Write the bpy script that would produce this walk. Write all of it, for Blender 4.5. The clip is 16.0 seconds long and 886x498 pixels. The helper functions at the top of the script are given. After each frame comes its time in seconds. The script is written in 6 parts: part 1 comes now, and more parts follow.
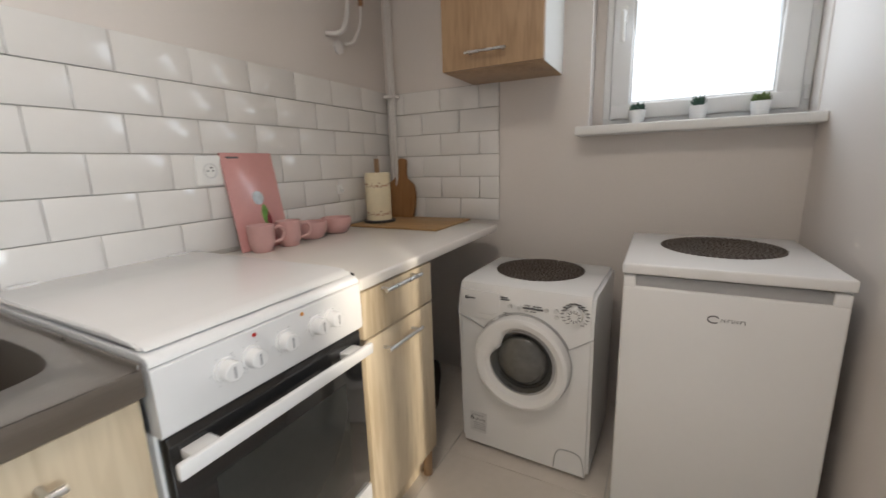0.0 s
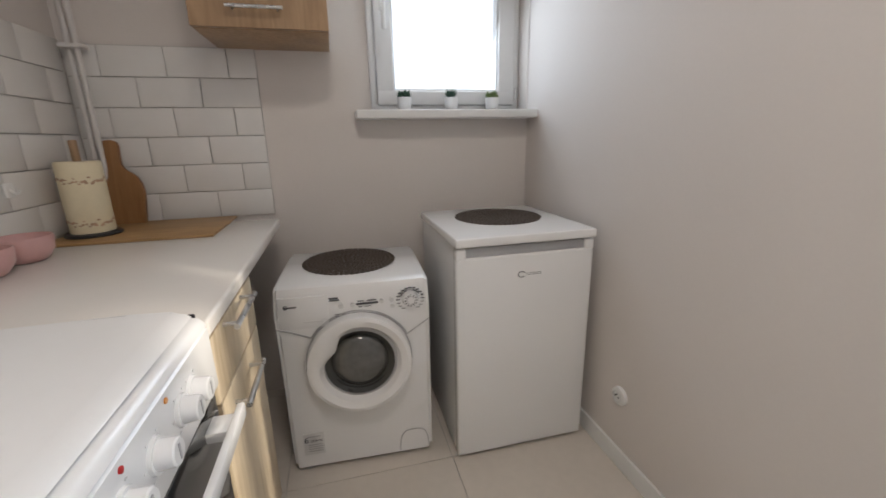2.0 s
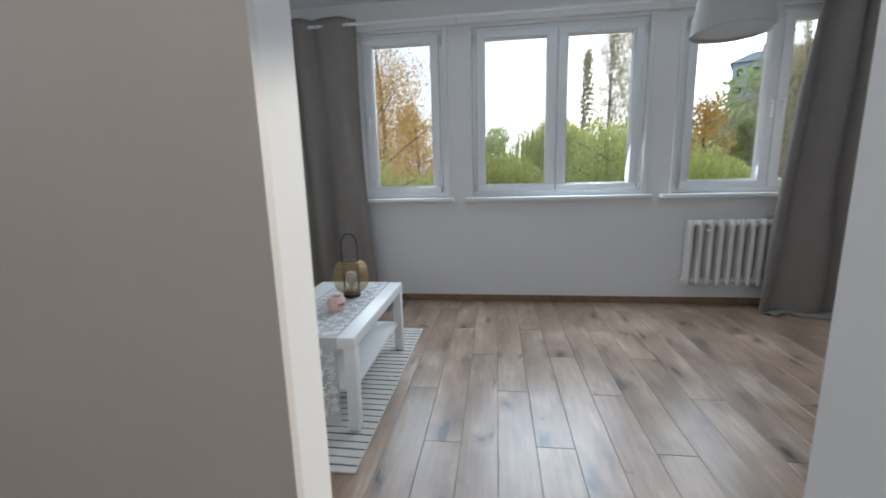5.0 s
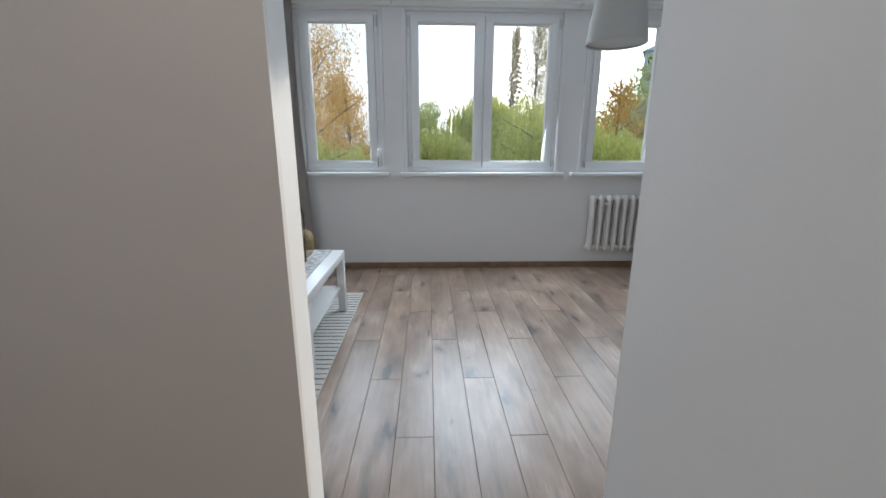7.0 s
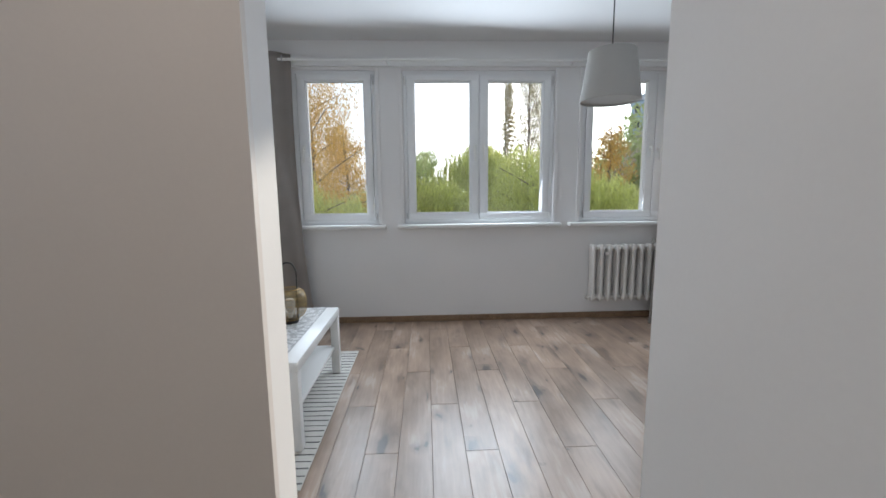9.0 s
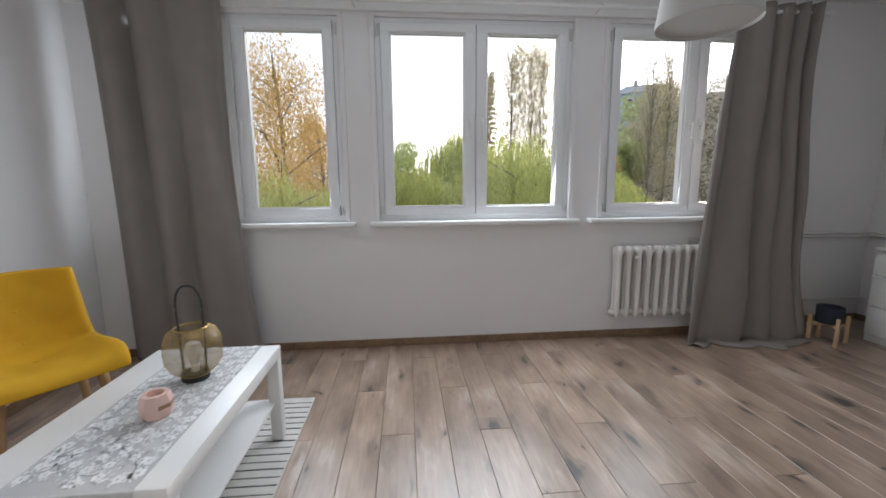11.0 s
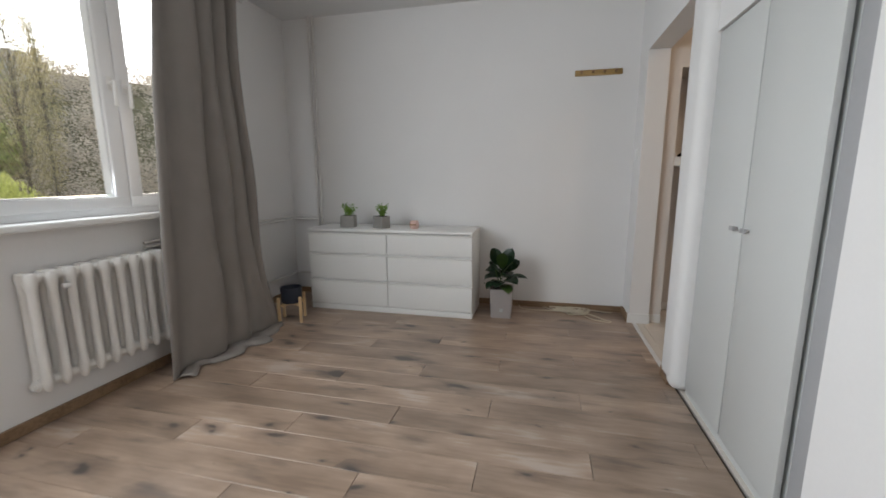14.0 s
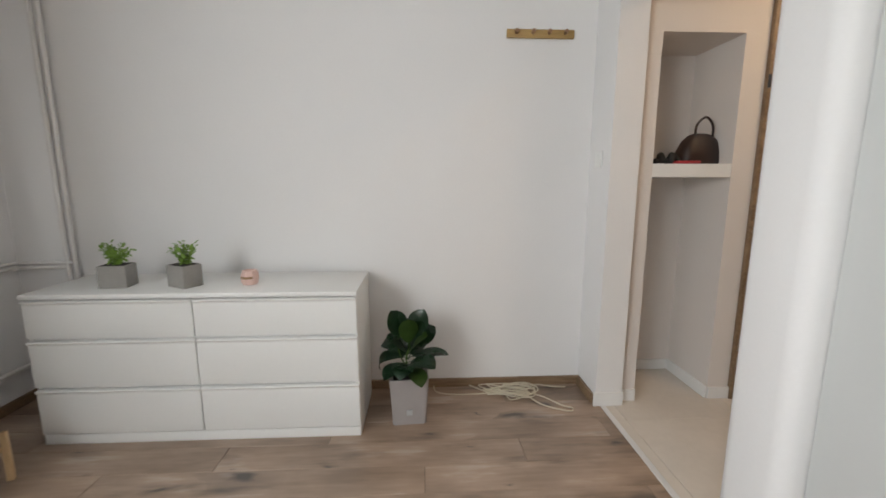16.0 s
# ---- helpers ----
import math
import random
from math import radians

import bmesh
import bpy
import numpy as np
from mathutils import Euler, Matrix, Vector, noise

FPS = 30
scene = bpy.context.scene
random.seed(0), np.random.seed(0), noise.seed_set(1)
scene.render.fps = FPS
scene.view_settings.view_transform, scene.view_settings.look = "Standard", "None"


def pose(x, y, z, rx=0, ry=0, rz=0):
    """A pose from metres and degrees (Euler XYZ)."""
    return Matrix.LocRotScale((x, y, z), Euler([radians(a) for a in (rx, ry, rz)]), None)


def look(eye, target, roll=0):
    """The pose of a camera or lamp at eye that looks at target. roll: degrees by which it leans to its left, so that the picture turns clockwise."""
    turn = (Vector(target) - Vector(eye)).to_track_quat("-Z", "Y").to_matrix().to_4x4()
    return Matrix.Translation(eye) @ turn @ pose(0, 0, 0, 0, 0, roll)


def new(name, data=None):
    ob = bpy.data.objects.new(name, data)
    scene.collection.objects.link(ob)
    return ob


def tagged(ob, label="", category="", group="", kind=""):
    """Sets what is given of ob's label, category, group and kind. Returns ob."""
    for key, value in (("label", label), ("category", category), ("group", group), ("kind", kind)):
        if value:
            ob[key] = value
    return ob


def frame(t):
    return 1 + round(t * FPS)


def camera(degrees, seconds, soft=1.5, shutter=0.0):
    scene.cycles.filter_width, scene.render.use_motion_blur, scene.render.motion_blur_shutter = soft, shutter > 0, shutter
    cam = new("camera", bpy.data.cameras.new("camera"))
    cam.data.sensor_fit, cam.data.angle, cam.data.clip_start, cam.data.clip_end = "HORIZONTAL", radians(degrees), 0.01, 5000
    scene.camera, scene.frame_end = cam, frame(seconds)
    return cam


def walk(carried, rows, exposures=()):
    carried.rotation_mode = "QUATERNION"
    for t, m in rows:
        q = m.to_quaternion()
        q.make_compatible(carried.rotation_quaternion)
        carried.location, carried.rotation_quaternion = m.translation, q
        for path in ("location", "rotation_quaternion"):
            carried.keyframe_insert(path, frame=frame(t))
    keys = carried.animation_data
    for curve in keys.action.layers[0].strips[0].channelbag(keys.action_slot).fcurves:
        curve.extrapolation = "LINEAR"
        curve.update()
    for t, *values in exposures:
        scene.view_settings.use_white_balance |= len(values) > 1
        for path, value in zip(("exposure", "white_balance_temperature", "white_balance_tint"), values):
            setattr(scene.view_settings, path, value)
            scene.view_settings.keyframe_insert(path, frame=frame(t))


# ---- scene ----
cam = camera(94.8, 16.0, soft=1.6, shutter=0.35)
PATH = [
    (0, (-0.013, -0.024, 1.147), (-0.928, 1.706, 0.737), -1.7),
    (0.5, (-0.134, 0.051, 1.148), (-0.69, 1.924, 0.717), -1.9),
    (1, (-0.231, 0.079, 1.154), (-0.433, 2.015, 0.697), -1.8),
    (1.5, (-0.331, 0.078, 1.156), (-0.188, 2.012, 0.67), -1.5),
    (2, (-0.441, 0.032, 1.16), (0.032, 1.904, 0.638), -1.2),
    (2.5, (-0.469, -0.001, 1.171), (0.325, 1.751, 0.624), -0.9),
    (3, (-0.416, -0.021, 1.163), (0.7, 1.548, 0.624), -1.0),
    (3.5, (-0.336, -0.013, 1.158), (1.096, 1.287, 0.645), -0.9),
    (4, (-0.248, -0.029, 1.158), (1.445, 0.927, 0.69), -1.6),
    (4.5, (-0.154, -0.075, 1.145), (1.716, 0.5, 0.729), -2.4),
    (5, (-0.046, -0.101, 1.122), (1.903, 0.159, 0.756), -1.5),
    (5.2, (-0.039, -0.111, 1.121), (1.923, 0.069, 0.778), -1.1),
    (7.3, (-0.379, -0.087, 1.157), (1.553, -0.178, 0.648), 0.3),
    (7.5, (-0.38, -0.092, 1.163), (1.549, -0.182, 0.64), 0.2),
    (8, (-0.361, -0.099, 1.171), (1.593, -0.177, 0.749), -0.2),
    (8.5, (-0.321, -0.101, 1.202), (1.656, -0.18, 0.908), -0.7),
    (8.7, (-0.309, -0.095, 1.202), (1.669, -0.175, 0.923), -0.6),
    (10.8, (0.498, -0.09, 1.161), (2.469, -0.224, 0.848), -0.5),
    (11, (0.58, -0.089, 1.156), (2.549, -0.265, 0.849), -0.5),
    (11.5, (0.788, -0.092, 1.141), (2.732, -0.44, 0.825), -0.5),
    (12, (0.998, -0.142, 1.126), (2.857, -0.812, 0.822), -0.9),
    (12.5, (1.122, -0.195, 1.13), (2.772, -1.284, 0.823), -0.9),
    (13, (1.22, -0.233, 1.131), (2.487, -1.75, 0.823), -1.1),
    (13.5, (1.208, -0.281, 1.117), (1.986, -2.096, 0.8), -1.1),
    (14, (1.291, -0.407, 1.096), (1.748, -2.324, 0.756), -0.2),
    (14.5, (1.367, -0.69, 1.101), (1.716, -2.633, 0.78), 0.5),
    (15, (1.458, -1.008, 1.129), (1.638, -2.974, 0.813), 0.3),
    (15.5, (1.497, -1.371, 1.152), (1.505, -3.346, 0.843), -0.5),
    (16, (1.493, -1.718, 1.159), (1.396, -3.685, 0.834), 0.0),
]
EXPOSURES = [(0, 0.74, 6200, 9), (2.8, 0.66, 5800, 10), (3.6, 0.28, 5600, 9), (5, -0.12, 5700, 7), (8.5, -0.02, 5800, 8), (11, 0.04, 6150, 12), (12.5, 0.08, 5970, 11),
             (14, 0.28, 6450, 10), (15, 0.72, 6600, 10), (16, 0.73, 6700, 10)]
walk(cam, [(t, look(eye, target, roll)) for t, eye, target, roll in PATH], EXPOSURES)

# ---- world, sun and large lights ----
SUN_WAY = Vector((0.778, -0.579, 0.230)).normalized()
world = bpy.data.worlds.new("sky")
scene.world = world
world.use_nodes = True
wn = world.node_tree.nodes
sky = wn.new("ShaderNodeTexSky")
sky.sky_type, sky.sun_disc = "NISHITA", False
sky.sun_elevation = math.asin(SUN_WAY.z)
sky.sun_rotation = math.atan2(SUN_WAY.x, SUN_WAY.y)
sky.dust_density, sky.air_density, sky.ozone_density = 4.0, 1.0, 1.0
low = wn.new("ShaderNodeVectorMath")
low.operation = "MINIMUM"
low.inputs[1].default_value = (30, 30, 30)
high = wn.new("ShaderNodeVectorMath")
high.operation = "MAXIMUM"
high.inputs[1].default_value = (0, 0, 0)
grey_sky = wn.new("ShaderNodeRGBToBW")
hsv = wn.new("ShaderNodeMix")
hsv.data_type = "RGBA"
hsv.inputs[0].default_value = 0.65
veil = wn.new("ShaderNodeMix")
veil.data_type, veil.blend_type = "RGBA", "ADD"
veil.inputs[0].default_value = 1.0
veil.inputs[7].default_value = (4.4, 4.65, 4.9, 1)     # thin high cloud over the whole sky
for a, b in ((sky.outputs[0], low.inputs[0]), (low.outputs[0], high.inputs[0]), (high.outputs[0], grey_sky.inputs[0]),
             (high.outputs[0], hsv.inputs[6]), (grey_sky.outputs[0], hsv.inputs[7]), (hsv.outputs[2], veil.inputs[6])):
    world.node_tree.links.new(a, b)
world.node_tree.links.new(veil.outputs[2], wn["Background"].inputs[0])
wn["Background"].inputs[1].default_value = 0.15

sun = new("sun", bpy.data.lights.new("sun", "SUN"))
sun.data.energy, sun.data.angle, sun.data.color = 2.8, radians(1.5), (1.0, 0.86, 0.68)
sun.matrix_world = look((0, 0, 0), -SUN_WAY)


def area_lamp(name, eye, target, width, height, power, colour):
    ob = new(name, bpy.data.lights.new(name, "AREA"))
    ob.data.shape, ob.data.size, ob.data.size_y = "RECTANGLE", width, height
    ob.data.energy, ob.data.color = power, colour
    ob.matrix_world = look(eye, target)
    return ob


DAY = (0.90, 0.96, 1.0)
for y, w, p, aim in ((0.66, 0.62, 11, -0.2), (-0.58, 1.2, 31, -0.2), (-1.86, 0.66, 8, -0.2)):
    area_lamp("window_daylight", (3.345, y, 1.60), (1.345, y + aim, 1.2), w, 1.15, p, DAY)
area_lamp("window_daylight", (3.45, 1.52, 1.60), (2.95, 2.0, 1.5), 0.28, 1.15, 3.5, DAY)
area_lamp("window_daylight", (0.06, 2.005, 1.75), (0.06, 1.0, 1.2), 0.55, 0.7, 2.3, DAY)
# unseen warm fill under the kitchen ceiling, added to brighten the room
area_lamp("kitchen_fill_light", (-0.32, 0.15, 2.42), (-0.32, 0.15, 0.0), 0.30, 0.30, 6.4, (1.0, 0.85, 0.70))
area_lamp("hall_lamp_light", (-0.45, -3.0, 2.42), (-0.45, -3.0, 0.0), 0.25, 0.25, 5.0, (1.0, 0.72, 0.46))


# ---- materials ----
def mat(name, colour, rough=0.5, metal=0.0, vary=0.06, scale=6.0, fine=60.0, bump=0.05, depth=0.002, spec=0.5,
        coat=0.0, rough_vary=0.08, stretch=(1, 1, 1), random_tone=0.0):
    m = bpy.data.materials.new(name)
    m.use_nodes = True
    nt = m.node_tree
    n, link = nt.nodes, nt.links.new
    b = n["Principled BSDF"]
    tc = n.new("ShaderNodeTexCoord")
    mp = n.new("ShaderNodeMapping")
    mp.inputs["Scale"].default_value = stretch
    link(tc.outputs["Object"], mp.inputs[0])
    a = n.new("ShaderNodeTexNoise")
    a.inputs["Scale"].default_value, a.inputs["Detail"].default_value = scale, 5
    c = n.new("ShaderNodeTexNoise")
    c.inputs["Scale"].default_value, c.inputs["Detail"].default_value = fine, 3
    link(mp.outputs[0], a.inputs["Vector"])
    link(mp.outputs[0], c.inputs["Vector"])
    mix = n.new("ShaderNodeMix")
    mix.data_type, mix.blend_type = "FLOAT", "MIX"
    mix.inputs[0].default_value = 0.35
    link(a.outputs["Fac"], mix.inputs[2])
    link(c.outputs["Fac"], mix.inputs[3])
    ramp = n.new("ShaderNodeValToRGB")
    ramp.color_ramp.elements[0].position, ramp.color_ramp.elements[1].position = 0.3, 0.7
    lo = [max(0, v * (1 - vary)) for v in colour]
    hi = [min(1, v * (1 + vary * 0.6)) for v in colour]
    ramp.color_ramp.elements[0].color, ramp.color_ramp.elements[1].color = (*lo, 1), (*hi, 1)
    link(mix.outputs[0], ramp.inputs[0])
    out = ramp.outputs[0]
    if random_tone:
        oi = n.new("ShaderNodeObjectInfo")
        rng = n.new("ShaderNodeMapRange")
        rng.inputs["To Min"].default_value, rng.inputs["To Max"].default_value = 1 - random_tone, 1 + random_tone
        link(oi.outputs["Random"], rng.inputs["Value"])
        mul = n.new("ShaderNodeHueSaturation")
        link(rng.outputs[0], mul.inputs["Value"])
        link(out, mul.inputs["Color"])
        out = mul.outputs[0]
    link(out, b.inputs["Base Color"])
    rr = n.new("ShaderNodeMapRange")
    rr.inputs["To Min"].default_value, rr.inputs["To Max"].default_value = max(0.02, rough - rough_vary), min(1, rough + rough_vary)
    link(a.outputs["Fac"], rr.inputs["Value"])
    link(rr.outputs[0], b.inputs["Roughness"])
    b.inputs["Metallic"].default_value = metal
    b.inputs["Specular IOR Level"].default_value = spec
    b.inputs["Coat Weight"].default_value = coat
    b.inputs["Coat Roughness"].default_value = 0.12
    if bump:
        bp = n.new("ShaderNodeBump")
        bp.inputs["Strength"].default_value, bp.inputs["Distance"].default_value = bump, depth
        link(mix.outputs[0], bp.inputs["Height"])
        link(bp.outputs[0], b.inputs["Normal"])
    return m


def wood_mat(name, light, dark, rough=0.45, along=0, ring=9.0, knots=0.0, cloudy=0.5, spec=0.5, tone=0.0, grey=None, world_space=False):
    """Wood with grain along one axis (0 x, 1 y, 2 z), knots and, for loose boards, a tone of their own."""
    m = bpy.data.materials.new(name)
    m.use_nodes = True
    nt = m.node_tree
    n, link = nt.nodes, nt.links.new
    b = n["Principled BSDF"]
    tc = n.new("ShaderNodeTexCoord")
    oi = n.new("ShaderNodeObjectInfo")
    shift = n.new("ShaderNodeVectorMath")
    shift.operation = "MULTIPLY_ADD"
    cmb = n.new("ShaderNodeCombineXYZ")
    for i in range(3):
        link(oi.outputs["Random"], cmb.inputs[i])
    link(cmb.outputs[0], shift.inputs[0])
    shift.inputs[1].default_value = (17.3, 41.7, 9.1)
    link(tc.outputs["Object"], shift.inputs[2])
    sc = [1.0, 1.0, 1.0]
    sc[along] = 0.09
    mp = n.new("ShaderNodeMapping")
    mp.inputs["Scale"].default_value = sc
    link(shift.outputs[0], mp.inputs[0])
    grain = n.new("ShaderNodeTexNoise")
    grain.inputs["Scale"].default_value, grain.inputs["Detail"].default_value = ring * 8, 6
    grain.inputs["Distortion"].default_value = 0.6
    link(mp.outputs[0], grain.inputs["Vector"])
    mp2 = n.new("ShaderNodeMapping")
    sc2 = [1.0, 1.0, 1.0]
    sc2[along] = 0.42
    mp2.inputs["Scale"].default_value = sc2
    link(shift.outputs[0], mp2.inputs[0])
    cloud = n.new("ShaderNodeTexNoise")
    cloud.inputs["Scale"].default_value, cloud.inputs["Detail"].default_value = ring * 0.9, 4
    link(mp2.outputs[0], cloud.inputs["Vector"])
    mix = n.new("ShaderNodeMix")
    mix.data_type = "FLOAT"
    mix.inputs[0].default_value = cloudy
    link(grain.outputs["Fac"], mix.inputs[2])
    link(cloud.outputs["Fac"], mix.inputs[3])
    ramp = n.new("ShaderNodeValToRGB")
    e = ramp.color_ramp.elements
    e[0].position, e[0].color = 0.36, (*dark, 1)
    e[1].position, e[1].color = 0.58, (*light, 1)
    if grey:
        g = e.new(0.66)
        g.color = (*grey, 1)
    link(mix.outputs[0], ramp.inputs[0])
    out = ramp.outputs[0]
    if knots:
        vo = n.new("ShaderNodeTexVoronoi")
        vo.voronoi_dimensions = "2D"
        vo.inputs["Scale"].default_value = 4.8
        mp3 = n.new("ShaderNodeMapping")
        sc3 = [1.0, 1.0, 1.0]
        sc3[along] = 0.40
        mp3.inputs["Scale"].default_value = sc3
        wob = n.new("ShaderNodeMix")
        wob.data_type, wob.blend_type = "RGBA", "LINEAR_LIGHT"
        wob.inputs[0].default_value = 0.13
        link(shift.outputs[0], wob.inputs[6])
        link(cloud.outputs["Color"], wob.inputs[7])
        link(wob.outputs[2], mp3.inputs[0])
        link(mp3.outputs[0], vo.inputs["Vector"])
        sep = n.new("ShaderNodeSeparateColor")
        link(vo.outputs["Color"], sep.inputs[0])
        size = n.new("ShaderNodeMath")
        size.operation = "POWER"
        size.inputs[1].default_value = 1.7
        link(sep.outputs[0], size.inputs[0])
        rad_ = n.new("ShaderNodeMath")
        rad_.operation = "MULTIPLY_ADD"
        rad_.inputs[1].default_value, rad_.inputs[2].default_value = 0.44, 0.016
        link(size.outputs[0], rad_.inputs[0])
        rel = n.new("ShaderNodeMath")
        rel.operation = "DIVIDE"
        link(vo.outputs["Distance"], rel.inputs[0])
        link(rad_.outputs[0], rel.inputs[1])
        kr = n.new("ShaderNodeValToRGB")
        k = kr.color_ramp.elements
        k[0].position, k[0].color = 0.16, (1, 1, 1, 1)
        k[1].position, k[1].color = 1.0, (0, 0, 0, 1)
        mid_k = k.new(0.36)
        mid_k.color = (0.42, 0.42, 0.42, 1)
        link(rel.outputs[0], kr.inputs[0])
        streak = n.new("ShaderNodeTexNoise")
        streak.inputs["Scale"].default_value, streak.inputs["Detail"].default_value = 12, 4
        mp4 = n.new("ShaderNodeMapping")
        sc4 = [1.0, 1.0, 1.0]
        sc4[along] = 0.26
        mp4.inputs["Scale"].default_value = sc4
        link(shift.outputs[0], mp4.inputs[0])
        link(mp4.outputs[0], streak.inputs["Vector"])
        sr = n.new("ShaderNodeValToRGB")
        sr.color_ramp.elements[0].position, sr.color_ramp.elements[1].position = 0.57, 0.74
        link(streak.outputs["Fac"], sr.inputs[0])
        both = n.new("ShaderNodeMath")
        both.operation = "MULTIPLY_ADD"
        both.inputs[1].default_value = 0.62
        link(sr.outputs[0], both.inputs[0])
        link(kr.outputs[0], both.inputs[2])
        both.use_clamp = True
        km = n.new("ShaderNodeMath")
        km.operation = "MULTIPLY"
        km.inputs[1].default_value = knots
        link(both.outputs[0], km.inputs[0])
        kx = n.new("ShaderNodeMix")
        kx.data_type = "RGBA"
        kx.inputs[7].default_value = (dark[0] * 0.30, dark[1] * 0.34, dark[2] * 0.42, 1)
        link(km.outputs[0], kx.inputs[0])
        link(out, kx.inputs[6])
        out = kx.outputs[2]
    if tone:
        rng = n.new("ShaderNodeMapRange")
        rng.inputs["To Min"].default_value, rng.inputs["To Max"].default_value = 1 - tone, 1 + tone
        link(oi.outputs["Random"], rng.inputs["Value"])
        mul = n.new("ShaderNodeHueSaturation")
        link(rng.outputs[0], mul.inputs["Value"])
        link(out, mul.inputs["Color"])
        out = mul.outputs[0]
    link(out, b.inputs["Base Color"])
    rr = n.new("ShaderNodeMapRange")
    rr.inputs["To Min"].default_value, rr.inputs["To Max"].default_value = rough - 0.1, rough + 0.1
    link(cloud.outputs["Fac"], rr.inputs["Value"])
    link(rr.outputs[0], b.inputs["Roughness"])
    b.inputs["Specular IOR Level"].default_value = spec
    bp = n.new("ShaderNodeBump")
    bp.inputs["Strength"].default_value, bp.inputs["Distance"].default_value = 0.15, 0.001
    link(grain.outputs["Fac"], bp.inputs["Height"])
    link(bp.outputs[0], b.inputs["Normal"])
    return m


def glass_mat(name, tint=(1, 1, 1), rough=0.0):
    """Thin clear pane: lets light straight through, with a faint gloss."""
    m = bpy.data.materials.new(name)
    m.use_nodes = True
    n, link = m.node_tree.nodes, m.node_tree.links.new
    n.remove(n["Principled BSDF"])
    tr = n.new("ShaderNodeBsdfTransparent")
    tr.inputs[0].default_value = (*tint, 1)
    gl = n.new("ShaderNodeBsdfGlossy")
    gl.inputs["Roughness"].default_value = max(rough, 0.02)
    mx = n.new("ShaderNodeMixShader")
    mx.inputs[0].default_value = 0.04
    link(tr.outputs[0], mx.inputs[1])
    link(gl.outputs[0], mx.inputs[2])
    link(mx.outputs[0], n["Material Output"].inputs[0])
    return m


M_WALL = mat("wall_paint", (0.785, 0.775, 0.77), 0.75, vary=0.025, scale=2.2, fine=90, bump=0.12, depth=0.0015)
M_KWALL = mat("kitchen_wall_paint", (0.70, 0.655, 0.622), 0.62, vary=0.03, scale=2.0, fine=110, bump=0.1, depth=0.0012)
M_CEIL = mat("ceiling_paint", (0.70, 0.70, 0.70), 0.85, vary=0.02, scale=1.5, fine=80, bump=0.1)
M_PVC = mat("white_upvc", (0.80, 0.81, 0.82), 0.3, vary=0.015, bump=0.0, rough_vary=0.05)
M_WHITE = mat("white_lacquer", (0.80, 0.80, 0.785), 0.32, vary=0.02, scale=3, bump=0.02, rough_vary=0.06)
M_ENAMEL = mat("white_enamel", (0.82, 0.82, 0.82), 0.2, vary=0.015, scale=3, bump=0.015, coat=0.3, rough_vary=0.05)
M_TRIM = mat("white_trim", (0.78, 0.78, 0.77), 0.45, vary=0.03, bump=0.06)
M_SKIRT = wood_mat("brown_skirting_wood", (0.26, 0.17, 0.10), (0.15, 0.09, 0.05), 0.5, along=0)
M_PLANK = wood_mat("oak_laminate", (0.378, 0.272, 0.200), (0.222, 0.154, 0.110), 0.33, along=0, ring=7, knots=1.0, cloudy=0.72, spec=0.85, tone=0.13, grey=(0.46, 0.375, 0.315))
M_FUGUE = mat("dark_joint", (0.06, 0.045, 0.035), 0.9)
M_TILE_FLOOR = mat("beige_floor_tile", (0.66, 0.61, 0.55), 0.22, vary=0.07, scale=3.5, fine=30, bump=0.02, random_tone=0.02)
M_GROUT = mat("grey_grout", (0.55, 0.53, 0.505), 0.9, vary=0.15)
M_TILE = mat("white_glazed_tile", (0.74, 0.725, 0.705), 0.13, vary=0.025, scale=9, fine=25, bump=0.1, depth=0.003, coat=0.4, random_tone=0.025)
M_GLASS = glass_mat("window_glass")


# ---- building helpers ----
def bx(bm, x0, x1, y0, y1, z0, z1, bevel=0.0, seg=2):
    """A box, its edges rounded by bevel metres."""
    made = bmesh.ops.create_cube(bm, size=1.0, matrix=Matrix.Translation(((x0 + x1) / 2, (y0 + y1) / 2, (z0 + z1) / 2)) @ Matrix.Diagonal((abs(x1 - x0), abs(y1 - y0), abs(z1 - z0), 1)))
    if bevel:
        es = list({e for v in made["verts"] for e in v.link_edges})
        bmesh.ops.bevel(bm, geom=es, offset=bevel, segments=seg, affect="EDGES", profile=0.5)
    return bm


def box(*a, **k):
    return bx(bmesh.new(), *a, **k)


def cyl(bm, p, q, r0, r1=None, seg=20, caps=True):
    """A round bar from p to q."""
    p, q = Vector(p), Vector(q)
    d = q - p
    m = Matrix.Translation((p + q) / 2) @ d.to_track_quat("Z", "Y").to_matrix().to_4x4()
    bmesh.ops.create_cone(bm, cap_ends=caps, segments=seg, radius1=r0, radius2=r0 if r1 is None else r1, depth=d.length, matrix=m)
    return bm


def lathe(bm, profile, seg=36, centre=(0, 0, 0)):
    """Turns a profile of (radius, height) round the z axis."""
    rings = []
    for r, z in profile:
        if r < 1e-5:
            rings.append([bm.verts.new((centre[0], centre[1], centre[2] + z))])
        else:
            rings.append([bm.verts.new((centre[0] + r * math.cos(2 * math.pi * i / seg), centre[1] + r * math.sin(2 * math.pi * i / seg), centre[2] + z)) for i in range(seg)])
    for a, b in zip(rings, rings[1:]):
        for i in range(seg):
            j = (i + 1) % seg
            q = [a[i % len(a)], a[j % len(a)], b[j % len(b)], b[i % len(b)]]
            q = [v for k, v in enumerate(q) if v not in q[:k]]
            if len(q) > 2:
                bm.faces.new(q)
    return bm


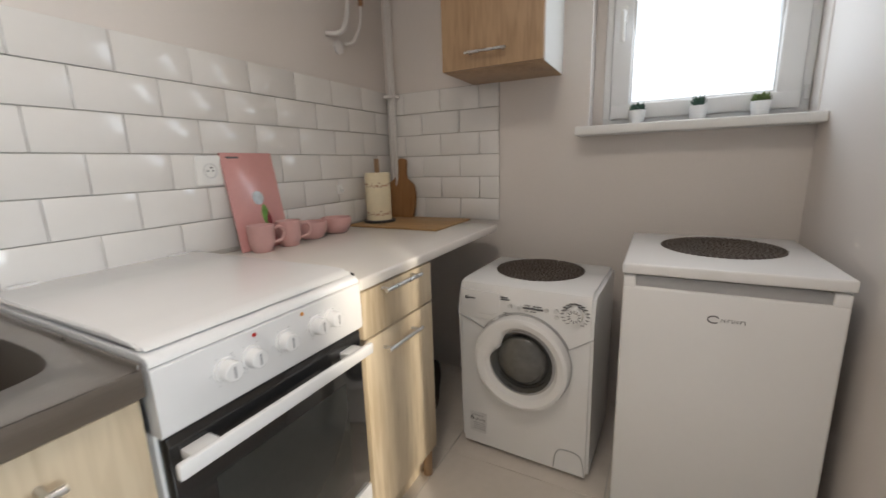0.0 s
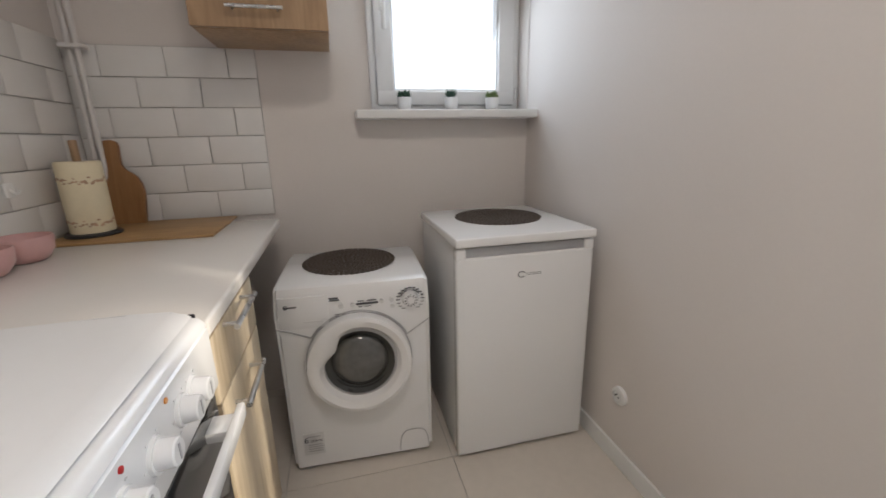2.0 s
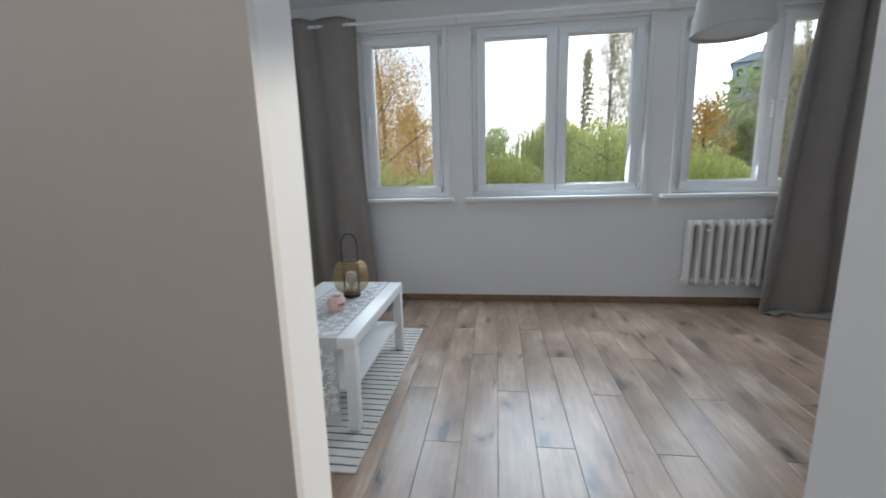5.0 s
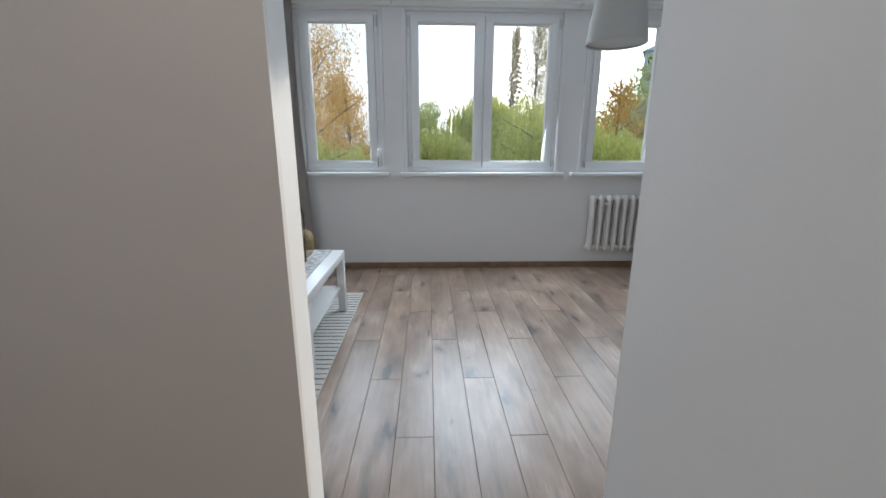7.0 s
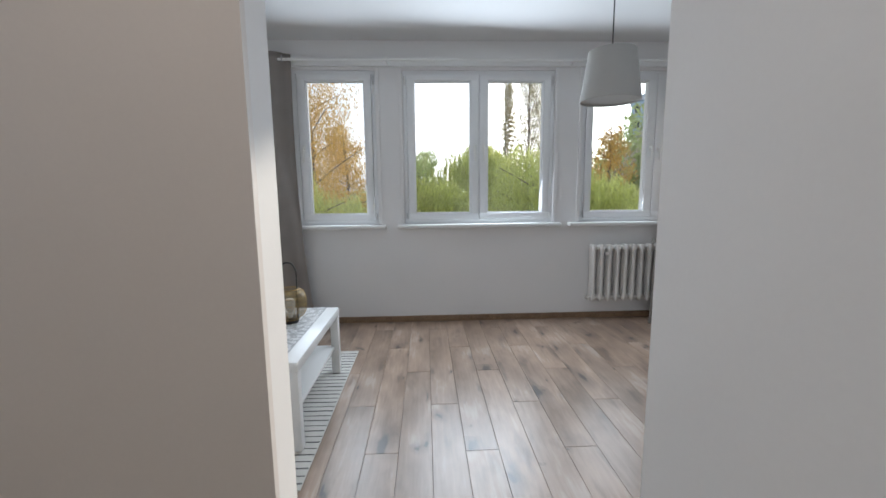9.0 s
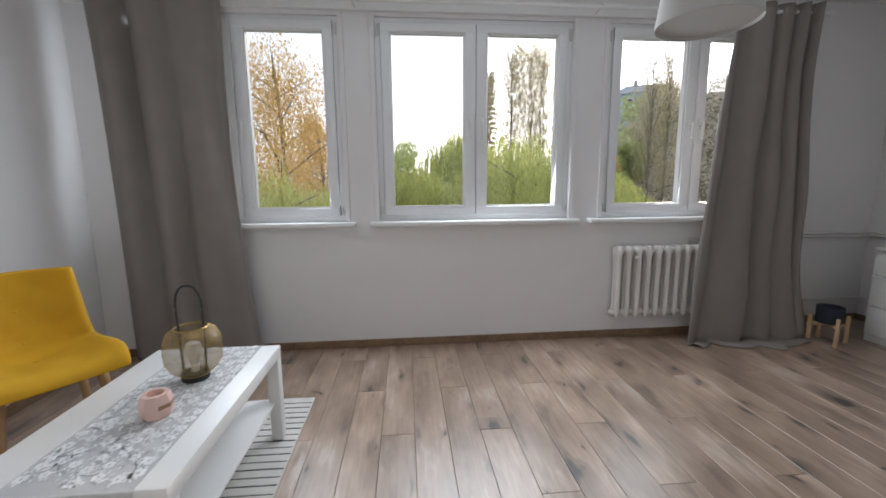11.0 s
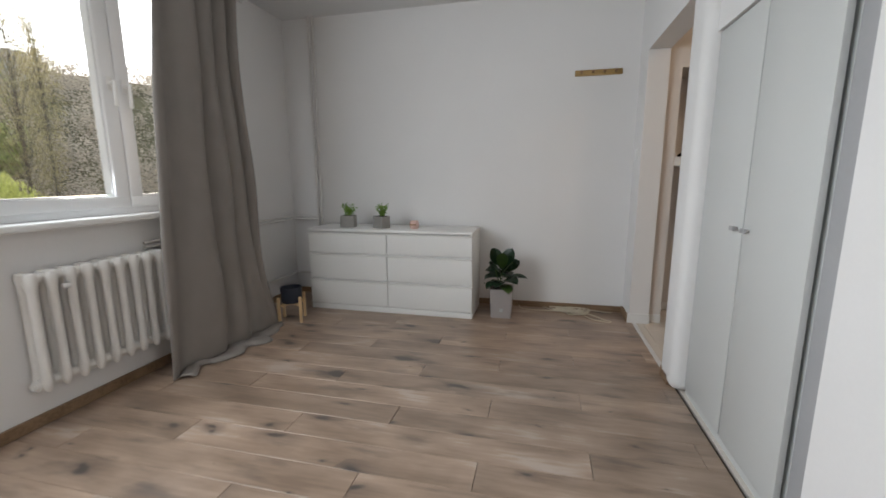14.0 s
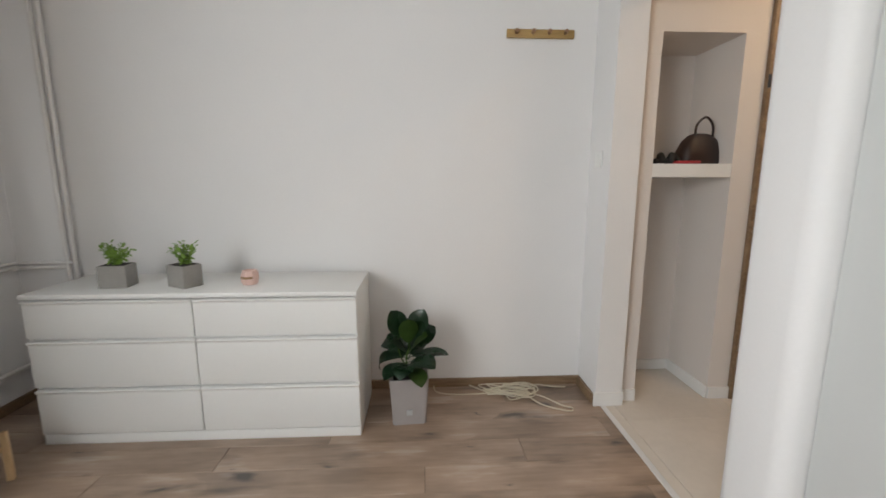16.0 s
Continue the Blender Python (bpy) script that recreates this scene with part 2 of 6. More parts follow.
def tube(bm, points, r, seg=8):
    """A round bar that follows a line of points."""
    pts = [Vector(p) for p in points]
    rings = []
    up = Vector((0, 0, 1))
    for i, p in enumerate(pts):
        d = (pts[min(i + 1, len(pts) - 1)] - pts[max(i - 1, 0)]).normalized()
        side = d.cross(up)
        if side.length < 1e-3:
            side = d.cross(Vector((1, 0, 0)))
        side.normalize()
        top = side.cross(d)
        rr = r(i / (len(pts) - 1)) if callable(r) else r
        rings.append([bm.verts.new(p + rr * (math.cos(2 * math.pi * k / seg) * side + math.sin(2 * math.pi * k / seg) * top)) for k in range(seg)])
    for a, b in zip(rings, rings[1:]):
        for k in range(seg):
            bm.faces.new((a[k], a[(k + 1) % seg], b[(k + 1) % seg], b[k]))
    bm.faces.new(rings[0][::-1])
    bm.faces.new(rings[-1])
    return bm


def smooth_points(pts, n=8):
    """A smooth line through the points."""
    p = [Vector(q) for q in pts]
    out = []
    for i in range(len(p) - 1):
        a, b, c, d = p[max(i - 1, 0)], p[i], p[i + 1], p[min(i + 2, len(p) - 1)]
        for k in range(n):
            t = k / n
            out.append(0.5 * ((2 * b) + (c - a) * t + (2 * a - 5 * b + 4 * c - d) * t * t + (3 * b - a - 3 * c + d) * t ** 3))
    out.append(p[-1])
    return out


def mesh_of(name, bm, material, smooth=True):
    me = bpy.data.meshes.new(name)
    bmesh.ops.recalc_face_normals(bm, faces=bm.faces)
    bm.to_mesh(me)
    bm.free()
    me.materials.append(material)
    if smooth:
        me.polygons.foreach_set("use_smooth", [True] * len(me.polygons))
        me.set_sharp_from_angle(angle=radians(38))
    return me


def part(name, bm, material, parent=None, label="", smooth=True):
    """One mesh object under a thing or a part."""
    ob = new(name, mesh_of(name, bm, material, smooth))
    ob.parent = parent
    return tagged(ob, label)


def thing(name, label, category, group="", at=None):
    """The Empty at a thing's base, which parents its parts."""
    ob = new(name)
    ob.empty_display_size = 0.1
    if at is not None:
        ob.matrix_world = at
    return tagged(ob, label, category, group)


def solo(name, bm, material, label, category, group="", at=None, smooth=True):
    ob = part(name, bm, material, None, "", smooth)
    if at is not None:
        ob.matrix_world = at
    return tagged(ob, label, category, group)


def structure(name, bm, material, label="", category="", smooth=False):
    ob = part(name, bm, material, None, "", smooth)
    return tagged(ob, label, category, "", "structure")


# ---- plan: living room, kitchen and hall ----
CEIL = 2.49
XW, YN, YS = 3.455, 1.98, -3.90          # window wall, north wall, south wall
XP0, XP1 = 0.474, 0.592                 # partition between kitchen and living room
YK, XK = 1.94, -1.38                    # kitchen window wall, tiled wall
YB = -0.59                              # kitchen's back wall
KF = -0.014                             # the kitchen's tiles lie a little under the laminate
WINS = ((0.330, 1.677), (-1.255, 0.092), (-2.859, -1.512))
WZ0, WZ1 = 0.915, 2.250

bm = bmesh.new()
edges = sorted(v for w in WINS for v in w)
spans = [(-2.93, edges[0]), (edges[1], edges[2]), (edges[3], edges[4]), (edges[5], 2.3)]
for a, b in spans:
    bx(bm, XW, XW + 0.30, a, b, -0.02, CEIL + 0.1)
bx(bm, XW + 0.145, XW + 0.30, -4.2, -2.93, -0.02, CEIL + 0.1)
for a, b in WINS:
    bx(bm, XW, XW + 0.30, a, b, -0.02, WZ0)
    bx(bm, XW, XW + 0.30, a, b, WZ1, CEIL + 0.1)
structure("wall_east", bm, M_WALL, "white painted window wall of the living room", "wall")
structure("wall_north", box(XP1, XW, YN, YN + 0.2, -0.02, CEIL + 0.1), M_WALL, "white painted living room side wall", "wall")
structure("wall_south", box(0.46, XW + 0.145, YS - 0.2, YS, -0.02, CEIL + 0.1), M_WALL, "white painted wall behind the chest of drawers", "wall")

# partition between the rooms: kitchen side painted warm, living side white
structure("wall_partition", box(XP0 + 0.02, XP1, 0.208, YN, -0.02, CEIL + 0.1), M_WALL, "white painted partition beside the kitchen opening", "wall")
structure("wall_kitchen_east", box(XP0, XP0 + 0.02, 0.208, YK, -0.02, CEIL + 0.1), M_KWALL, "plain beige-white painted kitchen side wall", "wall")
structure("wall_living_west", box(XP0, XP1, -1.552, YB, -0.02, CEIL + 0.1), M_WALL, "white painted wall beside the wardrobe", "wall")
structure("wall_bath", box(XK, XP0, YB - 0.12, YB, -0.02, CEIL + 0.1), M_WALL, "smooth white wall at the kitchen opening", "wall")

# kitchen walls
KW = (-0.305, 0.470, 1.283, 2.20)       # kitchen window opening x0 x1 z0 z1
bm = bmesh.new()
bx(bm, XK - 0.3, KW[0], YK, YK + 0.32, -0.02, CEIL + 0.1)
bx(bm, KW[1], XP1, YK, YK + 0.32, -0.02, CEIL + 0.1)
bx(bm, KW[0], KW[0] + 0.044, YK + 0.11, YK + 0.32, KW[2], KW[3])
bx(bm, KW[0], KW[1], YK, YK + 0.32, -0.02, KW[2])
bx(bm, KW[0], KW[1], YK, YK + 0.32, KW[3], CEIL + 0.1)
structure("wall_kitchen_north", bm, M_KWALL, "beige-white painted kitchen window wall", "wall")
structure("wall_kitchen_west", box(XK - 0.3, XK, YB - 0.12, YK, -0.02, CEIL + 0.1), M_KWALL, "painted kitchen wall above the tiles", "wall")

# hall behind the doorway
DY0, DY1, DZ = -3.655, -2.80, 1.97
bm = bmesh.new()
bx(bm, 0.46, 0.60, YS - 0.2, DY0, -0.02, CEIL + 0.1)
bx(bm, 0.46, 0.60, DY0, DY1, DZ, CEIL + 0.1)
structure("wall_doorway", bm, M_WALL, "white painted doorway wall with a lintel", "wall")
NX0, NX1, NY = -0.035, 0.367, -3.70
bm = bmesh.new()
bx(bm, NX1, 0.46, NY - 0.40, NY, 0, CEIL + 0.1)
bx(bm, NX0 - 0.12, NX0, NY - 0.40, NY, 0, CEIL + 0.1)
bx(bm, NX0, NX1, NY - 0.40, NY, 1.85, CEIL + 0.1)
bx(bm, NX0, NX1, NY - 0.45, NY - 0.36, 0, CEIL + 0.1)
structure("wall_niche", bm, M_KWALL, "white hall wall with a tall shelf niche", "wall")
structure("niche_shelf", box(NX0, NX1, NY - 0.36, NY - 0.002, 1.182, 1.247), M_TRIM, "thick white shelf built into the niche", "shelf")
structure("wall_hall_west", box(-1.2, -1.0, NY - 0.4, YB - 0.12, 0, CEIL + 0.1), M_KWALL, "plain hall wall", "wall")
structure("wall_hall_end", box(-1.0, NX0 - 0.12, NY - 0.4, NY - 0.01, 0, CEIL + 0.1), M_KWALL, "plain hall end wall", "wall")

structure("ceiling", box(-1.7, XW + 0.3, -4.3, 2.3, CEIL, CEIL + 0.2), M_CEIL, "white painted ceiling", "ceiling")
structure("floor_base", box(XP1 - 0.04, XW + 0.145, YS, YN, -0.12, -0.009), M_FUGUE, "dark underlay in the joints of the laminate", "floor")
structure("floor_tiles_base", box(-1.7, XP1 - 0.04, -4.3, YK + 0.1, -0.12, -0.020), M_GROUT, "grouted base of the tiled floor", "floor")

M_CHROME = mat("brushed_steel", (0.62, 0.62, 0.62), 0.28, 1.0, vary=0.06, scale=20, bump=0.02)
M_STEEL = mat("stainless_sink_steel", (0.29, 0.265, 0.24), 0.30, 0.9, vary=0.12, scale=8, fine=200, bump=0.05, stretch=(1, 0.1, 1))
M_BLACK = mat("black_plastic", (0.015, 0.015, 0.016), 0.35, vary=0.2, bump=0.02)
M_OVEN = mat("black_oven_glass", (0.012, 0.012, 0.013), 0.06, vary=0.1, bump=0.0, coat=0.6)
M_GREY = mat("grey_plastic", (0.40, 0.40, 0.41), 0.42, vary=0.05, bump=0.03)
M_PALE = mat("pale_grey_plastic", (0.66, 0.66, 0.66), 0.4, vary=0.03, bump=0.02)
M_INK = mat("grey_print", (0.10, 0.10, 0.11), 0.6, vary=0.1, bump=0.0)
M_PINK = mat("pink_ceramic", (0.60, 0.36, 0.34), 0.3, vary=0.05, scale=12, bump=0.02, coat=0.3)
M_PINKBOARD = mat("pink_glossy_board", (0.62, 0.32, 0.31), 0.22, vary=0.06, scale=8, bump=0.02, coat=0.4)
M_OAK = wood_mat("pale_oak_laminate", (0.62, 0.52, 0.37), (0.45, 0.355, 0.23), 0.42, along=2, ring=6)
M_OAKX = wood_mat("oak_laminate_cabinet", (0.42, 0.28, 0.16), (0.29, 0.18, 0.095), 0.45, along=2, ring=8)
M_BAMBOO = wood_mat("bamboo_mat_wood", (0.40, 0.25, 0.11), (0.28, 0.165, 0.065), 0.5, along=0, ring=14)
M_BOARDWOOD = wood_mat("beech_board_wood", (0.34, 0.175, 0.07), (0.25, 0.12, 0.045), 0.5, along=2, ring=8)
M_WORKTOP = mat("white_worktop_laminate", (0.74, 0.71, 0.67), 0.24, vary=0.03, scale=5, fine=160, bump=0.0, rough_vary=0.02)
M_PAPER = mat("cream_paper_towel", (0.74, 0.66, 0.47), 0.9, vary=0.05, scale=30, fine=200, bump=0.3)
M_PAPERPRINT = mat("brown_towel_print", (0.50, 0.33, 0.22), 0.9, vary=0.3, scale=60, bump=0.2)
M_BROWNMAT = mat("brown_felt_mat", (0.095, 0.073, 0.058), 0.7, vary=0.25, scale=40, fine=200, bump=0.3)
M_DARKFORM = mat("dark_brown_matt", (0.030, 0.020, 0.015), 0.85, vary=0.3, scale=12, fine=200, bump=0.3)
M_POTWHITE = mat("white_pot", (0.82, 0.82, 0.82), 0.5, vary=0.02)
M_SUCC = mat("succulent_green", (0.03, 0.075, 0.05), 0.55, vary=0.3, scale=40)
M_SUCC2 = mat("olive_green_leaf", (0.10, 0.15, 0.04), 0.55, vary=0.3, scale=40)
M_RED = mat("red_lens", (0.45, 0.02, 0.02), 0.3, vary=0.05)
M_ORANGE = mat("orange_lens", (0.65, 0.25, 0.02), 0.3, vary=0.05)
M_PIPE = mat("white_painted_pipe", (0.72, 0.70, 0.68), 0.4, vary=0.04, scale=12, bump=0.05)


def text_mesh(name, words, size, material, parent, at, label=""):
    """Lettering in the built-in font, as a thin mesh under its thing."""
    cu = bpy.data.curves.new(name, "FONT")
    cu.body, cu.size, cu.extrude, cu.align_x, cu.align_y = words, size, 0.0004, "CENTER", "CENTER"
    tmp = bpy.data.objects.new(name + "_curve", cu)
    me = bpy.data.meshes.new_from_object(tmp)
    bpy.data.objects.remove(tmp)
    me.materials.clear()
    me.materials.append(material)
    ob = new(name, me)
    ob.parent = parent
    ob.matrix_basis = at
    return tagged(ob, label)


# ---- windows ----
def window(name, at, w, h, sashes, label, stile=0.05, rail=0.06, rim=0.034, rimz=0.045, handles=True):
    """A uPVC window; local x along its width, y outwards, z up from the frame's lower left corner."""
    win = thing(name, label, "window", at=at)
    win["kind"] = "structure"
    bm = bmesh.new()
    d = 0.07
    bx(bm, 0, w, 0, d, 0, rimz, 0.004)
    bx(bm, 0, w, 0, d, h - rim, h, 0.004)
    bx(bm, 0, rim, 0.001, d - 0.001, rimz - 0.005, h - rim + 0.005, 0.004)
    bx(bm, w - rim, w, 0.001, d - 0.001, rimz - 0.005, h - rim + 0.005, 0.004)
    part("window_frame", bm, M_PVC, win)
    sw = (w - 2 * rim) / sashes
    for i in range(sashes):
        x0, x1 = rim + i * sw + 0.002, rim + (i + 1) * sw - 0.002
        st = stile + (0.012 if sashes > 1 else 0)
        left = st + (0.012 if sashes > 1 and i == 1 else 0)
        right = st + (0.012 if sashes > 1 and i == 0 else 0)
        z0, z1 = rimz - 0.01, h - rim + 0.008
        bm = bmesh.new()
        y0, y1 = -0.012, 0.055
        bx(bm, x0, x1, y0, y1, z0, z0 + rail, 0.006, 3)
        bx(bm, x0, x1, y0, y1, z1 - rail, z1, 0.006, 3)
        bx(bm, x0, x0 + left, y0 + 0.0005, y1 - 0.001, z0 + 0.004, z1 - 0.004, 0.006, 3)
        bx(bm, x1 - right, x1, y0 + 0.0005, y1 - 0.001, z0 + 0.004, z1 - 0.004, 0.006, 3)
        sash = part("sash", bm, M_PVC, win)
        bm = bmesh.new()
        g = 0.008
        for a, b, c, e in ((x0 + left, x1 - right, z0 + rail, z0 + rail + g), (x0 + left, x1 - right, z1 - rail - g, z1 - rail),
                           (x0 + left, x0 + left + g, z0 + rail + g, z1 - rail - g), (x1 - right - g, x1 - right, z0 + rail + g, z1 - rail - g)):
            bx(bm, a, b, 0.004, 0.05, c, e)
        part("glazing_bead", bm, M_PVC, sash)
        pane = part("pane", box(x0 + left + 0.002, x1 - right - 0.002, 0.024, 0.030, z0 + rail + 0.002, z1 - rail - 0.002), M_GLASS, sash, "clear window glass", False)
        pane.visible_shadow = False
        if handles:
            hx = (x1 - right / 2 if i == 0 else x0 + left / 2) if sashes > 1 else x0 + left / 2
            bm = bmesh.new()
            bx(bm, hx - 0.014, hx + 0.014, -0.020, -0.011, h * 0.50 - 0.035, h * 0.50 + 0.035, 0.004)
            cyl(bm, (hx, -0.018, h * 0.5), (hx, -0.05, h * 0.5), 0.009)
            bx(bm, hx - 0.009, hx + 0.009, -0.058, -0.042, h * 0.5 - 0.115, h * 0.5 + 0.012, 0.006, 3)
            part("handle", bm, M_WHITE, sash, "white window handle")
        hgx = w - rim * 0.5 if (sashes == 1 or i == 1) else rim * 0.5
        bm = bmesh.new()
        cyl(bm, (hgx, -0.012, 0.05), (hgx, -0.012, 0.10), 0.007, seg=12)
        cyl(bm, (hgx, -0.012, h - 0.12), (hgx, -0.012, h - 0.05), 0.007, seg=12)
        part("hinge", bm, M_PALE, win)
    return win


for k, (a, b) in enumerate(WINS):
    window("window_%d" % (k + 1), pose(XW + 0.016, b, WZ0, 0, 0, -90), b - a, WZ1 - WZ0, 2, "white two-sash plastic living room window")
    y0, y1 = a - 0.072, b + (0.11 if k == 2 else 0.068)
    bm = box(3.382, XW + 0.04, y0, y1, 0.880, 0.914, 0.008, 3)
    structure("window_sill", bm, M_TRIM, "white window sill board", "sill", True)
bm = bmesh.new()
for a, b in WINS:
    bx(bm, XW - 0.012, XW + 0.004, a - 0.035, a - 0.004, WZ0, WZ1 + 0.02, 0.003)
    bx(bm, XW - 0.012, XW + 0.004, b + 0.004, b + 0.035, WZ0, WZ1 + 0.02, 0.003)
structure("trim", bm, M_WALL, "narrow painted trim strips beside the windows", "trim")
bm = box(XW - 0.03, XW + 0.01, -2.92, 1.95, 2.275, 2.325, 0.004)
structure("trim_rail", bm, M_TRIM, "white painted wooden rail above the windows", "trim")
window("window_4", pose(KW[0] + 0.045, YK + 0.10, KW[2] + 0.012, 0, 0, 0), KW[1] - KW[0] - 0.047, KW[3] - KW[2] - 0.024, 1,
       "small white plastic kitchen window", stile=0.078, rail=0.066, rim=0.028, rimz=0.03)
structure("kitchen_window_sill", box(-0.343, XP0 - 0.001, 1.820, YK + 0.10, 1.247, 1.283, 0.006, 3), M_TRIM, "white kitchen window sill board", "sill", True)

# baseboards
bm = bmesh.new()
bx(bm, XW - 0.016, XW, -2.93, YN, 0, 0.055, 0.004)
bx(bm, XW + 0.129, XW + 0.145, YS + 0.016, -2.93, 0, 0.055, 0.004)
bx(bm, 0.60, XW + 0.145, YS, YS + 0.016, 0, 0.050, 0.004)
bx(bm, XP1, XW - 0.016, YN - 0.016, YN, 0, 0.058, 0.004)
bx(bm, XP1, XP1 + 0.016, 0.23, YN - 0.016, 0, 0.058, 0.004)
bx(bm, 0.60, 0.616, YS + 0.016, DY0 - 0.02, 0, 0.058, 0.004)
bx(bm, 0.555, 0.60, -2.79, -2.66, 0, 0.058, 0.004)
structure("baseboard", bm, M_SKIRT, "brown wooden baseboard", "baseboard")
bm = bmesh.new()
bx(bm, XP0 - 0.012, XP0, 0.212, YK, KF, 0.058, 0.003)
bx(bm, NX1, 0.45, NY, NY + 0.012, 0, 0.065, 0.003)
bx(bm, 0.455, 0.612, DY0, DY0 + 0.012, 0, 0.075, 0.003)
bx(bm, NX0 - 0.12, NX0, NY, NY + 0.012, 0, 0.065, 0.003)
bx(bm, NX0, NX1, NY - 0.36, NY - 0.348, 0, 0.065, 0.003)
bx(bm, NX0, NX0 + 0.012, NY - 0.348, NY, 0, 0.065, 0.003)
structure("baseboard_white", bm, M_TRIM, "white baseboard strips", "baseboard")


# ---- kitchen ----
def bar_handle(parent, p, q, out, r=0.006):
    """A straight bar handle from p to q on two short posts that stand out by the vector out."""
    p, q, out = Vector(p), Vector(q), Vector(out)
    bm = bmesh.new()
    cyl(bm, p, q, r, seg=14)
    for f in (0.1, 0.9):
        c = p.lerp(q, f)
        cyl(bm, c, c - out, r * 0.8, seg=10)
    return part("handle", bm, M_CHROME, parent, "brushed steel bar handle")


# worktop with its rounded front edge
worktop = solo("worktop", box(XK + 0.002, -0.686, 0.782, 1.815, 0.822, 0.856, 0.008, 3), M_WORKTOP,
               "glossy off-white laminate worktop beside the stove", "worktop")

# base cabinet with a drawer and a door
base = thing("base_cabinet", "pale oak base cabinet with drawer and door", "cabinet")
bm = bmesh.new()
bx(bm, XK + 0.05, -0.712, 0.784, 1.162, 0.095, 0.820, 0.002)
part("body", bm, M_OAK, base)
front = part("drawer_front", box(-0.711, -0.690, 0.786, 1.160, 0.682, 0.817, 0.002), M_OAK, base)
bar_handle(front, (-0.660, 0.858, 0.806), (-0.660, 1.050, 0.806), (0.031, 0, 0))
door = part("door", box(-0.711, -0.690, 0.786, 1.160, 0.105, 0.676, 0.002), M_OAK, base)
bar_handle(door, (-0.660, 0.853, 0.629), (-0.660, 1.043, 0.629), (0.031, 0, 0))
part("plinth", box(-0.76, -0.745, 0.79, 1.158, KF, 0.097), M_OAK, base)
for y in (0.81, 1.138):
    part("foot", cyl(bmesh.new(), (-0.72, y, KF), (-0.72, y, 0.096), 0.018), M_OAKX, base)

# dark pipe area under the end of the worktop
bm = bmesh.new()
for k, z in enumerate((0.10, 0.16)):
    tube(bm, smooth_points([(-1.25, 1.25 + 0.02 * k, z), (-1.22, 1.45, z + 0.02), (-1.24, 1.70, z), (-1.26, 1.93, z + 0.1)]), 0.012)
STRIP_Y = 1.1635
# black strip stands in for the shade of the gap beside the cabinet
part("gap_shade_strip", box(-0.760, -0.722, STRIP_Y, STRIP_Y + 0.012, 0.36, 0.79, 0.001), M_BLACK, base, "black strip drawn as the dark gap beside the cabinet")
# added rounded form that darkens the space under the worktop's end
form_bm = box(-1.26, -0.86, 1.24, 1.56, KF, 0.26, 0.06, 3)
bmesh.ops.subdivide_edges(form_bm, edges=form_bm.edges[:], cuts=2, use_grid_fill=True)
for v in form_bm.verts:
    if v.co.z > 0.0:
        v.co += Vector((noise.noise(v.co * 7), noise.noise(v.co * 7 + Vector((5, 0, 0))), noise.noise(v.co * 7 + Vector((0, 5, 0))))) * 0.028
solo("dark_form", form_bm, M_DARKFORM, "dark brown form added under the worktop", "bag")
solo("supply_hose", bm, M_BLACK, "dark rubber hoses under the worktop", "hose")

# sink unit
sinkbase = thing("sink_cabinet", "pale oak sink cabinet with steel bar handle", "cabinet")
part("body", box(XK + 0.05, -0.722, -0.565, 0.262, 0.095, 0.690), M_OAK, sinkbase)
part("side_panel", box(XK + 0.05, -0.722, 0.2535, 0.262, 0.691, 0.806), M_OAK, sinkbase)
part("side_panel", box(XK + 0.05, -0.722, -0.565, -0.5565, 0.691, 0.806), M_OAK, sinkbase)
for y0, y1 in ((-0.150, 0.258), (-0.560, -0.155)):
    d = part("door", box(-0.721, -0.700, y0, y1, 0.105, 0.803, 0.002), M_OAK, sinkbase)
    bar_handle(d, (-0.668, y1 - 0.30, 0.748), (-0.668, y1 - 0.11, 0.748), (0.031, 0, 0))
part("plinth", box(-0.77, -0.755, -0.56, 0.255, KF, 0.097), M_OAK, sinkbase)
sink = thing("sink", "dull stainless steel inset sink with bowl", "sink")
bm = bmesh.new()
n = 40
cx, cy, rx, ry = -1.035, 0.022, 0.225, 0.228
X0, X1, Y0, Y1 = XK + 0.002, -0.694, -0.578, 0.266
outer, rim, low, floor_ring = [], [], [], []
for i in range(n):
    a = 2 * math.pi * i / n
    c, s = math.cos(a), math.sin(a)
    sq = lambda v: math.copysign(abs(v) ** 0.55, v)
    t = min(((X1 if c > 0 else X0) - cx) / c if abs(c) > 1e-6 else 9, ((Y1 if s > 0 else Y0) - cy) / s if abs(s) > 1e-6 else 9)
    outer.append(bm.verts.new((cx + c * t, cy + s * t, 0.852)))
    rim.append(bm.verts.new((cx + rx * sq(c), cy + ry * sq(s), 0.850)))
    low.append(bm.verts.new((cx + rx * 0.93 * sq(c), cy + ry * 0.93 * sq(s), 0.838)))
    floor_ring.append(bm.verts.new((cx + rx * 0.8 * sq(c), cy + ry * 0.8 * sq(s), 0.700)))
for A, B in ((outer, rim), (rim, low), (low, floor_ring)):
    for i in range(n):
        bm.faces.new((A[i], A[(i + 1) % n], B[(i + 1) % n], B[i]))
bm.faces.new(floor_ring)
part("basin", bm, M_STEEL, sink)
part("apron", box(-0.700, -0.692, Y0, Y1, 0.807, 0.8515, 0.003), M_STEEL, sink)
bm = box(X0, X1 - 0.002, Y1 - 0.004, Y1 + 0.002, 0.812, 0.862, 0.002)
bx(bm, X0, X0 + 0.012, Y0, Y1, 0.852, 0.878, 0.003)
part("upstand", bm, M_STEEL, sink)
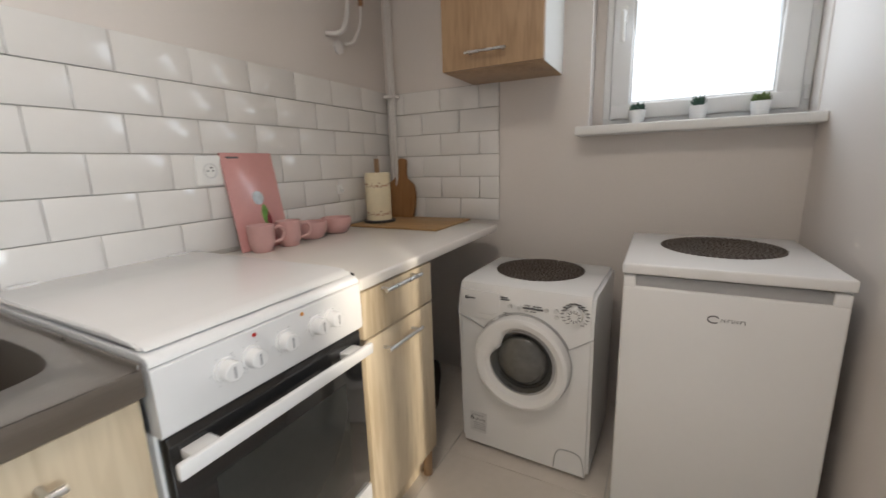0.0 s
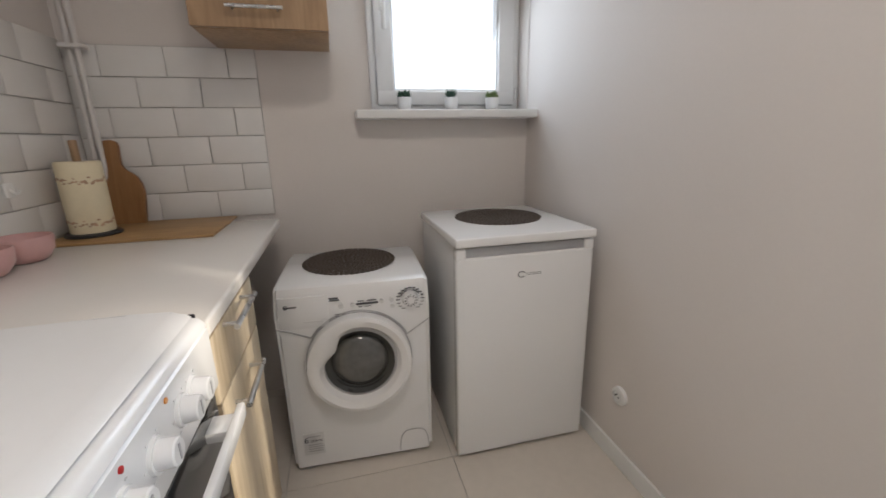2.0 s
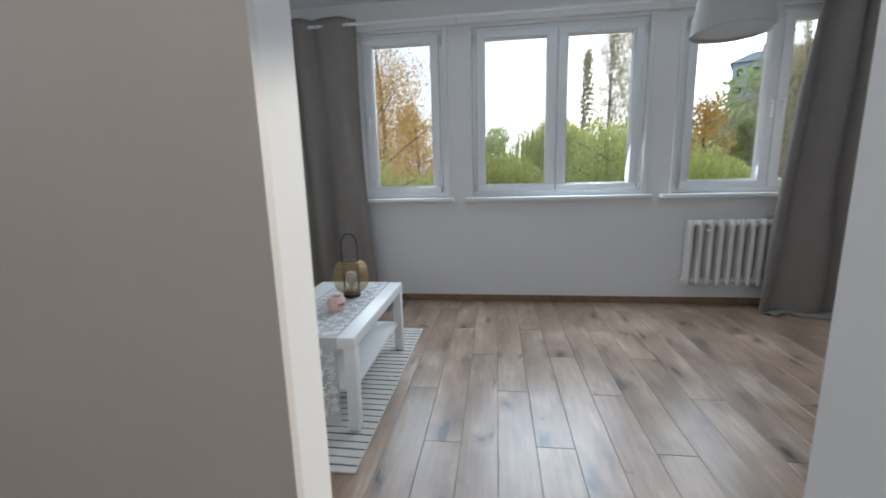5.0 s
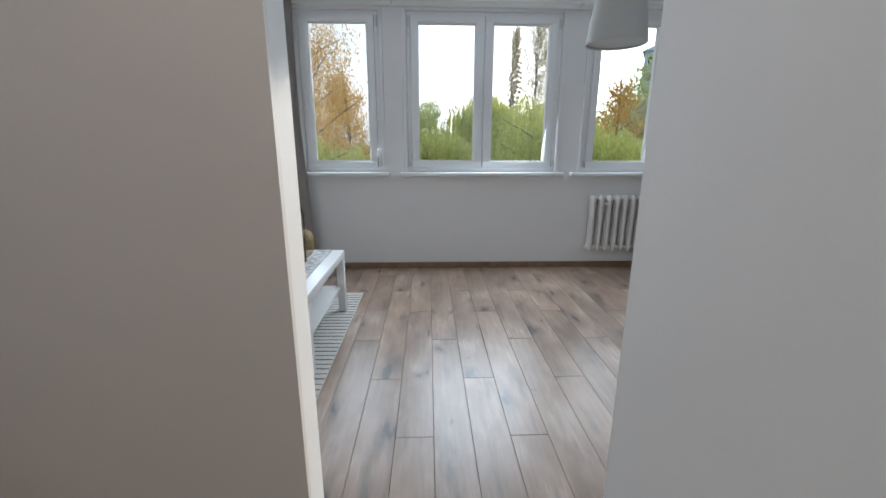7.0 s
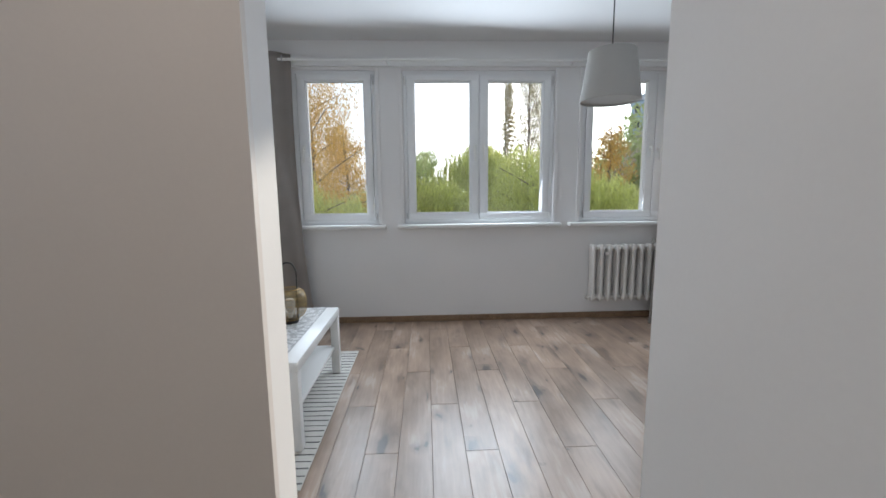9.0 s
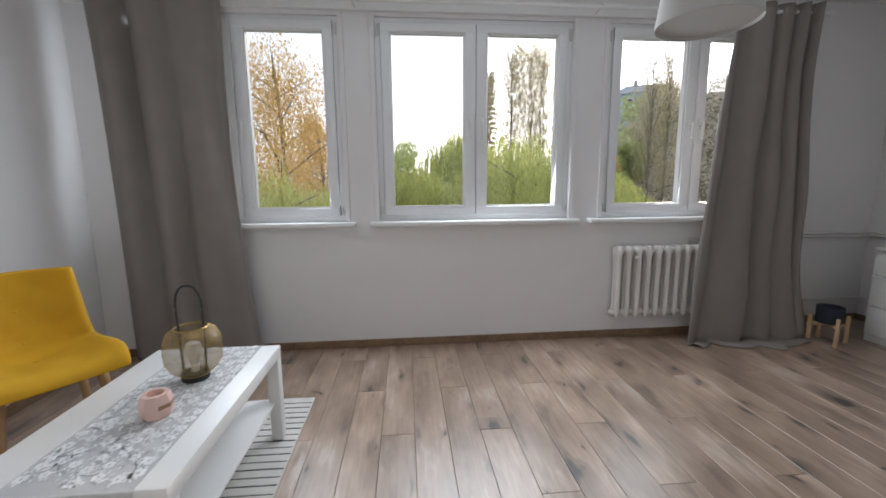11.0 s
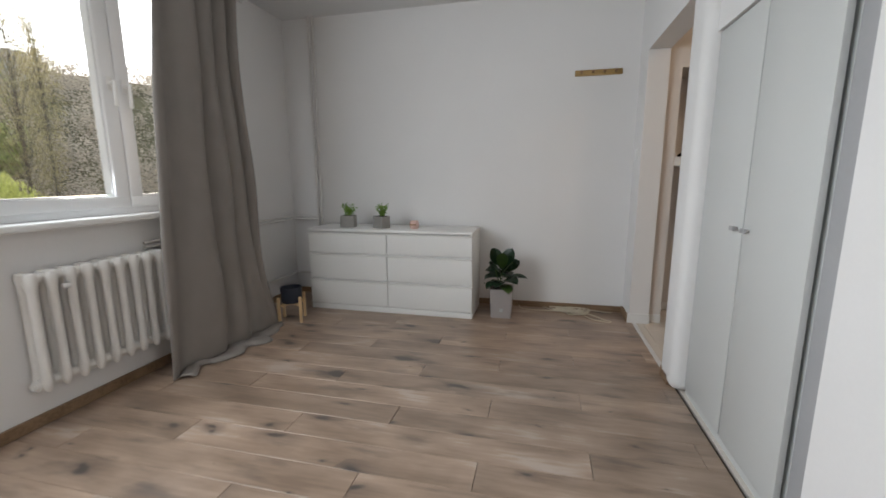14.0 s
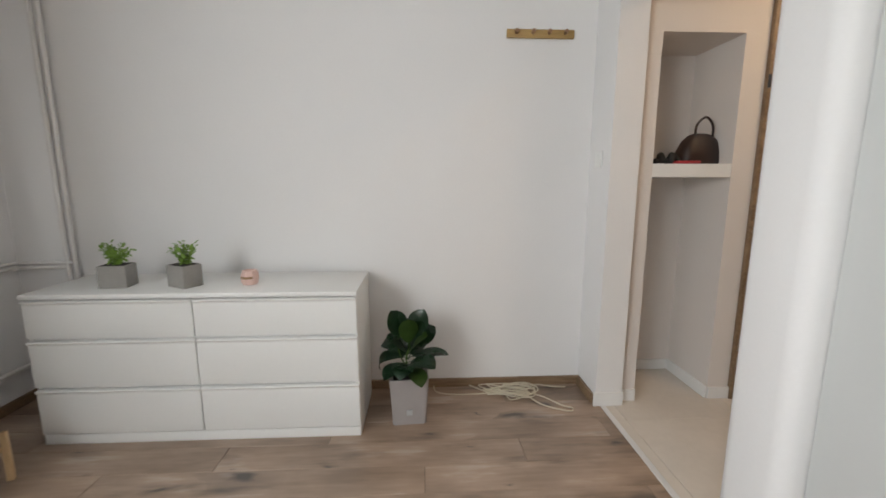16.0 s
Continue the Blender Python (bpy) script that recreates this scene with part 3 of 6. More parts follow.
bm = lathe(bmesh.new(), [(0, 0.7035), (0.035, 0.7035), (0.04, 0.702), (0.04, 0.7005)], 24, (cx, cy, 0))
part("drain", bm, M_CHROME, sink)

# stove
SY0, SY1 = 0.272, 0.775
stove = thing("stove", "white free-standing electric stove with lid", "stove")
bm = box(XK + 0.02, -0.715, SY0, SY1, 0.03, 0.850, 0.004)
part("body", bm, M_ENAMEL, stove)


def extruded(prof, ya, yb):
    """A profile of (x, z) drawn out along y."""
    bm = bmesh.new()
    vs = [[bm.verts.new((x, y, z)) for x, z in prof] for y in (ya, yb)]
    for i in range(len(prof)):
        j = (i + 1) % len(prof)
        bm.faces.new((vs[0][i], vs[0][j], vs[1][j], vs[1][i]))
    bm.faces.new(vs[0])
    bm.faces.new(vs[1])
    return bm


bm = extruded([(-1.372, 0.872), (-1.372, 0.882), (-1.36, 0.886), (-0.80, 0.887), (-0.735, 0.884), (-0.712, 0.879), (-0.704, 0.873)], SY0 + 0.002, SY1 - 0.002)
bmesh.ops.bevel(bm, geom=[e for e in bm.edges if abs(e.verts[0].co.y - e.verts[1].co.y) < 1e-6], offset=0.005, segments=2, affect="EDGES")
lid = part("lid", bm, M_ENAMEL, stove, "closed white enamel stove lid")
for y in (SY0 + 0.07, SY1 - 0.07):
    part("hinge", box(XK + 0.0135, XK + 0.030, y - 0.03, y + 0.03, 0.85, 0.892, 0.004), M_PALE, lid)
part("end_cap", box(-0.735, -0.702, SY1 - 0.001, SY1 + 0.006, 0.853, 0.874, 0.003), M_BLACK, lid, "dark plastic end cap")
bm = extruded([(XK + 0.02, 0.851), (XK + 0.02, 0.870), (-0.712, 0.870), (-0.697, 0.866), (-0.689, 0.858), (-0.687, 0.851)], SY0, SY1)
part("top_frame", bm, M_ENAMEL, stove)
bm = extruded([(-0.75, 0.8485), (-0.690, 0.8485), (-0.686, 0.845), (-0.684, 0.735), (-0.688, 0.727), (-0.75, 0.727)], SY0, SY1)
panel = part("control_panel", bm, M_ENAMEL, stove)
pn = Vector((1, 0, 0.02)).normalized()


def on_panel(y, z):
    return Vector((-0.686 + (0.845 - z) / 0.11 * 0.002, y, z))


for y in (0.391, 0.445, 0.524, 0.614, 0.663):
    c = on_panel(y, 0.793)
    bm = bmesh.new()
    cyl(bm, c - pn * 0.002, c + pn * 0.005, 0.0245, 0.0235, seg=32)
    cyl(bm, c + pn * 0.005, c + pn * 0.025, 0.0195, 0.0180, seg=32)
    cyl(bm, c + pn * 0.025, c + pn * 0.027, 0.0180, 0.0160, seg=32)
    kn = part("knob", bm, M_ENAMEL, panel)
    bm = bx(bmesh.new(), -0.0012, 0.0012, -0.0022, 0.0022, -0.011, 0.011, 0.0008)
    bm.transform(Matrix.Translation(c + pn * 0.0272))
    part("pointer", bm, M_GREY, kn, "grey pointer line")
    for k in range(5):
        a = radians(60 + 60 * k)
        m = c + Vector((0.0008, 0.030 * math.cos(a), 0.030 * math.sin(a)))
        part("print_mark", box(m.x - 0.001, m.x + 0.0002, m.y - 0.0022, m.y + 0.0022, m.z - 0.0012, m.z + 0.0012), M_PALE, panel)
for y, m, l in ((0.456, M_RED, "red indicator lamp"), (0.577, M_ORANGE, "orange indicator lamp")):
    c = on_panel(y, 0.834)
    part("indicator", cyl(bmesh.new(), c - pn * 0.002, c + pn * 0.002, 0.0042, seg=14), m, panel, l)
bm = bmesh.new()
bx(bm, -0.735, -0.690, SY0 + 0.006, SY1 - 0.006, 0.255, 0.722, 0.004)
oven = part("oven_door", bm, M_OVEN, stove, "black glass oven door")
part("door_window", box(-0.691, -0.6885, SY0 + 0.075, SY1 - 0.075, 0.30, 0.60, 0.001), mat("smoked_oven_window", (0.035, 0.037, 0.034), 0.12, vary=0.1, bump=0.0), oven)
bm = bmesh.new()
bx(bm, -0.656, -0.642, SY0 - 0.004, SY1 - 0.012, 0.668, 0.697, 0.004, 2)
for y in (SY0 + 0.050, SY1 - 0.062):
    bx(bm, -0.692, -0.644, y - 0.026, y + 0.026, 0.673, 0.693, 0.004)
part("handle", bm, M_ENAMEL, oven, "white oven door handle")
part("drawer", box(-0.735, -0.688, SY0 + 0.004, SY1 - 0.004, 0.045, 0.248, 0.004), M_ENAMEL, stove)
for x in (-1.30, -0.76):
    for y in (SY0 + 0.05, SY1 - 0.05):
        part("foot", cyl(bmesh.new(), (x, y, KF), (x, y, 0.032), 0.02), M_BLACK, stove)

# washing machine, a little turned
WM = pose(-0.678, 1.352, KF, 0, 0, -2.6)
wm = thing("washing_machine", "white compact front-loading washing machine", "washing machine", at=WM)
W, D, H = 0.51, 0.44, 0.722
bm = bmesh.new()
prof = [(0.012, 0.018), (0.004, 0.55), (0.0, 0.62), (0.008, 0.690), (0.018, 0.710), (0.042, 0.720), (D - 0.02, H), (D, H - 0.015), (D, 0.018)]
vs = [[bm.verts.new((x, y, z)) for y, z in prof] for x in (0, W)]
for i in range(len(prof)):
    j = (i + 1) % len(prof)
    bm.faces.new((vs[0][i], vs[0][j], vs[1][j], vs[1][i]))
bm.faces.new(vs[0])
bm.faces.new(vs[1])
bmesh.ops.bevel(bm, geom=[e for e in bm.edges if abs(e.verts[0].co.x - e.verts[1].co.x) < 1e-6], offset=0.012, segments=3, affect="EDGES")
part("body", bm, M_ENAMEL, wm)
DX, DZc = 0.262, 0.436


def ring_face(bm, inner, outer_r, y_in, y_out, seg=64, bite=True):
    """The washer door's thick white ring with its grip bulge."""
    rings = []
    for k, (f, y) in enumerate(((1.0, 0.004), (1.0, y_out + 0.012), (0.94, y_out), (0.70, y_out - 0.004), (0.25, y_out + 0.004), (0.0, y_in))):
        ring = []
        for i in range(seg):
            a = 2 * math.pi * i / seg
            ri = inner
            if bite:
                d = (math.degrees(a) - 148 + 180) % 360 - 180
                ri -= 0.034 * math.exp(-(d / 26) ** 2)
            r = ri + (outer_r - ri) * f
            ring.append(bm.verts.new((DX + r * math.cos(a), y, DZc + r * math.sin(a))))
        rings.append(ring)
    for A, B in zip(rings, rings[1:]):
        for i in range(seg):
            bm.faces.new((A[i], A[(i + 1) % seg], B[(i + 1) % seg], B[i]))
    return bm


wdoor = part("door", ring_face(bmesh.new(), 0.128, 0.178, -0.018, -0.042), M_ENAMEL, wm)


def dish(profile, seg=48):
    """A round dish about the washer door's axis: (radius, depth) from the rim to the middle."""
    bm = bmesh.new()
    rings = [[bm.verts.new((DX + r * math.cos(2 * math.pi * i / seg), y, DZc + r * math.sin(2 * math.pi * i / seg))) for i in range(seg)] for r, y in profile]
    for A, B in zip(rings, rings[1:]):
        for i in range(seg):
            bm.faces.new((A[i], A[(i + 1) % seg], B[(i + 1) % seg], B[i]))
    bm.faces.new(rings[-1])
    return bm


M_GASKET = mat("grey_rubber_gasket", (0.060, 0.062, 0.060), 0.30, vary=0.15, scale=20, bump=0.03)
M_BOWL = mat("grey_glass_bowl", (0.105, 0.105, 0.10), 0.10, vary=0.35, scale=9, fine=40, bump=0.0, coat=0.8)
part("porthole", dish([(0.136, -0.004), (0.128, -0.016), (0.112, -0.008), (0.098, 0.000), (0.096, 0.001)]), M_GASKET, wdoor, "dark smoky porthole glass")
# lighter bowl and dark arcs imitate the room reflected in the glass
part("glass_bowl", dish([(0.097, -0.001), (0.094, -0.009), (0.080, -0.018), (0.055, -0.024), (0.028, -0.027), (0.004, -0.028)]), M_BOWL, wdoor, "glass bowl, its grey lightened for the reflection")
for rad_b, za, zb in ((0.080, 200, 335), (0.104, 215, 325)):
    part("reflection_arc", tube(bmesh.new(), [(DX + rad_b * math.cos(radians(a)), -0.019 if rad_b < 0.09 else -0.008, DZc + rad_b * math.sin(radians(a))) for a in np.linspace(za, zb, 24)], 0.0022, 6), M_BLACK, wdoor)
bm = bmesh.new()
for r0, r1, y in ((0.130, 0.119, -0.022),):
    A = [bm.verts.new((DX + r0 * math.cos(2 * math.pi * i / 48), y + 0.006, DZc + r0 * math.sin(2 * math.pi * i / 48))) for i in range(48)]
    B = [bm.verts.new((DX + r1 * math.cos(2 * math.pi * i / 48), y + 0.001, DZc + r1 * math.sin(2 * math.pi * i / 48))) for i in range(48)]
    for i in range(48):
        bm.faces.new((A[i], A[(i + 1) % 48], B[(i + 1) % 48], B[i]))
part("porthole_rim", bm, M_GREY, wdoor)
bm = tube(bmesh.new(), [(DX + 0.1790 * math.cos(a), 0.002, DZc + 0.1790 * math.sin(a)) for a in np.linspace(0, 6.283, 60)], 0.0028, 6)
part("door_gap", bm, M_GREY, wm)
# seam of the control panel and the detergent drawer
bm = bmesh.new()
tube(bm, [(0.0, 0.0015, 0.580), (0.05, 0.002, 0.562), (0.106, 0.002, 0.537)], 0.0025, 6)
tube(bm, [(DX + 0.1850 * math.cos(radians(a)), 0.001, DZc + 0.1850 * math.sin(radians(a))) for a in np.linspace(147, 25, 24)], 0.0024, 6)
tube(bm, [(0.430, 0.002, 0.514), (0.47, 0.0015, 0.540), (0.51, 0.001, 0.566)], 0.0018, 6)
part("panel_seam", bm, M_GREY, wm)
bm = bmesh.new()
bx(bm, 0.012, 0.172, -0.001, 0.010, 0.560, 0.672, 0.004)
drawer = part("detergent_drawer", bm, M_ENAMEL, wm)
bm = bmesh.new()
bx(bm, 0.030, 0.072, -0.0022, 0.0, 0.6365, 0.6415)
tube(bm, [(0.030 + 0.008 + 0.007 * math.cos(a), -0.0018, 0.640 + 0.006 * math.sin(a)) for a in np.linspace(0.7, 5.6, 12)], 0.0016, 6)
part("maker_mark", bm, M_INK, drawer)
bm = bmesh.new()
bx(bm, 0.09, 0.148, -0.0022, 0.0, 0.5815, 0.5845)
tube(bm, [(0.158 + 0.011 * math.cos(a), -0.0015, 0.580 + 0.011 * math.sin(a)) for a in np.linspace(0, 6.28, 20)], 0.0012, 6)
part("model_mark", bm, M_PALE, drawer)
bm = bmesh.new()
bx(bm, 0.262, 0.336, -0.0012, 0.004, 0.6265, 0.6325, 0.001)
part("display_slot", bm, M_INK, wm)
for x, z, r in ((0.213, 0.628, 0.009), (0.250, 0.628, 0.008), (0.348, 0.632, 0.008), (0.382, 0.634, 0.009), (0.384, 0.612, 0.008)):
    part("button", cyl(bmesh.new(), (x, 0.006, z), (x, -0.004, z), r, r * 0.9, 18), M_PALE, wm)
bm = bmesh.new()
for x, z, w in ((0.175, 0.656, 0.03), (0.175, 0.648, 0.034), (0.19, 0.598, 0.032), (0.19, 0.590, 0.026), (0.268, 0.638, 0.02), (0.30, 0.638, 0.03), (0.27, 0.618, 0.012), (0.29, 0.618, 0.02)):
    part("print_line", box(x, x + w, -0.0008, 0.006, z, z + 0.0022), M_INK, wm)
for k in range(20):
    a = 2 * math.pi * k / 20
    if abs(a - 4.71) > 0.4:
        x, z = 0.446 + 0.043 * math.cos(a), 0.630 + 0.040 * math.sin(a)
        part("print_mark", box(x - 0.006, x + 0.006, -0.0008, 0.008, z - 0.001, z + 0.001), M_INK, wm)
bm.free()
bm = bmesh.new()
cyl(bm, (0.446, 0.006, 0.630), (0.446, -0.016, 0.630), 0.029, 0.025, 32)
dial = part("programme_dial", bm, M_ENAMEL, wm)
bm = bmesh.new()
for k in range(12):
    a = 2 * math.pi * k / 12
    m = Matrix.Translation((0.446, -0.0165, 0.630)) @ Matrix.Rotation(a, 4, "Y") @ Matrix.Translation((0, 0, 0.018))
    b2 = bmesh.ops.create_cube(bm, size=1, matrix=m @ Matrix.Diagonal((0.0028, 0.001, 0.010, 1)))
part("dial_marks", bm, M_INK, dial)
bm = bmesh.new()
tube(bm, [(0.446 + 0.034 * math.cos(a), -0.0006, 0.632 + 0.032 * math.sin(a)) for a in np.linspace(0.5, 1.3, 8)], 0.0016, 6)
tube(bm, [(0.446 + 0.034 * math.cos(a), -0.0006, 0.632 + 0.032 * math.sin(a)) for a in np.linspace(1.9, 2.8, 8)], 0.0016, 6)
part("dial_arc", bm, M_INK, wm)
bm = bmesh.new()
tube(bm, smooth_points([(0.385, 0.0105, 0.026), (0.390, 0.0095, 0.075), (0.405, 0.009, 0.105), (0.44, 0.0088, 0.112), (0.475, 0.009, 0.105), (0.490, 0.0095, 0.075), (0.496, 0.0105, 0.026)], 6), 0.0018, 6)
part("filter_flap_edge", bm, M_GREY, wm)
sticker = part("sticker", box(0.040, 0.112, 0.0068, 0.0105, 0.072, 0.160), M_PALE, wm, "pale grey advertising sticker")
text_mesh("lettering", "6", 0.034, M_INK, sticker, pose(0.050, 0.0058, 0.134, 90, 0, 0))
text_mesh("lettering", "GRATIS", 0.013, M_INK, sticker, pose(0.084, 0.0058, 0.129, 90, 0, 0))
bm = bmesh.new()
for z, w in ((0.146, 0.045), (0.112, 0.05), (0.103, 0.055), (0.094, 0.05), (0.085, 0.05)):
    part("print_line", box(0.055, 0.055 + w, 0.0060, 0.007, z, z + 0.003), M_GREY, sticker)
bm.free()
for ob in wm.children:            # the fascia with its drawer, dial and print
    if ob.name.split(".")[0] in ("detergent_drawer", "display_slot", "button", "print_line", "print_mark", "programme_dial", "dial_arc"):
        ob.location.z += 0.014
for x in (0.05, 0.46):
    for y in (0.05, 0.38):
        part("foot", cyl(bmesh.new(), (x, y, 0), (x, y, 0.025), 0.018), M_BLACK, wm)

# refrigerator
fr = thing("refrigerator", "white under-counter refrigerator with grey grip strip", "refrigerator")
FX0, FX1, FY0, FY1 = -0.086, 0.427, 1.262, 1.815
part("body", box(FX0 + 0.003, FX1 - 0.003, FY0 + 0.048, FY1, 0.0, 0.812, 0.004), M_PALE, fr)
bm = box(FX0, FX1, FY0, FY0 + 0.045, 0.0, 0.775, 0.008, 3)
bx(bm, FX0, FX0 + 0.035, FY0 + 0.001, FY0 + 0.045, 0.770, 0.808, 0.006, 3)
bx(bm, FX1 - 0.035, FX1, FY0 + 0.001, FY0 + 0.045, 0.770, 0.808, 0.006, 3)
fd = part("door", bm, M_ENAMEL, fr)
part("grip_strip", box(FX0 + 0.034, FX1 - 0.034, FY0 + 0.010, FY0 + 0.043, 0.773, 0.807, 0.003), M_GREY, fd, "grey recessed grip strip")
bm = bmesh.new()
cxm = FX0 + 0.265
for k, (w, h) in enumerate(((0.010, 0.009), (0.011, 0.009), (0.010, 0.009), (0.011, 0.009))):
    x = cxm - 0.013 + k * 0.0145
    tube(bm, [(x, FY0 - 0.0004, 0.697), (x + 0.002, FY0 - 0.0004, 0.697 + h), (x + w, FY0 - 0.0004, 0.697 + (h if k % 2 else 0)), (x + w, FY0 - 0.0004, 0.697 + (0 if k % 2 else h))], 0.0011, 5)
tube(bm, [(cxm - 0.030 + 0.014 * math.cos(a), FY0 - 0.0006, 0.702 + 0.010 * math.sin(a)) for a in np.linspace(0.6, 5.5, 14)], 0.0018, 6)
part("maker_mark", bm, M_INK, fd)
part("top", box(FX0 - 0.004, FX1 + 0.004, FY0 - 0.008, FY1 + 0.006, 0.813, 0.845, 0.007, 3), M_ENAMEL, fr)
for x in (FX0 + 0.05, FX1 - 0.05):
    part("foot", cyl(bmesh.new(), (x, FY0 + 0.08, KF), (x, FY0 + 0.08, 0.002), 0.02), M_BLACK, fr)


def lace_mat(name, at, r, label):
    """A round mat of many small joined rings, with holes between them."""
    bm = bmesh.new()
    rng = random.Random(3)
    s = 0.0185
    ring_pts = []
    k = 0
    while k * s * 0.9 < r - 0.012:
        rad = k * s * 0.9
        cnt = max(1, int(2 * math.pi * rad / s))
        for i in range(cnt):
            a = 2 * math.pi * (i + rng.random() * 0.25) / cnt + k
            ring_pts.append((rad * math.cos(a), rad * math.sin(a)))
        k += 1
    for x, y in ring_pts:
        rr = s * rng.uniform(0.46, 0.60)
        seg = 8
        a0 = rng.random()
        o = [bm.verts.new((x + rr * math.cos(a0 + 2 * math.pi * i / seg), y + rr * math.sin(a0 + 2 * math.pi * i / seg), 0.0035)) for i in range(seg)]
        i_ = [bm.verts.new((x + rr * 0.60 * math.cos(a0 + 2 * math.pi * i / seg), y + rr * 0.60 * math.sin(a0 + 2 * math.pi * i / seg), 0.0042 + rng.random() * 0.001)) for i in range(seg)]
        d = [bm.verts.new((v.co.x, v.co.y, 0)) for v in o]
        for i in range(seg):
            j = (i + 1) % seg
            bm.faces.new((o[i], o[j], i_[j], i_[i]))
            bm.faces.new((d[i], d[j], o[j], o[i]))
    return solo(name, bm, M_BROWNMAT, label, "mat", "brown round mats", at=at)


lace_mat("round_mat", Matrix.Translation((-0.422, 1.600, 0.7082)), 0.185, "brown openwork round mat on the washing machine")
lace_mat("round_mat", Matrix.Translation((0.186, 1.585, 0.8455)), 0.185, "brown openwork round mat on the refrigerator")

# wall cabinet
wc = thing("wall_cabinet", "oak wall cabinet with steel handle and white sides", "cabinet")
part("carcass", box(-0.848, -0.428, 1.622, YK - 0.001, 1.518, 2.24, 0.002), M_OAKX, wc)
part("side_panel", box(-0.4278, -0.424, 1.622, YK - 0.001, 1.518, 2.24), M_WHITE, wc, "white side panel")
d = part("door", box(-0.850, -0.426, 1.600, 1.620, 1.520, 2.238, 0.002), M_OAKX, wc)
bar_handle(d, (-0.735, 1.570, 1.575), (-0.565, 1.570, 1.575), (0, -0.031, 0))


# things on the worktop
def mug(at, label):
    m = thing("mug", label, "mug", "pink cups and bowls", at=at)
    part("body", lathe(bmesh.new(), [(0, 0.0), (0.030, 0.0), (0.034, 0.004), (0.043, 0.03), (0.046, 0.095), (0.0445, 0.097), (0.042, 0.093), (0.038, 0.03), (0.028, 0.008), (0, 0.007)], 36), M_PINK, m)
    bm = tube(bmesh.new(), smooth_points([(0.042, 0, 0.078), (0.066, 0, 0.084), (0.080, 0, 0.062), (0.070, 0, 0.036), (0.041, 0, 0.028)], 7), 0.0055, 10)
    part("handle", bm, M_PINK, m)
    return m


mug(pose(-1.258, 0.945, 0.856, 0, 0, 68), "matt pink ceramic mug standing beside a board")
mug(pose(-1.255, 1.067, 0.856, 0, 0, 60), "matt pink ceramic mug beside a pink bowl")
for x, y in ((-1.292, 1.216), (-1.290, 1.367)):
    bm = lathe(bmesh.new(), [(0, 0), (0.038, 0), (0.048, 0.006), (0.064, 0.032), (0.068, 0.062), (0.066, 0.070), (0.0635, 0.068), (0.060, 0.035), (0.042, 0.012), (0, 0.01)], 40)
    solo("bowl", bm, M_PINK, "round pink ceramic bowl on the worktop", "bowl", "pink cups and bowls", at=Matrix.Translation((x, y, 0.856)))

board = thing("cutting_board", "pink glossy cutting board with a printed bird", "cutting board", at=pose(-1.303, 0.895, 0.8565, 0, -10, 0))
bm = box(-0.005, 0.005, 0, 0.215, 0, 0.355, 0.004)
part("board", bm, M_PINKBOARD, board)
bm = bmesh.new()
for (y, z, w, h) in ((0.128, 0.125, 0.030, 0.075),):
    lathe(bm, [(0, -0.002), (1, 0), (0, 0.002)], 16)
    bm.transform(Matrix.Translation((0.0055, y, z)) @ Matrix.Rotation(radians(90), 4, "Y") @ Matrix.Diagonal((h / 2, w / 2, 0.4, 1)))
part("print", bm, mat("green_print", (0.12, 0.30, 0.03), 0.3, vary=0.4, scale=40, bump=0), board, "green painted shape")
bm = lathe(bmesh.new(), [(0, -0.002), (1, 0), (0, 0.002)], 16)
bm.transform(Matrix.Translation((0.0057, 0.140, 0.105)) @ Matrix.Rotation(radians(90), 4, "Y") @ Matrix.Diagonal((0.028, 0.011, 0.4, 1)))
part("print", bm, mat("dark_red_print", (0.20, 0.02, 0.02), 0.3, vary=0.3, bump=0), board, "dark red painted shape")
bm = lathe(bmesh.new(), [(0, -0.002), (1, 0), (0, 0.002)], 16)
bm.transform(Matrix.Translation((0.0055, 0.112, 0.188)) @ Matrix.Rotation(radians(90), 4, "Y") @ Matrix.Diagonal((0.026, 0.024, 0.4, 1)))
part("print", bm, mat("pale_blue_print", (0.50, 0.55, 0.60), 0.3, vary=0.3, scale=50, bump=0), board, "pale painted shape")
part("handle_slot", box(0.0048, 0.0062, 0.02, 0.07, 0.334, 0.341, 0.001), M_INK, board)

solo("bamboo_board", box(-1.362, -0.862, 1.525, 1.895, 0.8562, 0.8655, 0.003), M_BAMBOO, "flat brown bamboo board on the worktop", "board")
hold = thing("paper_towel_holder", "paper towel roll on a black stand", "kitchen roll", at=pose(-1.270, 1.668, 0.8657))
part("base", lathe(bmesh.new(), [(0, 0), (0.080, 0), (0.082, 0.004), (0.078, 0.010), (0, 0.011)], 40), M_BLACK, hold)
roll = part("paper_roll", lathe(bmesh.new(), [(0.018, 0.012), (0.062, 0.012), (0.063, 0.02), (0.063, 0.242), (0.060, 0.247), (0.018, 0.247)], 40), M_PAPER, hold, "cream paper with printed bands")
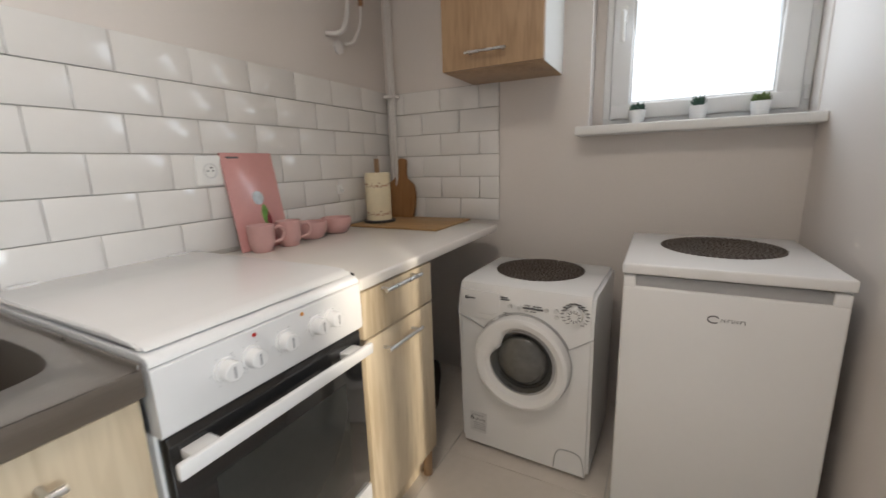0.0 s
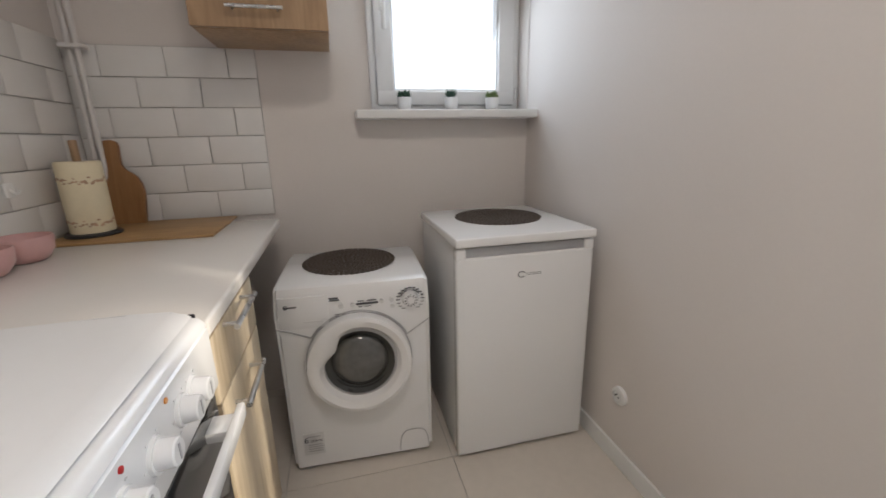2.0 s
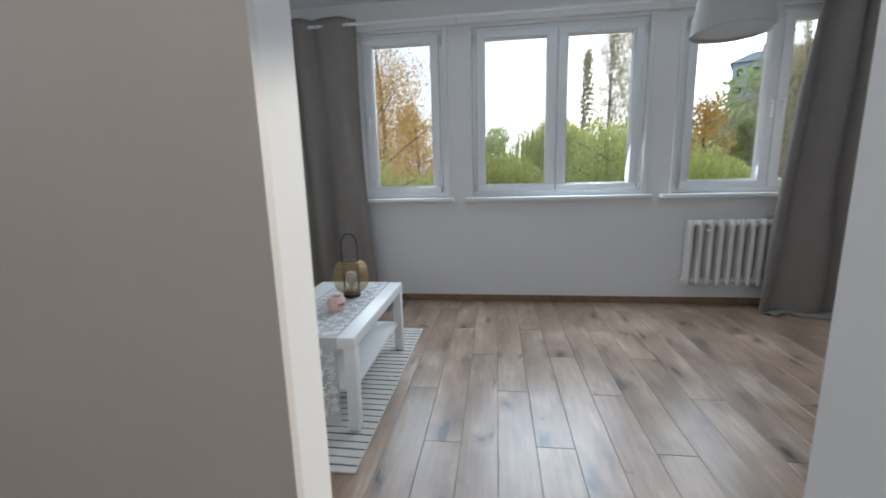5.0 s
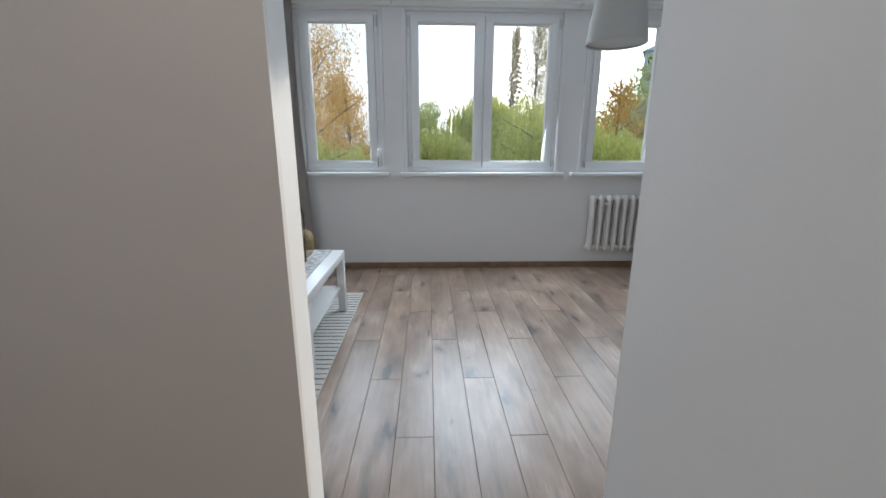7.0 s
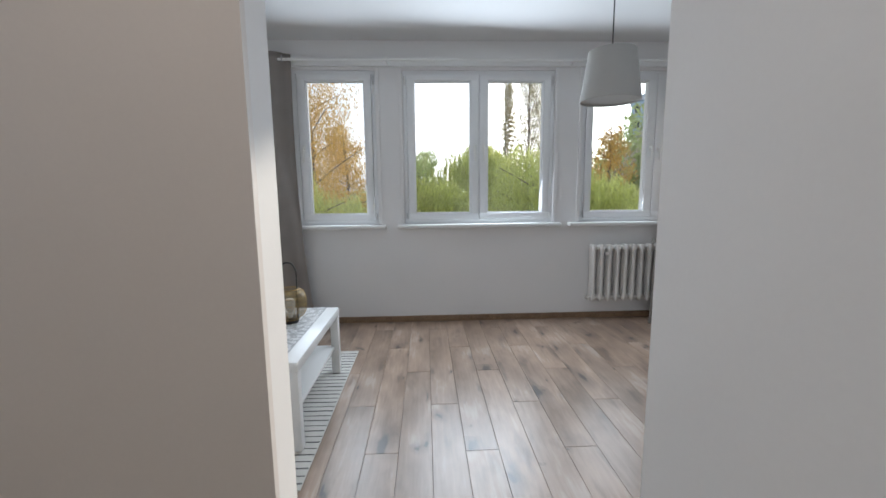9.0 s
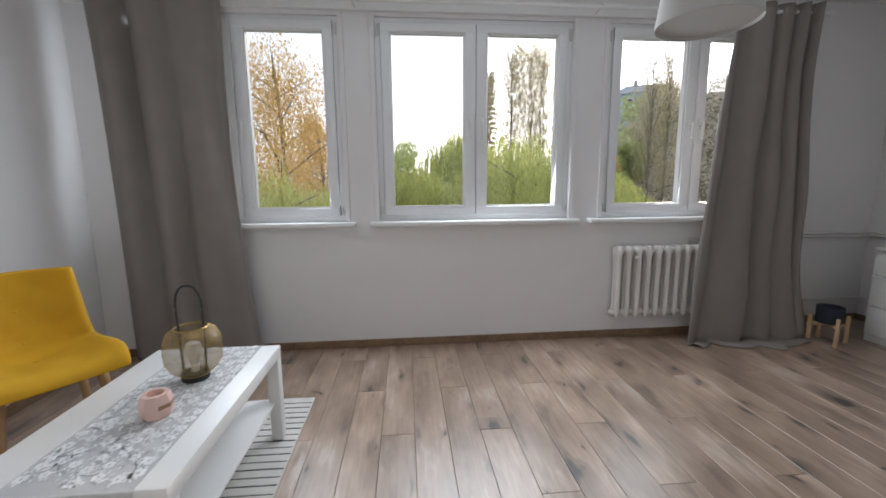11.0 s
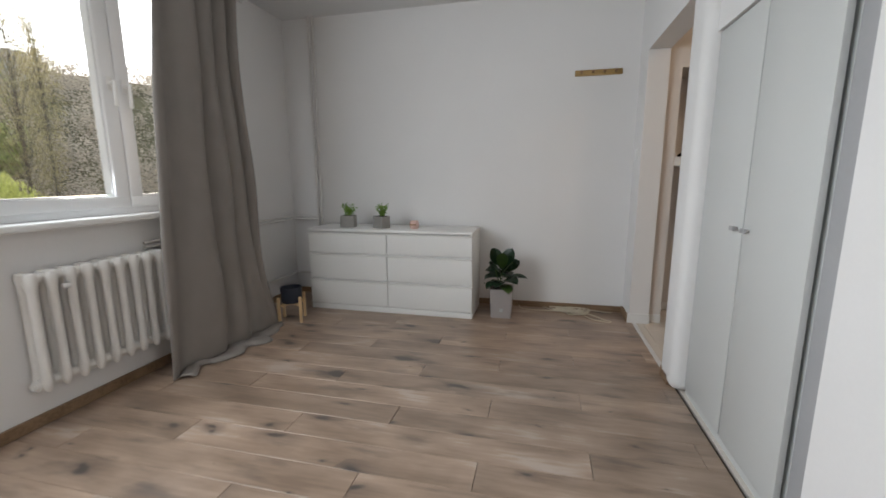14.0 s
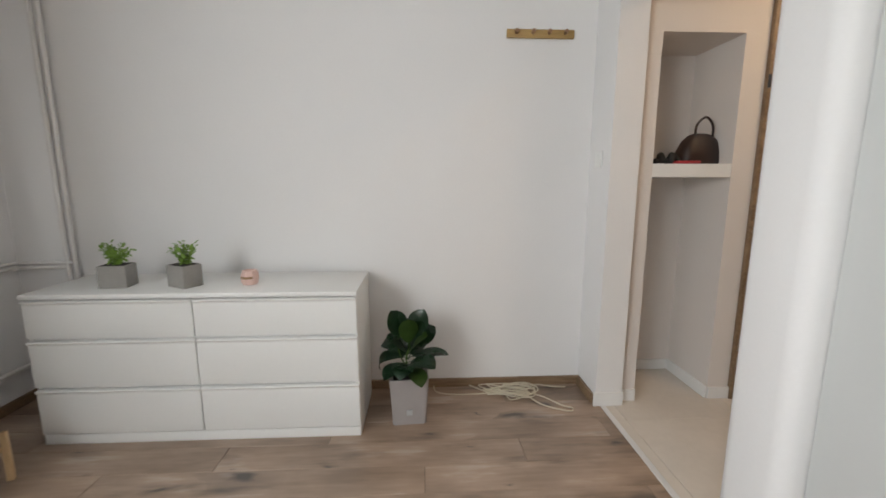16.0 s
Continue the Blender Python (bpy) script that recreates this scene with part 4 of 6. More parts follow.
for z in (0.045, 0.185):
    bm = bmesh.new()
    rng = random.Random(5)
    for i in range(70):
        a = 2 * math.pi * (i + rng.random()) / 70
        zz = z + rng.uniform(-0.009, 0.012)
        c = Vector((0.0636 * math.cos(a), 0.0636 * math.sin(a), zz))
        m = Matrix.Translation(c) @ Matrix.Rotation(a, 4, "Z") @ Matrix.Diagonal((0.0006, rng.uniform(0.003, 0.008), rng.uniform(0.002, 0.005), 1))
        bmesh.ops.create_icosphere(bm, subdivisions=1, radius=1, matrix=m)
    part("printed_band", bm, M_PAPERPRINT, roll)
part("rod", cyl(bmesh.new(), (0, 0, 0.01), (0, 0, 0.315), 0.010, 0.012), M_OAKX, hold)

# wooden paddle board that leans in the corner
bm = bmesh.new()
pts = smooth_points([(-0.072, 0, 0), (-0.078, 0, 0.11), (-0.066, 0, 0.175), (-0.030, 0, 0.215), (-0.022, 0, 0.255), (-0.022, 0, 0.300), (-0.012, 0, 0.318), (0.012, 0, 0.318), (0.022, 0, 0.300), (0.022, 0, 0.255), (0.030, 0, 0.215), (0.066, 0, 0.175), (0.078, 0, 0.11), (0.072, 0, 0)], 5)
f0 = bm.faces.new([bm.verts.new(p) for p in pts])
ext = bmesh.ops.extrude_face_region(bm, geom=[f0])
bmesh.ops.translate(bm, verts=[v for v in ext["geom"] if isinstance(v, bmesh.types.BMVert)], vec=(0, 0.018, 0))
bm.transform(Matrix.Diagonal((1.22, 1, 1.0, 1)))
solo("paddle_board", bm, M_BOARDWOOD, "brown wooden paddle cutting board leaning in the corner", "cutting board", at=pose(-1.272, 1.850, 0.8657, -9, 0, 0))


# wall sockets
def socket(at, r, label, plate=0.050):
    s = thing("wall_socket", label, "socket", at=at)
    bm = bmesh.new()
    if plate:
        bx(bm, -plate, plate, -0.009, 0.0, -plate, plate, 0.005, 3)
    else:
        lathe(bm, [(0, 0.0), (r + 0.012, 0.0), (r + 0.011, 0.012), (r, 0.016), (0, 0.016)], 32)
        bm.transform(Matrix.Rotation(radians(90), 4, "X"))
    part("plate", bm, M_WHITE, s)
    y = -0.010 if plate else -0.0165
    bm = lathe(bmesh.new(), [(r, 0.003), (r - 0.002, 0.004), (r - 0.004, -0.002), (0, -0.004)], 32)
    bm.transform(Matrix.Translation((0, y + 0.002, 0)) @ Matrix.Rotation(radians(90), 4, "X"))
    part("well", bm, M_PALE, s)
    bm = bmesh.new()
    for dx in (-0.009, 0.009):
        cyl(bm, (dx, y + 0.004, 0), (dx, y - 0.001, 0), 0.0028, seg=10)
    cyl(bm, (0, y, 0.010), (0, y - 0.010, 0.010), 0.0022, seg=10)
    part("contacts", bm, M_INK, s)
    return s


socket(pose(XK + 0.0125, 0.856, 1.146, 0, 0, 90), 0.025, "white square wall socket on the kitchen tiles")
socket(pose(XP0, 1.105, 0.262, 0, 0, -90), 0.022, "white round wall socket near the kitchen floor", plate=0)

# hook on the tiles
bm = bmesh.new()
bx(bm, XK + 0.0125, XK + 0.020, 1.475, 1.510, 1.020, 1.062, 0.003)
tube(bm, smooth_points([(XK + 0.018, 1.492, 1.045), (XK + 0.032, 1.492, 1.03), (XK + 0.042, 1.492, 1.04)], 5), 0.004)
solo("wall_hook", bm, M_WHITE, "small white adhesive hook on the tiles", "hook")

# pipes in the corner and the gas stub high on the tiled wall
pp = thing("riser_pipes", "two white painted pipes in the kitchen corner", "pipe")
for x, y in ((-1.330, 1.905), (-1.296, 1.885)):
    part("pipe", cyl(bmesh.new(), (x, y, 0.866), (x, y, CEIL), 0.0085, seg=16), M_PIPE, pp)
bm = bmesh.new()
bx(bm, -1.350, -1.276, 1.872, 1.922, 1.497, 1.512, 0.003)
part("clamp", bm, M_PIPE, pp)
gs = thing("gas_stub", "white bent gas pipe stub with a tap", "pipe")
part("pipe", tube(bmesh.new(), smooth_points([(XK, 1.505, 1.735), (XK + 0.045, 1.52, 1.73), (XK + 0.055, 1.565, 1.765), (XK + 0.05, 1.60, 1.85), (XK + 0.05, 1.61, 1.99), (XK, 1.61, 2.02)], 6), 0.011, 10), M_PIPE, gs)
part("pipe", tube(bmesh.new(), smooth_points([(XK + 0.045, 1.575, 1.70), (XK + 0.05, 1.63, 1.72), (XK + 0.05, 1.685, 1.80), (XK + 0.05, 1.70, 1.90)], 6), 0.007, 10), M_PIPE, gs)
part("nut", cyl(bmesh.new(), (XK + 0.05, 1.70, 1.89), (XK + 0.05, 1.702, 1.93), 0.011, seg=6), M_BOARDWOOD, gs, "brown pipe nut")
bm = lathe(bmesh.new(), [(0, 0), (0.03, 0.0), (0.032, 0.012), (0.02, 0.022), (0, 0.024)], 8)
bm.transform(Matrix.Translation((XK, 1.57, 1.69)) @ Matrix.Rotation(radians(90), 4, "Y"))
part("flange", bm, M_PIPE, gs)


# succulents on the sill
def succulent(at, leaf, spiky, label):
    s = thing("potted_succulent", label, "plant", "small plants on the kitchen sill", at=at)
    part("pot", lathe(bmesh.new(), [(0, 0), (0.026, 0), (0.033, 0.062), (0.031, 0.063), (0.029, 0.052), (0, 0.052)], 28), M_POTWHITE, s)
    bm = bmesh.new()
    rng = random.Random(spiky)
    for i in range(26):
        a, t = i * 2.4, 0.25 + 0.75 * (i / 26)
        ln, tilt = (0.056 if spiky == 2 else 0.048) * (1.15 - 0.4 * t), (0.25 + 1.0 * t) * (0.7 if spiky == 2 else 1.0)
        m = Matrix.Translation((0, 0, 0.052)) @ Matrix.Rotation(a, 4, "Z") @ Matrix.Rotation(tilt, 4, "Y")
        w = 0.0055 if spiky == 2 else 0.0110
        prof = [(0.003, 0), (w, ln * 0.4), (w * 0.8, ln * 0.75), (0.0006, ln)]
        b2 = bmesh.new()
        lathe(b2, prof, 6)
        b2.transform(m @ Matrix.Diagonal((0.5, 1, 1, 1)))
        tmp = bpy.data.meshes.new("leaf")
        b2.to_mesh(tmp)
        b2.free()
        bm.from_mesh(tmp)
        bpy.data.meshes.remove(tmp)
    part("leaves", bm, leaf, s)
    return s


succulent(pose(-0.115, 1.985, 1.283), M_SUCC, 1, "dark green rosette succulent in a white pot")
succulent(pose(0.108, 1.990, 1.283), M_SUCC, 2, "spiky green succulent in a white pot")
succulent(pose(0.312, 1.990, 1.283), M_SUCC2, 3, "olive green bushy succulent in a white pot")


# ---- living room ----
M_CURTAIN = mat("grey_linen_curtain", (0.265, 0.240, 0.222), 0.9, vary=0.08, scale=7, fine=420, bump=0.35, depth=0.001, spec=0.2)
M_YELLOW = mat("mustard_velvet", (0.60, 0.33, 0.015), 0.75, vary=0.10, scale=9, fine=260, bump=0.2, spec=0.25)
M_BEECH = wood_mat("beech_leg_wood", (0.42, 0.25, 0.12), (0.30, 0.16, 0.07), 0.5, along=2, ring=12)
M_PINE = wood_mat("pale_pine_wood", (0.62, 0.44, 0.25), (0.48, 0.32, 0.17), 0.5, along=2, ring=12)
M_RACK = wood_mat("yellow_brown_rack_wood", (0.42, 0.27, 0.10), (0.28, 0.17, 0.06), 0.5, along=0, ring=12)
M_NAVY = mat("dark_blue_grey_ceramic", (0.022, 0.028, 0.045), 0.55, vary=0.2, bump=0.05)
M_CONCRETE = mat("grey_concrete", (0.30, 0.285, 0.265), 0.85, vary=0.12, scale=18, fine=120, bump=0.3)
M_POTGREY = mat("grey_matt_pot", (0.33, 0.30, 0.29), 0.7, vary=0.06, scale=12, bump=0.1)
M_SOIL = mat("dark_soil", (0.025, 0.02, 0.016), 0.95, vary=0.4, scale=60, bump=0.6, depth=0.004)
M_RUBBER = mat("rubber_plant_leaf", (0.018, 0.052, 0.022), 0.28, vary=0.25, scale=9, bump=0.05, coat=0.2)
M_RUBBER2 = mat("young_rubber_leaf", (0.05, 0.10, 0.02), 0.32, vary=0.25, scale=9, bump=0.05)
M_SPRIG = mat("bright_sprig_green", (0.17, 0.30, 0.04), 0.5, vary=0.35, scale=50)
M_CABLE = mat("cream_cable", (0.60, 0.54, 0.42), 0.5, vary=0.05)
M_SHADE = mat("white_fabric_shade", (0.42, 0.41, 0.39), 0.9, vary=0.03, scale=9, fine=300, bump=0.2)
M_RUG = mat("off_white_woven_rug", (0.60, 0.58, 0.54), 0.95, vary=0.12, scale=14, fine=300, bump=0.6, depth=0.003)
M_RUGBLACK = mat("black_rug_yarn", (0.02, 0.02, 0.022), 0.95, vary=0.4, scale=90, bump=0.5)
M_LACE = mat("white_lace", (0.86, 0.86, 0.86), 0.85, vary=0.06, scale=60, bump=0.2)
M_RAD = mat("white_cast_iron_paint", (0.78, 0.76, 0.73), 0.38, vary=0.05, scale=14, fine=60, bump=0.12)
M_AMBERWOOD = mat("brown_wood_inlay", (0.30, 0.17, 0.09), 0.5, vary=0.2, scale=20)
M_PEACH = mat("peach_pink_ceramic", (0.72, 0.50, 0.44), 0.55, vary=0.06, scale=20, bump=0.05)
M_BAG = mat("dark_brown_leather", (0.026, 0.012, 0.009), 0.50, vary=0.35, scale=24, fine=120, bump=0.3)
M_BLACKCLOTH = mat("black_cloth", (0.012, 0.011, 0.011), 0.8, vary=0.3, scale=30, bump=0.3)
M_REDLEATHER = mat("red_leather", (0.35, 0.02, 0.03), 0.45, vary=0.15)


def sheer_mat(name, colour, clear, rough=0.8):
    """A thin net: part of the light goes straight through."""
    m = bpy.data.materials.new(name)
    m.use_nodes = True
    n, link = m.node_tree.nodes, m.node_tree.links.new
    b = n["Principled BSDF"]
    b.inputs["Base Color"].default_value, b.inputs["Roughness"].default_value = (*colour, 1), rough
    tr = n.new("ShaderNodeBsdfTransparent")
    mx = n.new("ShaderNodeMixShader")
    ck = n.new("ShaderNodeTexNoise")
    ck.inputs["Scale"].default_value = 160
    mr = n.new("ShaderNodeMapRange")
    mr.inputs["To Min"].default_value, mr.inputs["To Max"].default_value = max(0, clear - 0.2), min(1, clear + 0.2)
    link(ck.outputs["Fac"], mr.inputs["Value"])
    link(mr.outputs[0], mx.inputs[0])
    link(b.outputs[0], mx.inputs[1])
    link(tr.outputs[0], mx.inputs[2])
    link(mx.outputs[0], n["Material Output"].inputs[0])
    return m


M_NET = sheer_mat("grey_sheer_net", (0.57, 0.57, 0.57), 0.18)
M_BRASSNET = sheer_mat("brass_wire_net", (0.34, 0.24, 0.09), 0.66, 0.4)

# chest of drawers
CX0, CX1, CY0, CY1, CH = 1.785, 3.182, -3.443, -3.845, 0.692
chest = thing("chest_of_drawers", "white lacquered six-drawer chest by the wall", "chest of drawers")
bm = bmesh.new()
bx(bm, CX0, CX0 + 0.018, CY1, CY0 - 0.018, 0, CH - 0.022, 0.002)
bx(bm, CX1 - 0.018, CX1, CY1, CY0 - 0.018, 0, CH - 0.022, 0.002)
bx(bm, CX0 + 0.018, CX1 - 0.018, CY1, CY1 + 0.01, 0.03, CH - 0.022)
bx(bm, CX0 + 0.018, CX1 - 0.018, CY1 + 0.01, CY0 - 0.030, 0.03, CH - 0.03)
part("carcass", bm, M_WHITE, chest)
part("top", box(CX0 - 0.002, CX1 + 0.002, CY1 - 0.002, CY0 + 0.001, CH - 0.021, CH, 0.003), M_WHITE, chest)
part("plinth", box(CX0 + 0.002, CX1 - 0.002, CY0 - 0.030, CY0 - 0.012, 0.0, 0.046, 0.002), M_WHITE, chest)
mid = (CX0 + CX1) / 2
for z0, z1 in ((0.052, 0.248), (0.274, 0.472), (0.498, 0.652)):
    for a, b in ((CX0 + 0.003, mid - 0.003), (mid + 0.003, CX1 - 0.003)):
        bm = bmesh.new()
        prof = [(CY0 - 0.028, z0), (CY0 - 0.008, z0), (CY0 - 0.006, z0 + 0.004), (CY0 - 0.006, z1 - 0.004), (CY0 - 0.001, z1), (CY0 + 0.002, z1 + 0.008), (CY0 - 0.004, z1 + 0.012), (CY0 - 0.028, z1 + 0.012)]
        vs = [[bm.verts.new((x, y, z)) for y, z in prof] for x in (a, b)]
        for i in range(len(prof)):
            j = (i + 1) % len(prof)
            bm.faces.new((vs[0][i], vs[0][j], vs[1][j], vs[1][i]))
        bm.faces.new(vs[0])
        bm.faces.new(vs[1])
        part("drawer", bm, M_WHITE, chest)


# small planters on the chest
def sprig_planter(at, seed, label):
    s = thing("small_planter", label, "plant", "planters on the chest", at=at)
    bm = box(-0.058, 0.058, -0.045, 0.045, 0, 0.100, 0.003)
    part("pot", bm, M_CONCRETE, s)
    part("soil", box(-0.05, 0.05, -0.038, 0.038, 0.098, 0.1015), M_SOIL, s)
    bm = bmesh.new()
    rng = random.Random(seed)
    for i in range(17):
        a, lean = rng.uniform(0, 6.28), rng.uniform(0.1, 0.75)
        ln = rng.uniform(0.06, 0.105)
        base = Vector((rng.uniform(-0.02, 0.02), rng.uniform(-0.015, 0.015), 0.10))
        d = Vector((math.sin(lean) * math.cos(a), math.sin(lean) * math.sin(a), math.cos(lean)))
        tube(bm, [base, base + d * ln * 0.5, base + d * ln], 0.0012, 4)
        for k in range(7):
            c = base + d * ln * (0.25 + 0.75 * k / 6)
            m = Matrix.Translation(c) @ Euler((rng.uniform(-1, 1), rng.uniform(-1, 1), rng.uniform(0, 6.28))).to_matrix().to_4x4() @ Matrix.Diagonal((0.014, 0.007, 0.0015, 1))
            bmesh.ops.create_icosphere(bm, subdivisions=1, radius=1, matrix=m @ Matrix.Translation((0.8, 0, 0)))
    part("foliage", bm, M_SPRIG, s)
    return s


sprig_planter(pose(2.872, -3.585, CH, 0, 0, 6), 11, "green sprig plant in a grey concrete planter")
sprig_planter(pose(2.572, -3.575, CH, 0, 0, -28), 12, "green sprig plant in an angled concrete planter")


def candle_pot(at, r, label):
    c = thing("candle_holder", label, "candle holder", at=at)
    part("body", lathe(bmesh.new(), [(0, 0), (r * 0.8, 0), (r, r * 0.45), (r, r * 1.1), (r * 0.82, r * 1.6), (r * 0.6, r * 1.62), (r * 0.55, r * 1.2), (0, r * 1.15)], 8), M_PEACH, c)
    bm = bmesh.new()
    lathe(bm, [(r * 1.002, r * 0.72), (r * 1.03, r * 0.74), (r * 1.03, r * 0.98), (r * 1.002, r * 1.0)], 8)
    bmesh.ops.delete(bm, geom=[v for v in bm.verts if v.co.y > r * 0.3], context="VERTS")
    part("wood_band", bm, M_AMBERWOOD, c)
    return c


candle_pot(pose(2.295, -3.600, CH, 0, 0, 130), 0.040, "small pink and brown candle holder on the chest")

# rubber plant
plant = thing("rubber_plant", "dark green rubber plant in a square grey pot", "plant", at=pose(1.570, -3.610, 0, 0, 0, 4))
bm = bmesh.new()
prof = [(0.080, 0), (0.093, 0.235), (0.085, 0.235), (0.083, 0.215)]
rings = [[bm.verts.new((sx * r, sy * r, z)) for sx, sy in ((-1, -1), (1, -1), (1, 1), (-1, 1))] for r, z in prof]
for A, B in zip(rings, rings[1:]):
    for i in range(4):
        bm.faces.new((A[i], A[(i + 1) % 4], B[(i + 1) % 4], B[i]))
bm.faces.new(rings[0])
bm.faces.new(rings[-1])
bmesh.ops.bevel(bm, geom=[e for e in bm.edges if abs(e.verts[0].co.z - e.verts[1].co.z) > 0.1], offset=0.008, segments=2, affect="EDGES")
pot = part("pot", bm, M_POTGREY, plant)
part("pot_mark", box(-0.014, 0.014, 0.0825, 0.0865, 0.052, 0.080, 0.0004), M_GREY, pot)
part("soil", box(-0.074, 0.074, -0.074, 0.074, 0.205, 0.2165), M_SOIL, plant)
bm = bmesh.new()
tube(bm, smooth_points([(0, 0, 0.21), (0.01, 0.0, 0.30), (-0.005, 0.01, 0.38), (0.0, 0.0, 0.45)], 5), lambda t: 0.007 * (1 - 0.6 * t), 8)
tube(bm, smooth_points([(0.0, 0, 0.24), (0.04, 0.01, 0.33), (0.05, 0.02, 0.42)], 5), 0.004, 8)
part("stem", bm, M_RUBBER2, plant)


def big_leaf(parent, base, yaw, tilt, length, width, material, droop=0.5, roll=0.0):
    """A thick oval leaf with a folded midrib, which bends down towards its tip."""
    bm = bmesh.new()
    rows, cols = 9, 5
    grid = []
    for i in range(rows + 1):
        t = i / rows
        w = width * 0.5 * (math.sin(math.pi * min(1, t ** 1.15 * 0.97 + 0.03)) ** 0.62) * (1.0 if t < 0.9 else 0.8)
        bend = droop * t * t
        row = []
        for j in range(cols):
            v = (j / (cols - 1) - 0.5) * 2
            row.append(bm.verts.new((length * t * math.cos(bend * 0.8), v * w, -length * t * math.sin(bend * 0.5) + 0.16 * abs(v) * w + 0.02 * w * math.sin(9 * t))))
        grid.append(row)
    for A, B in zip(grid, grid[1:]):
        for j in range(cols - 1):
            bm.faces.new((A[j], A[j + 1], B[j + 1], B[j]))
    ext = bmesh.ops.solidify(bm, geom=bm.faces[:], thickness=0.0015)
    tube(bm, [(-0.03, 0, -0.004), (0, 0, 0), (length * 0.5 * math.cos(droop * 0.2), 0, -length * 0.5 * math.sin(droop * 0.125) - 0.001)], 0.0018, 5)
    bm.transform(Matrix.Translation(base) @ Matrix.Rotation(yaw, 4, "Z") @ Matrix.Rotation(-tilt, 4, "Y") @ Matrix.Rotation(roll, 4, "X"))
    return part("leaf", bm, material, parent)


# the plant's local +y looks into the room
for z, yaw, tilt, ln, w, mt, dr in (
        (0.43, 3.0, 1.20, 0.150, 0.100, 0, 0.15), (0.43, 0.15, 1.18, 0.150, 0.100, 0, 0.15), (0.41, 1.6, 1.28, 0.140, 0.085, 1, 0.1),
        (0.38, 3.3, 0.72, 0.150, 0.090, 0, 0.35), (0.37, 2.2, 0.85, 0.150, 0.095, 1, 0.3), (0.37, 0.8, 0.80, 0.150, 0.095, 0, 0.3),
        (0.36, -0.2, 0.62, 0.160, 0.080, 0, 1.2), (0.33, 3.1, 0.22, 0.190, 0.065, 0, 0.5), (0.33, 0.1, 0.25, 0.175, 0.070, 0, 1.3),
        (0.31, 2.4, 0.35, 0.150, 0.095, 0, 0.8), (0.30, 1.3, 0.30, 0.150, 0.100, 0, 0.8), (0.29, 0.6, 0.05, 0.140, 0.090, 0, 0.7),
        (0.28, 2.0, -0.05, 0.140, 0.085, 1, 0.7), (0.39, 4.7, 0.85, 0.150, 0.095, 0, 0.4), (0.33, 4.2, 0.45, 0.150, 0.090, 0, 0.7), (0.33, 5.4, 0.45, 0.150, 0.090, 0, 0.7)):
    big_leaf(plant, (0.022 * math.cos(yaw), 0.022 * math.sin(yaw), z - 0.015), yaw, tilt, ln, w * 1.12, (M_RUBBER, M_RUBBER2)[mt], dr, -1.15 * math.cos(yaw) * min(1, tilt))

# coiled cable on the floor
rng = random.Random(21)
pts = [(1.44, -3.90, 0.008), (1.42, -3.82, 0.006), (1.30, -3.79, 0.006), (1.14, -3.80, 0.006)]
for k in range(52):
    a = k * 1.25 + rng.uniform(-0.6, 0.6)
    r = rng.uniform(0.03, 0.13) * (1.5 if k % 5 == 0 else 1)
    pts.append((0.99 + 1.25 * r * math.cos(a), -3.80 + 0.62 * r * math.sin(a), 0.006 + 0.001 * (k % 30)))
pts += [(0.86, -3.75, 0.008), (0.78, -3.66, 0.006), (0.73, -3.625, 0.006), (0.76, -3.60, 0.006), (0.88, -3.67, 0.006), (0.93, -3.78, 0.012), (0.86, -3.87, 0.01), (0.76, -3.85, 0.007), (0.69, -3.845, 0.006)]
bm = tube(bmesh.new(), smooth_points(pts, 6), 0.0034, 6)
bm2 = tube(bm, smooth_points([(1.16, -3.81, 0.01), (1.30, -3.93, 0.008), (1.44, -3.90, 0.008)], 6), 0.0034, 6)
solo("cable", bm, M_CABLE, "tangled cream cable coiled on the floor", "cable")

# hook rack on the wall
rk = thing("hook_rack", "narrow wooden rack with four hooks on wall", "coat rack")
part("board", box(0.722, 1.066, YS, YS + 0.016, 1.872, 1.914, 0.004), M_RACK, rk)
for k in range(4):
    x = 0.770 + k * 0.083
    bm = cyl(bmesh.new(), (x, YS + 0.014, 1.896), (x, YS + 0.040, 1.900), 0.008, 0.010, 12)
    part("hook", bm, M_AMBERWOOD, rk)

# heating pipes
hp = thing("heating_pipes", "white painted heating pipes in the corner", "pipe")
for x in (3.285, 3.322):
    part("pipe", cyl(bmesh.new(), (x, YS + 0.03, 0.0), (x, YS + 0.03, CEIL), 0.011, seg=14), M_PIPE, hp)
for z, x0 in ((0.748, 3.285), (0.724, 3.322)):
    part("pipe", tube(bmesh.new(), [(x0, YS + 0.032, z), (XW + 0.100, YS + 0.032, z), (XW + 0.115, YS + 0.045, z), (XW + 0.115, -2.98, z), (XW - 0.025, -2.88, z), (XW - 0.025, -2.2, z)], 0.009, 10), M_PIPE, hp)
part("pipe", tube(bmesh.new(), [(3.285, YS + 0.032, 0.205), (XW + 0.100, YS + 0.032, 0.205), (XW + 0.115, YS + 0.045, 0.205), (XW + 0.115, -2.98, 0.205), (XW - 0.025, -2.88, 0.205), (XW - 0.025, -2.2, 0.205)], 0.011, 10), M_PIPE, hp)

# plant stand with a dark pot
st = thing("plant_stand", "pale wooden four-legged plant stand", "plant stand", at=pose(3.165, -3.135, 0, 0, 0, 22))
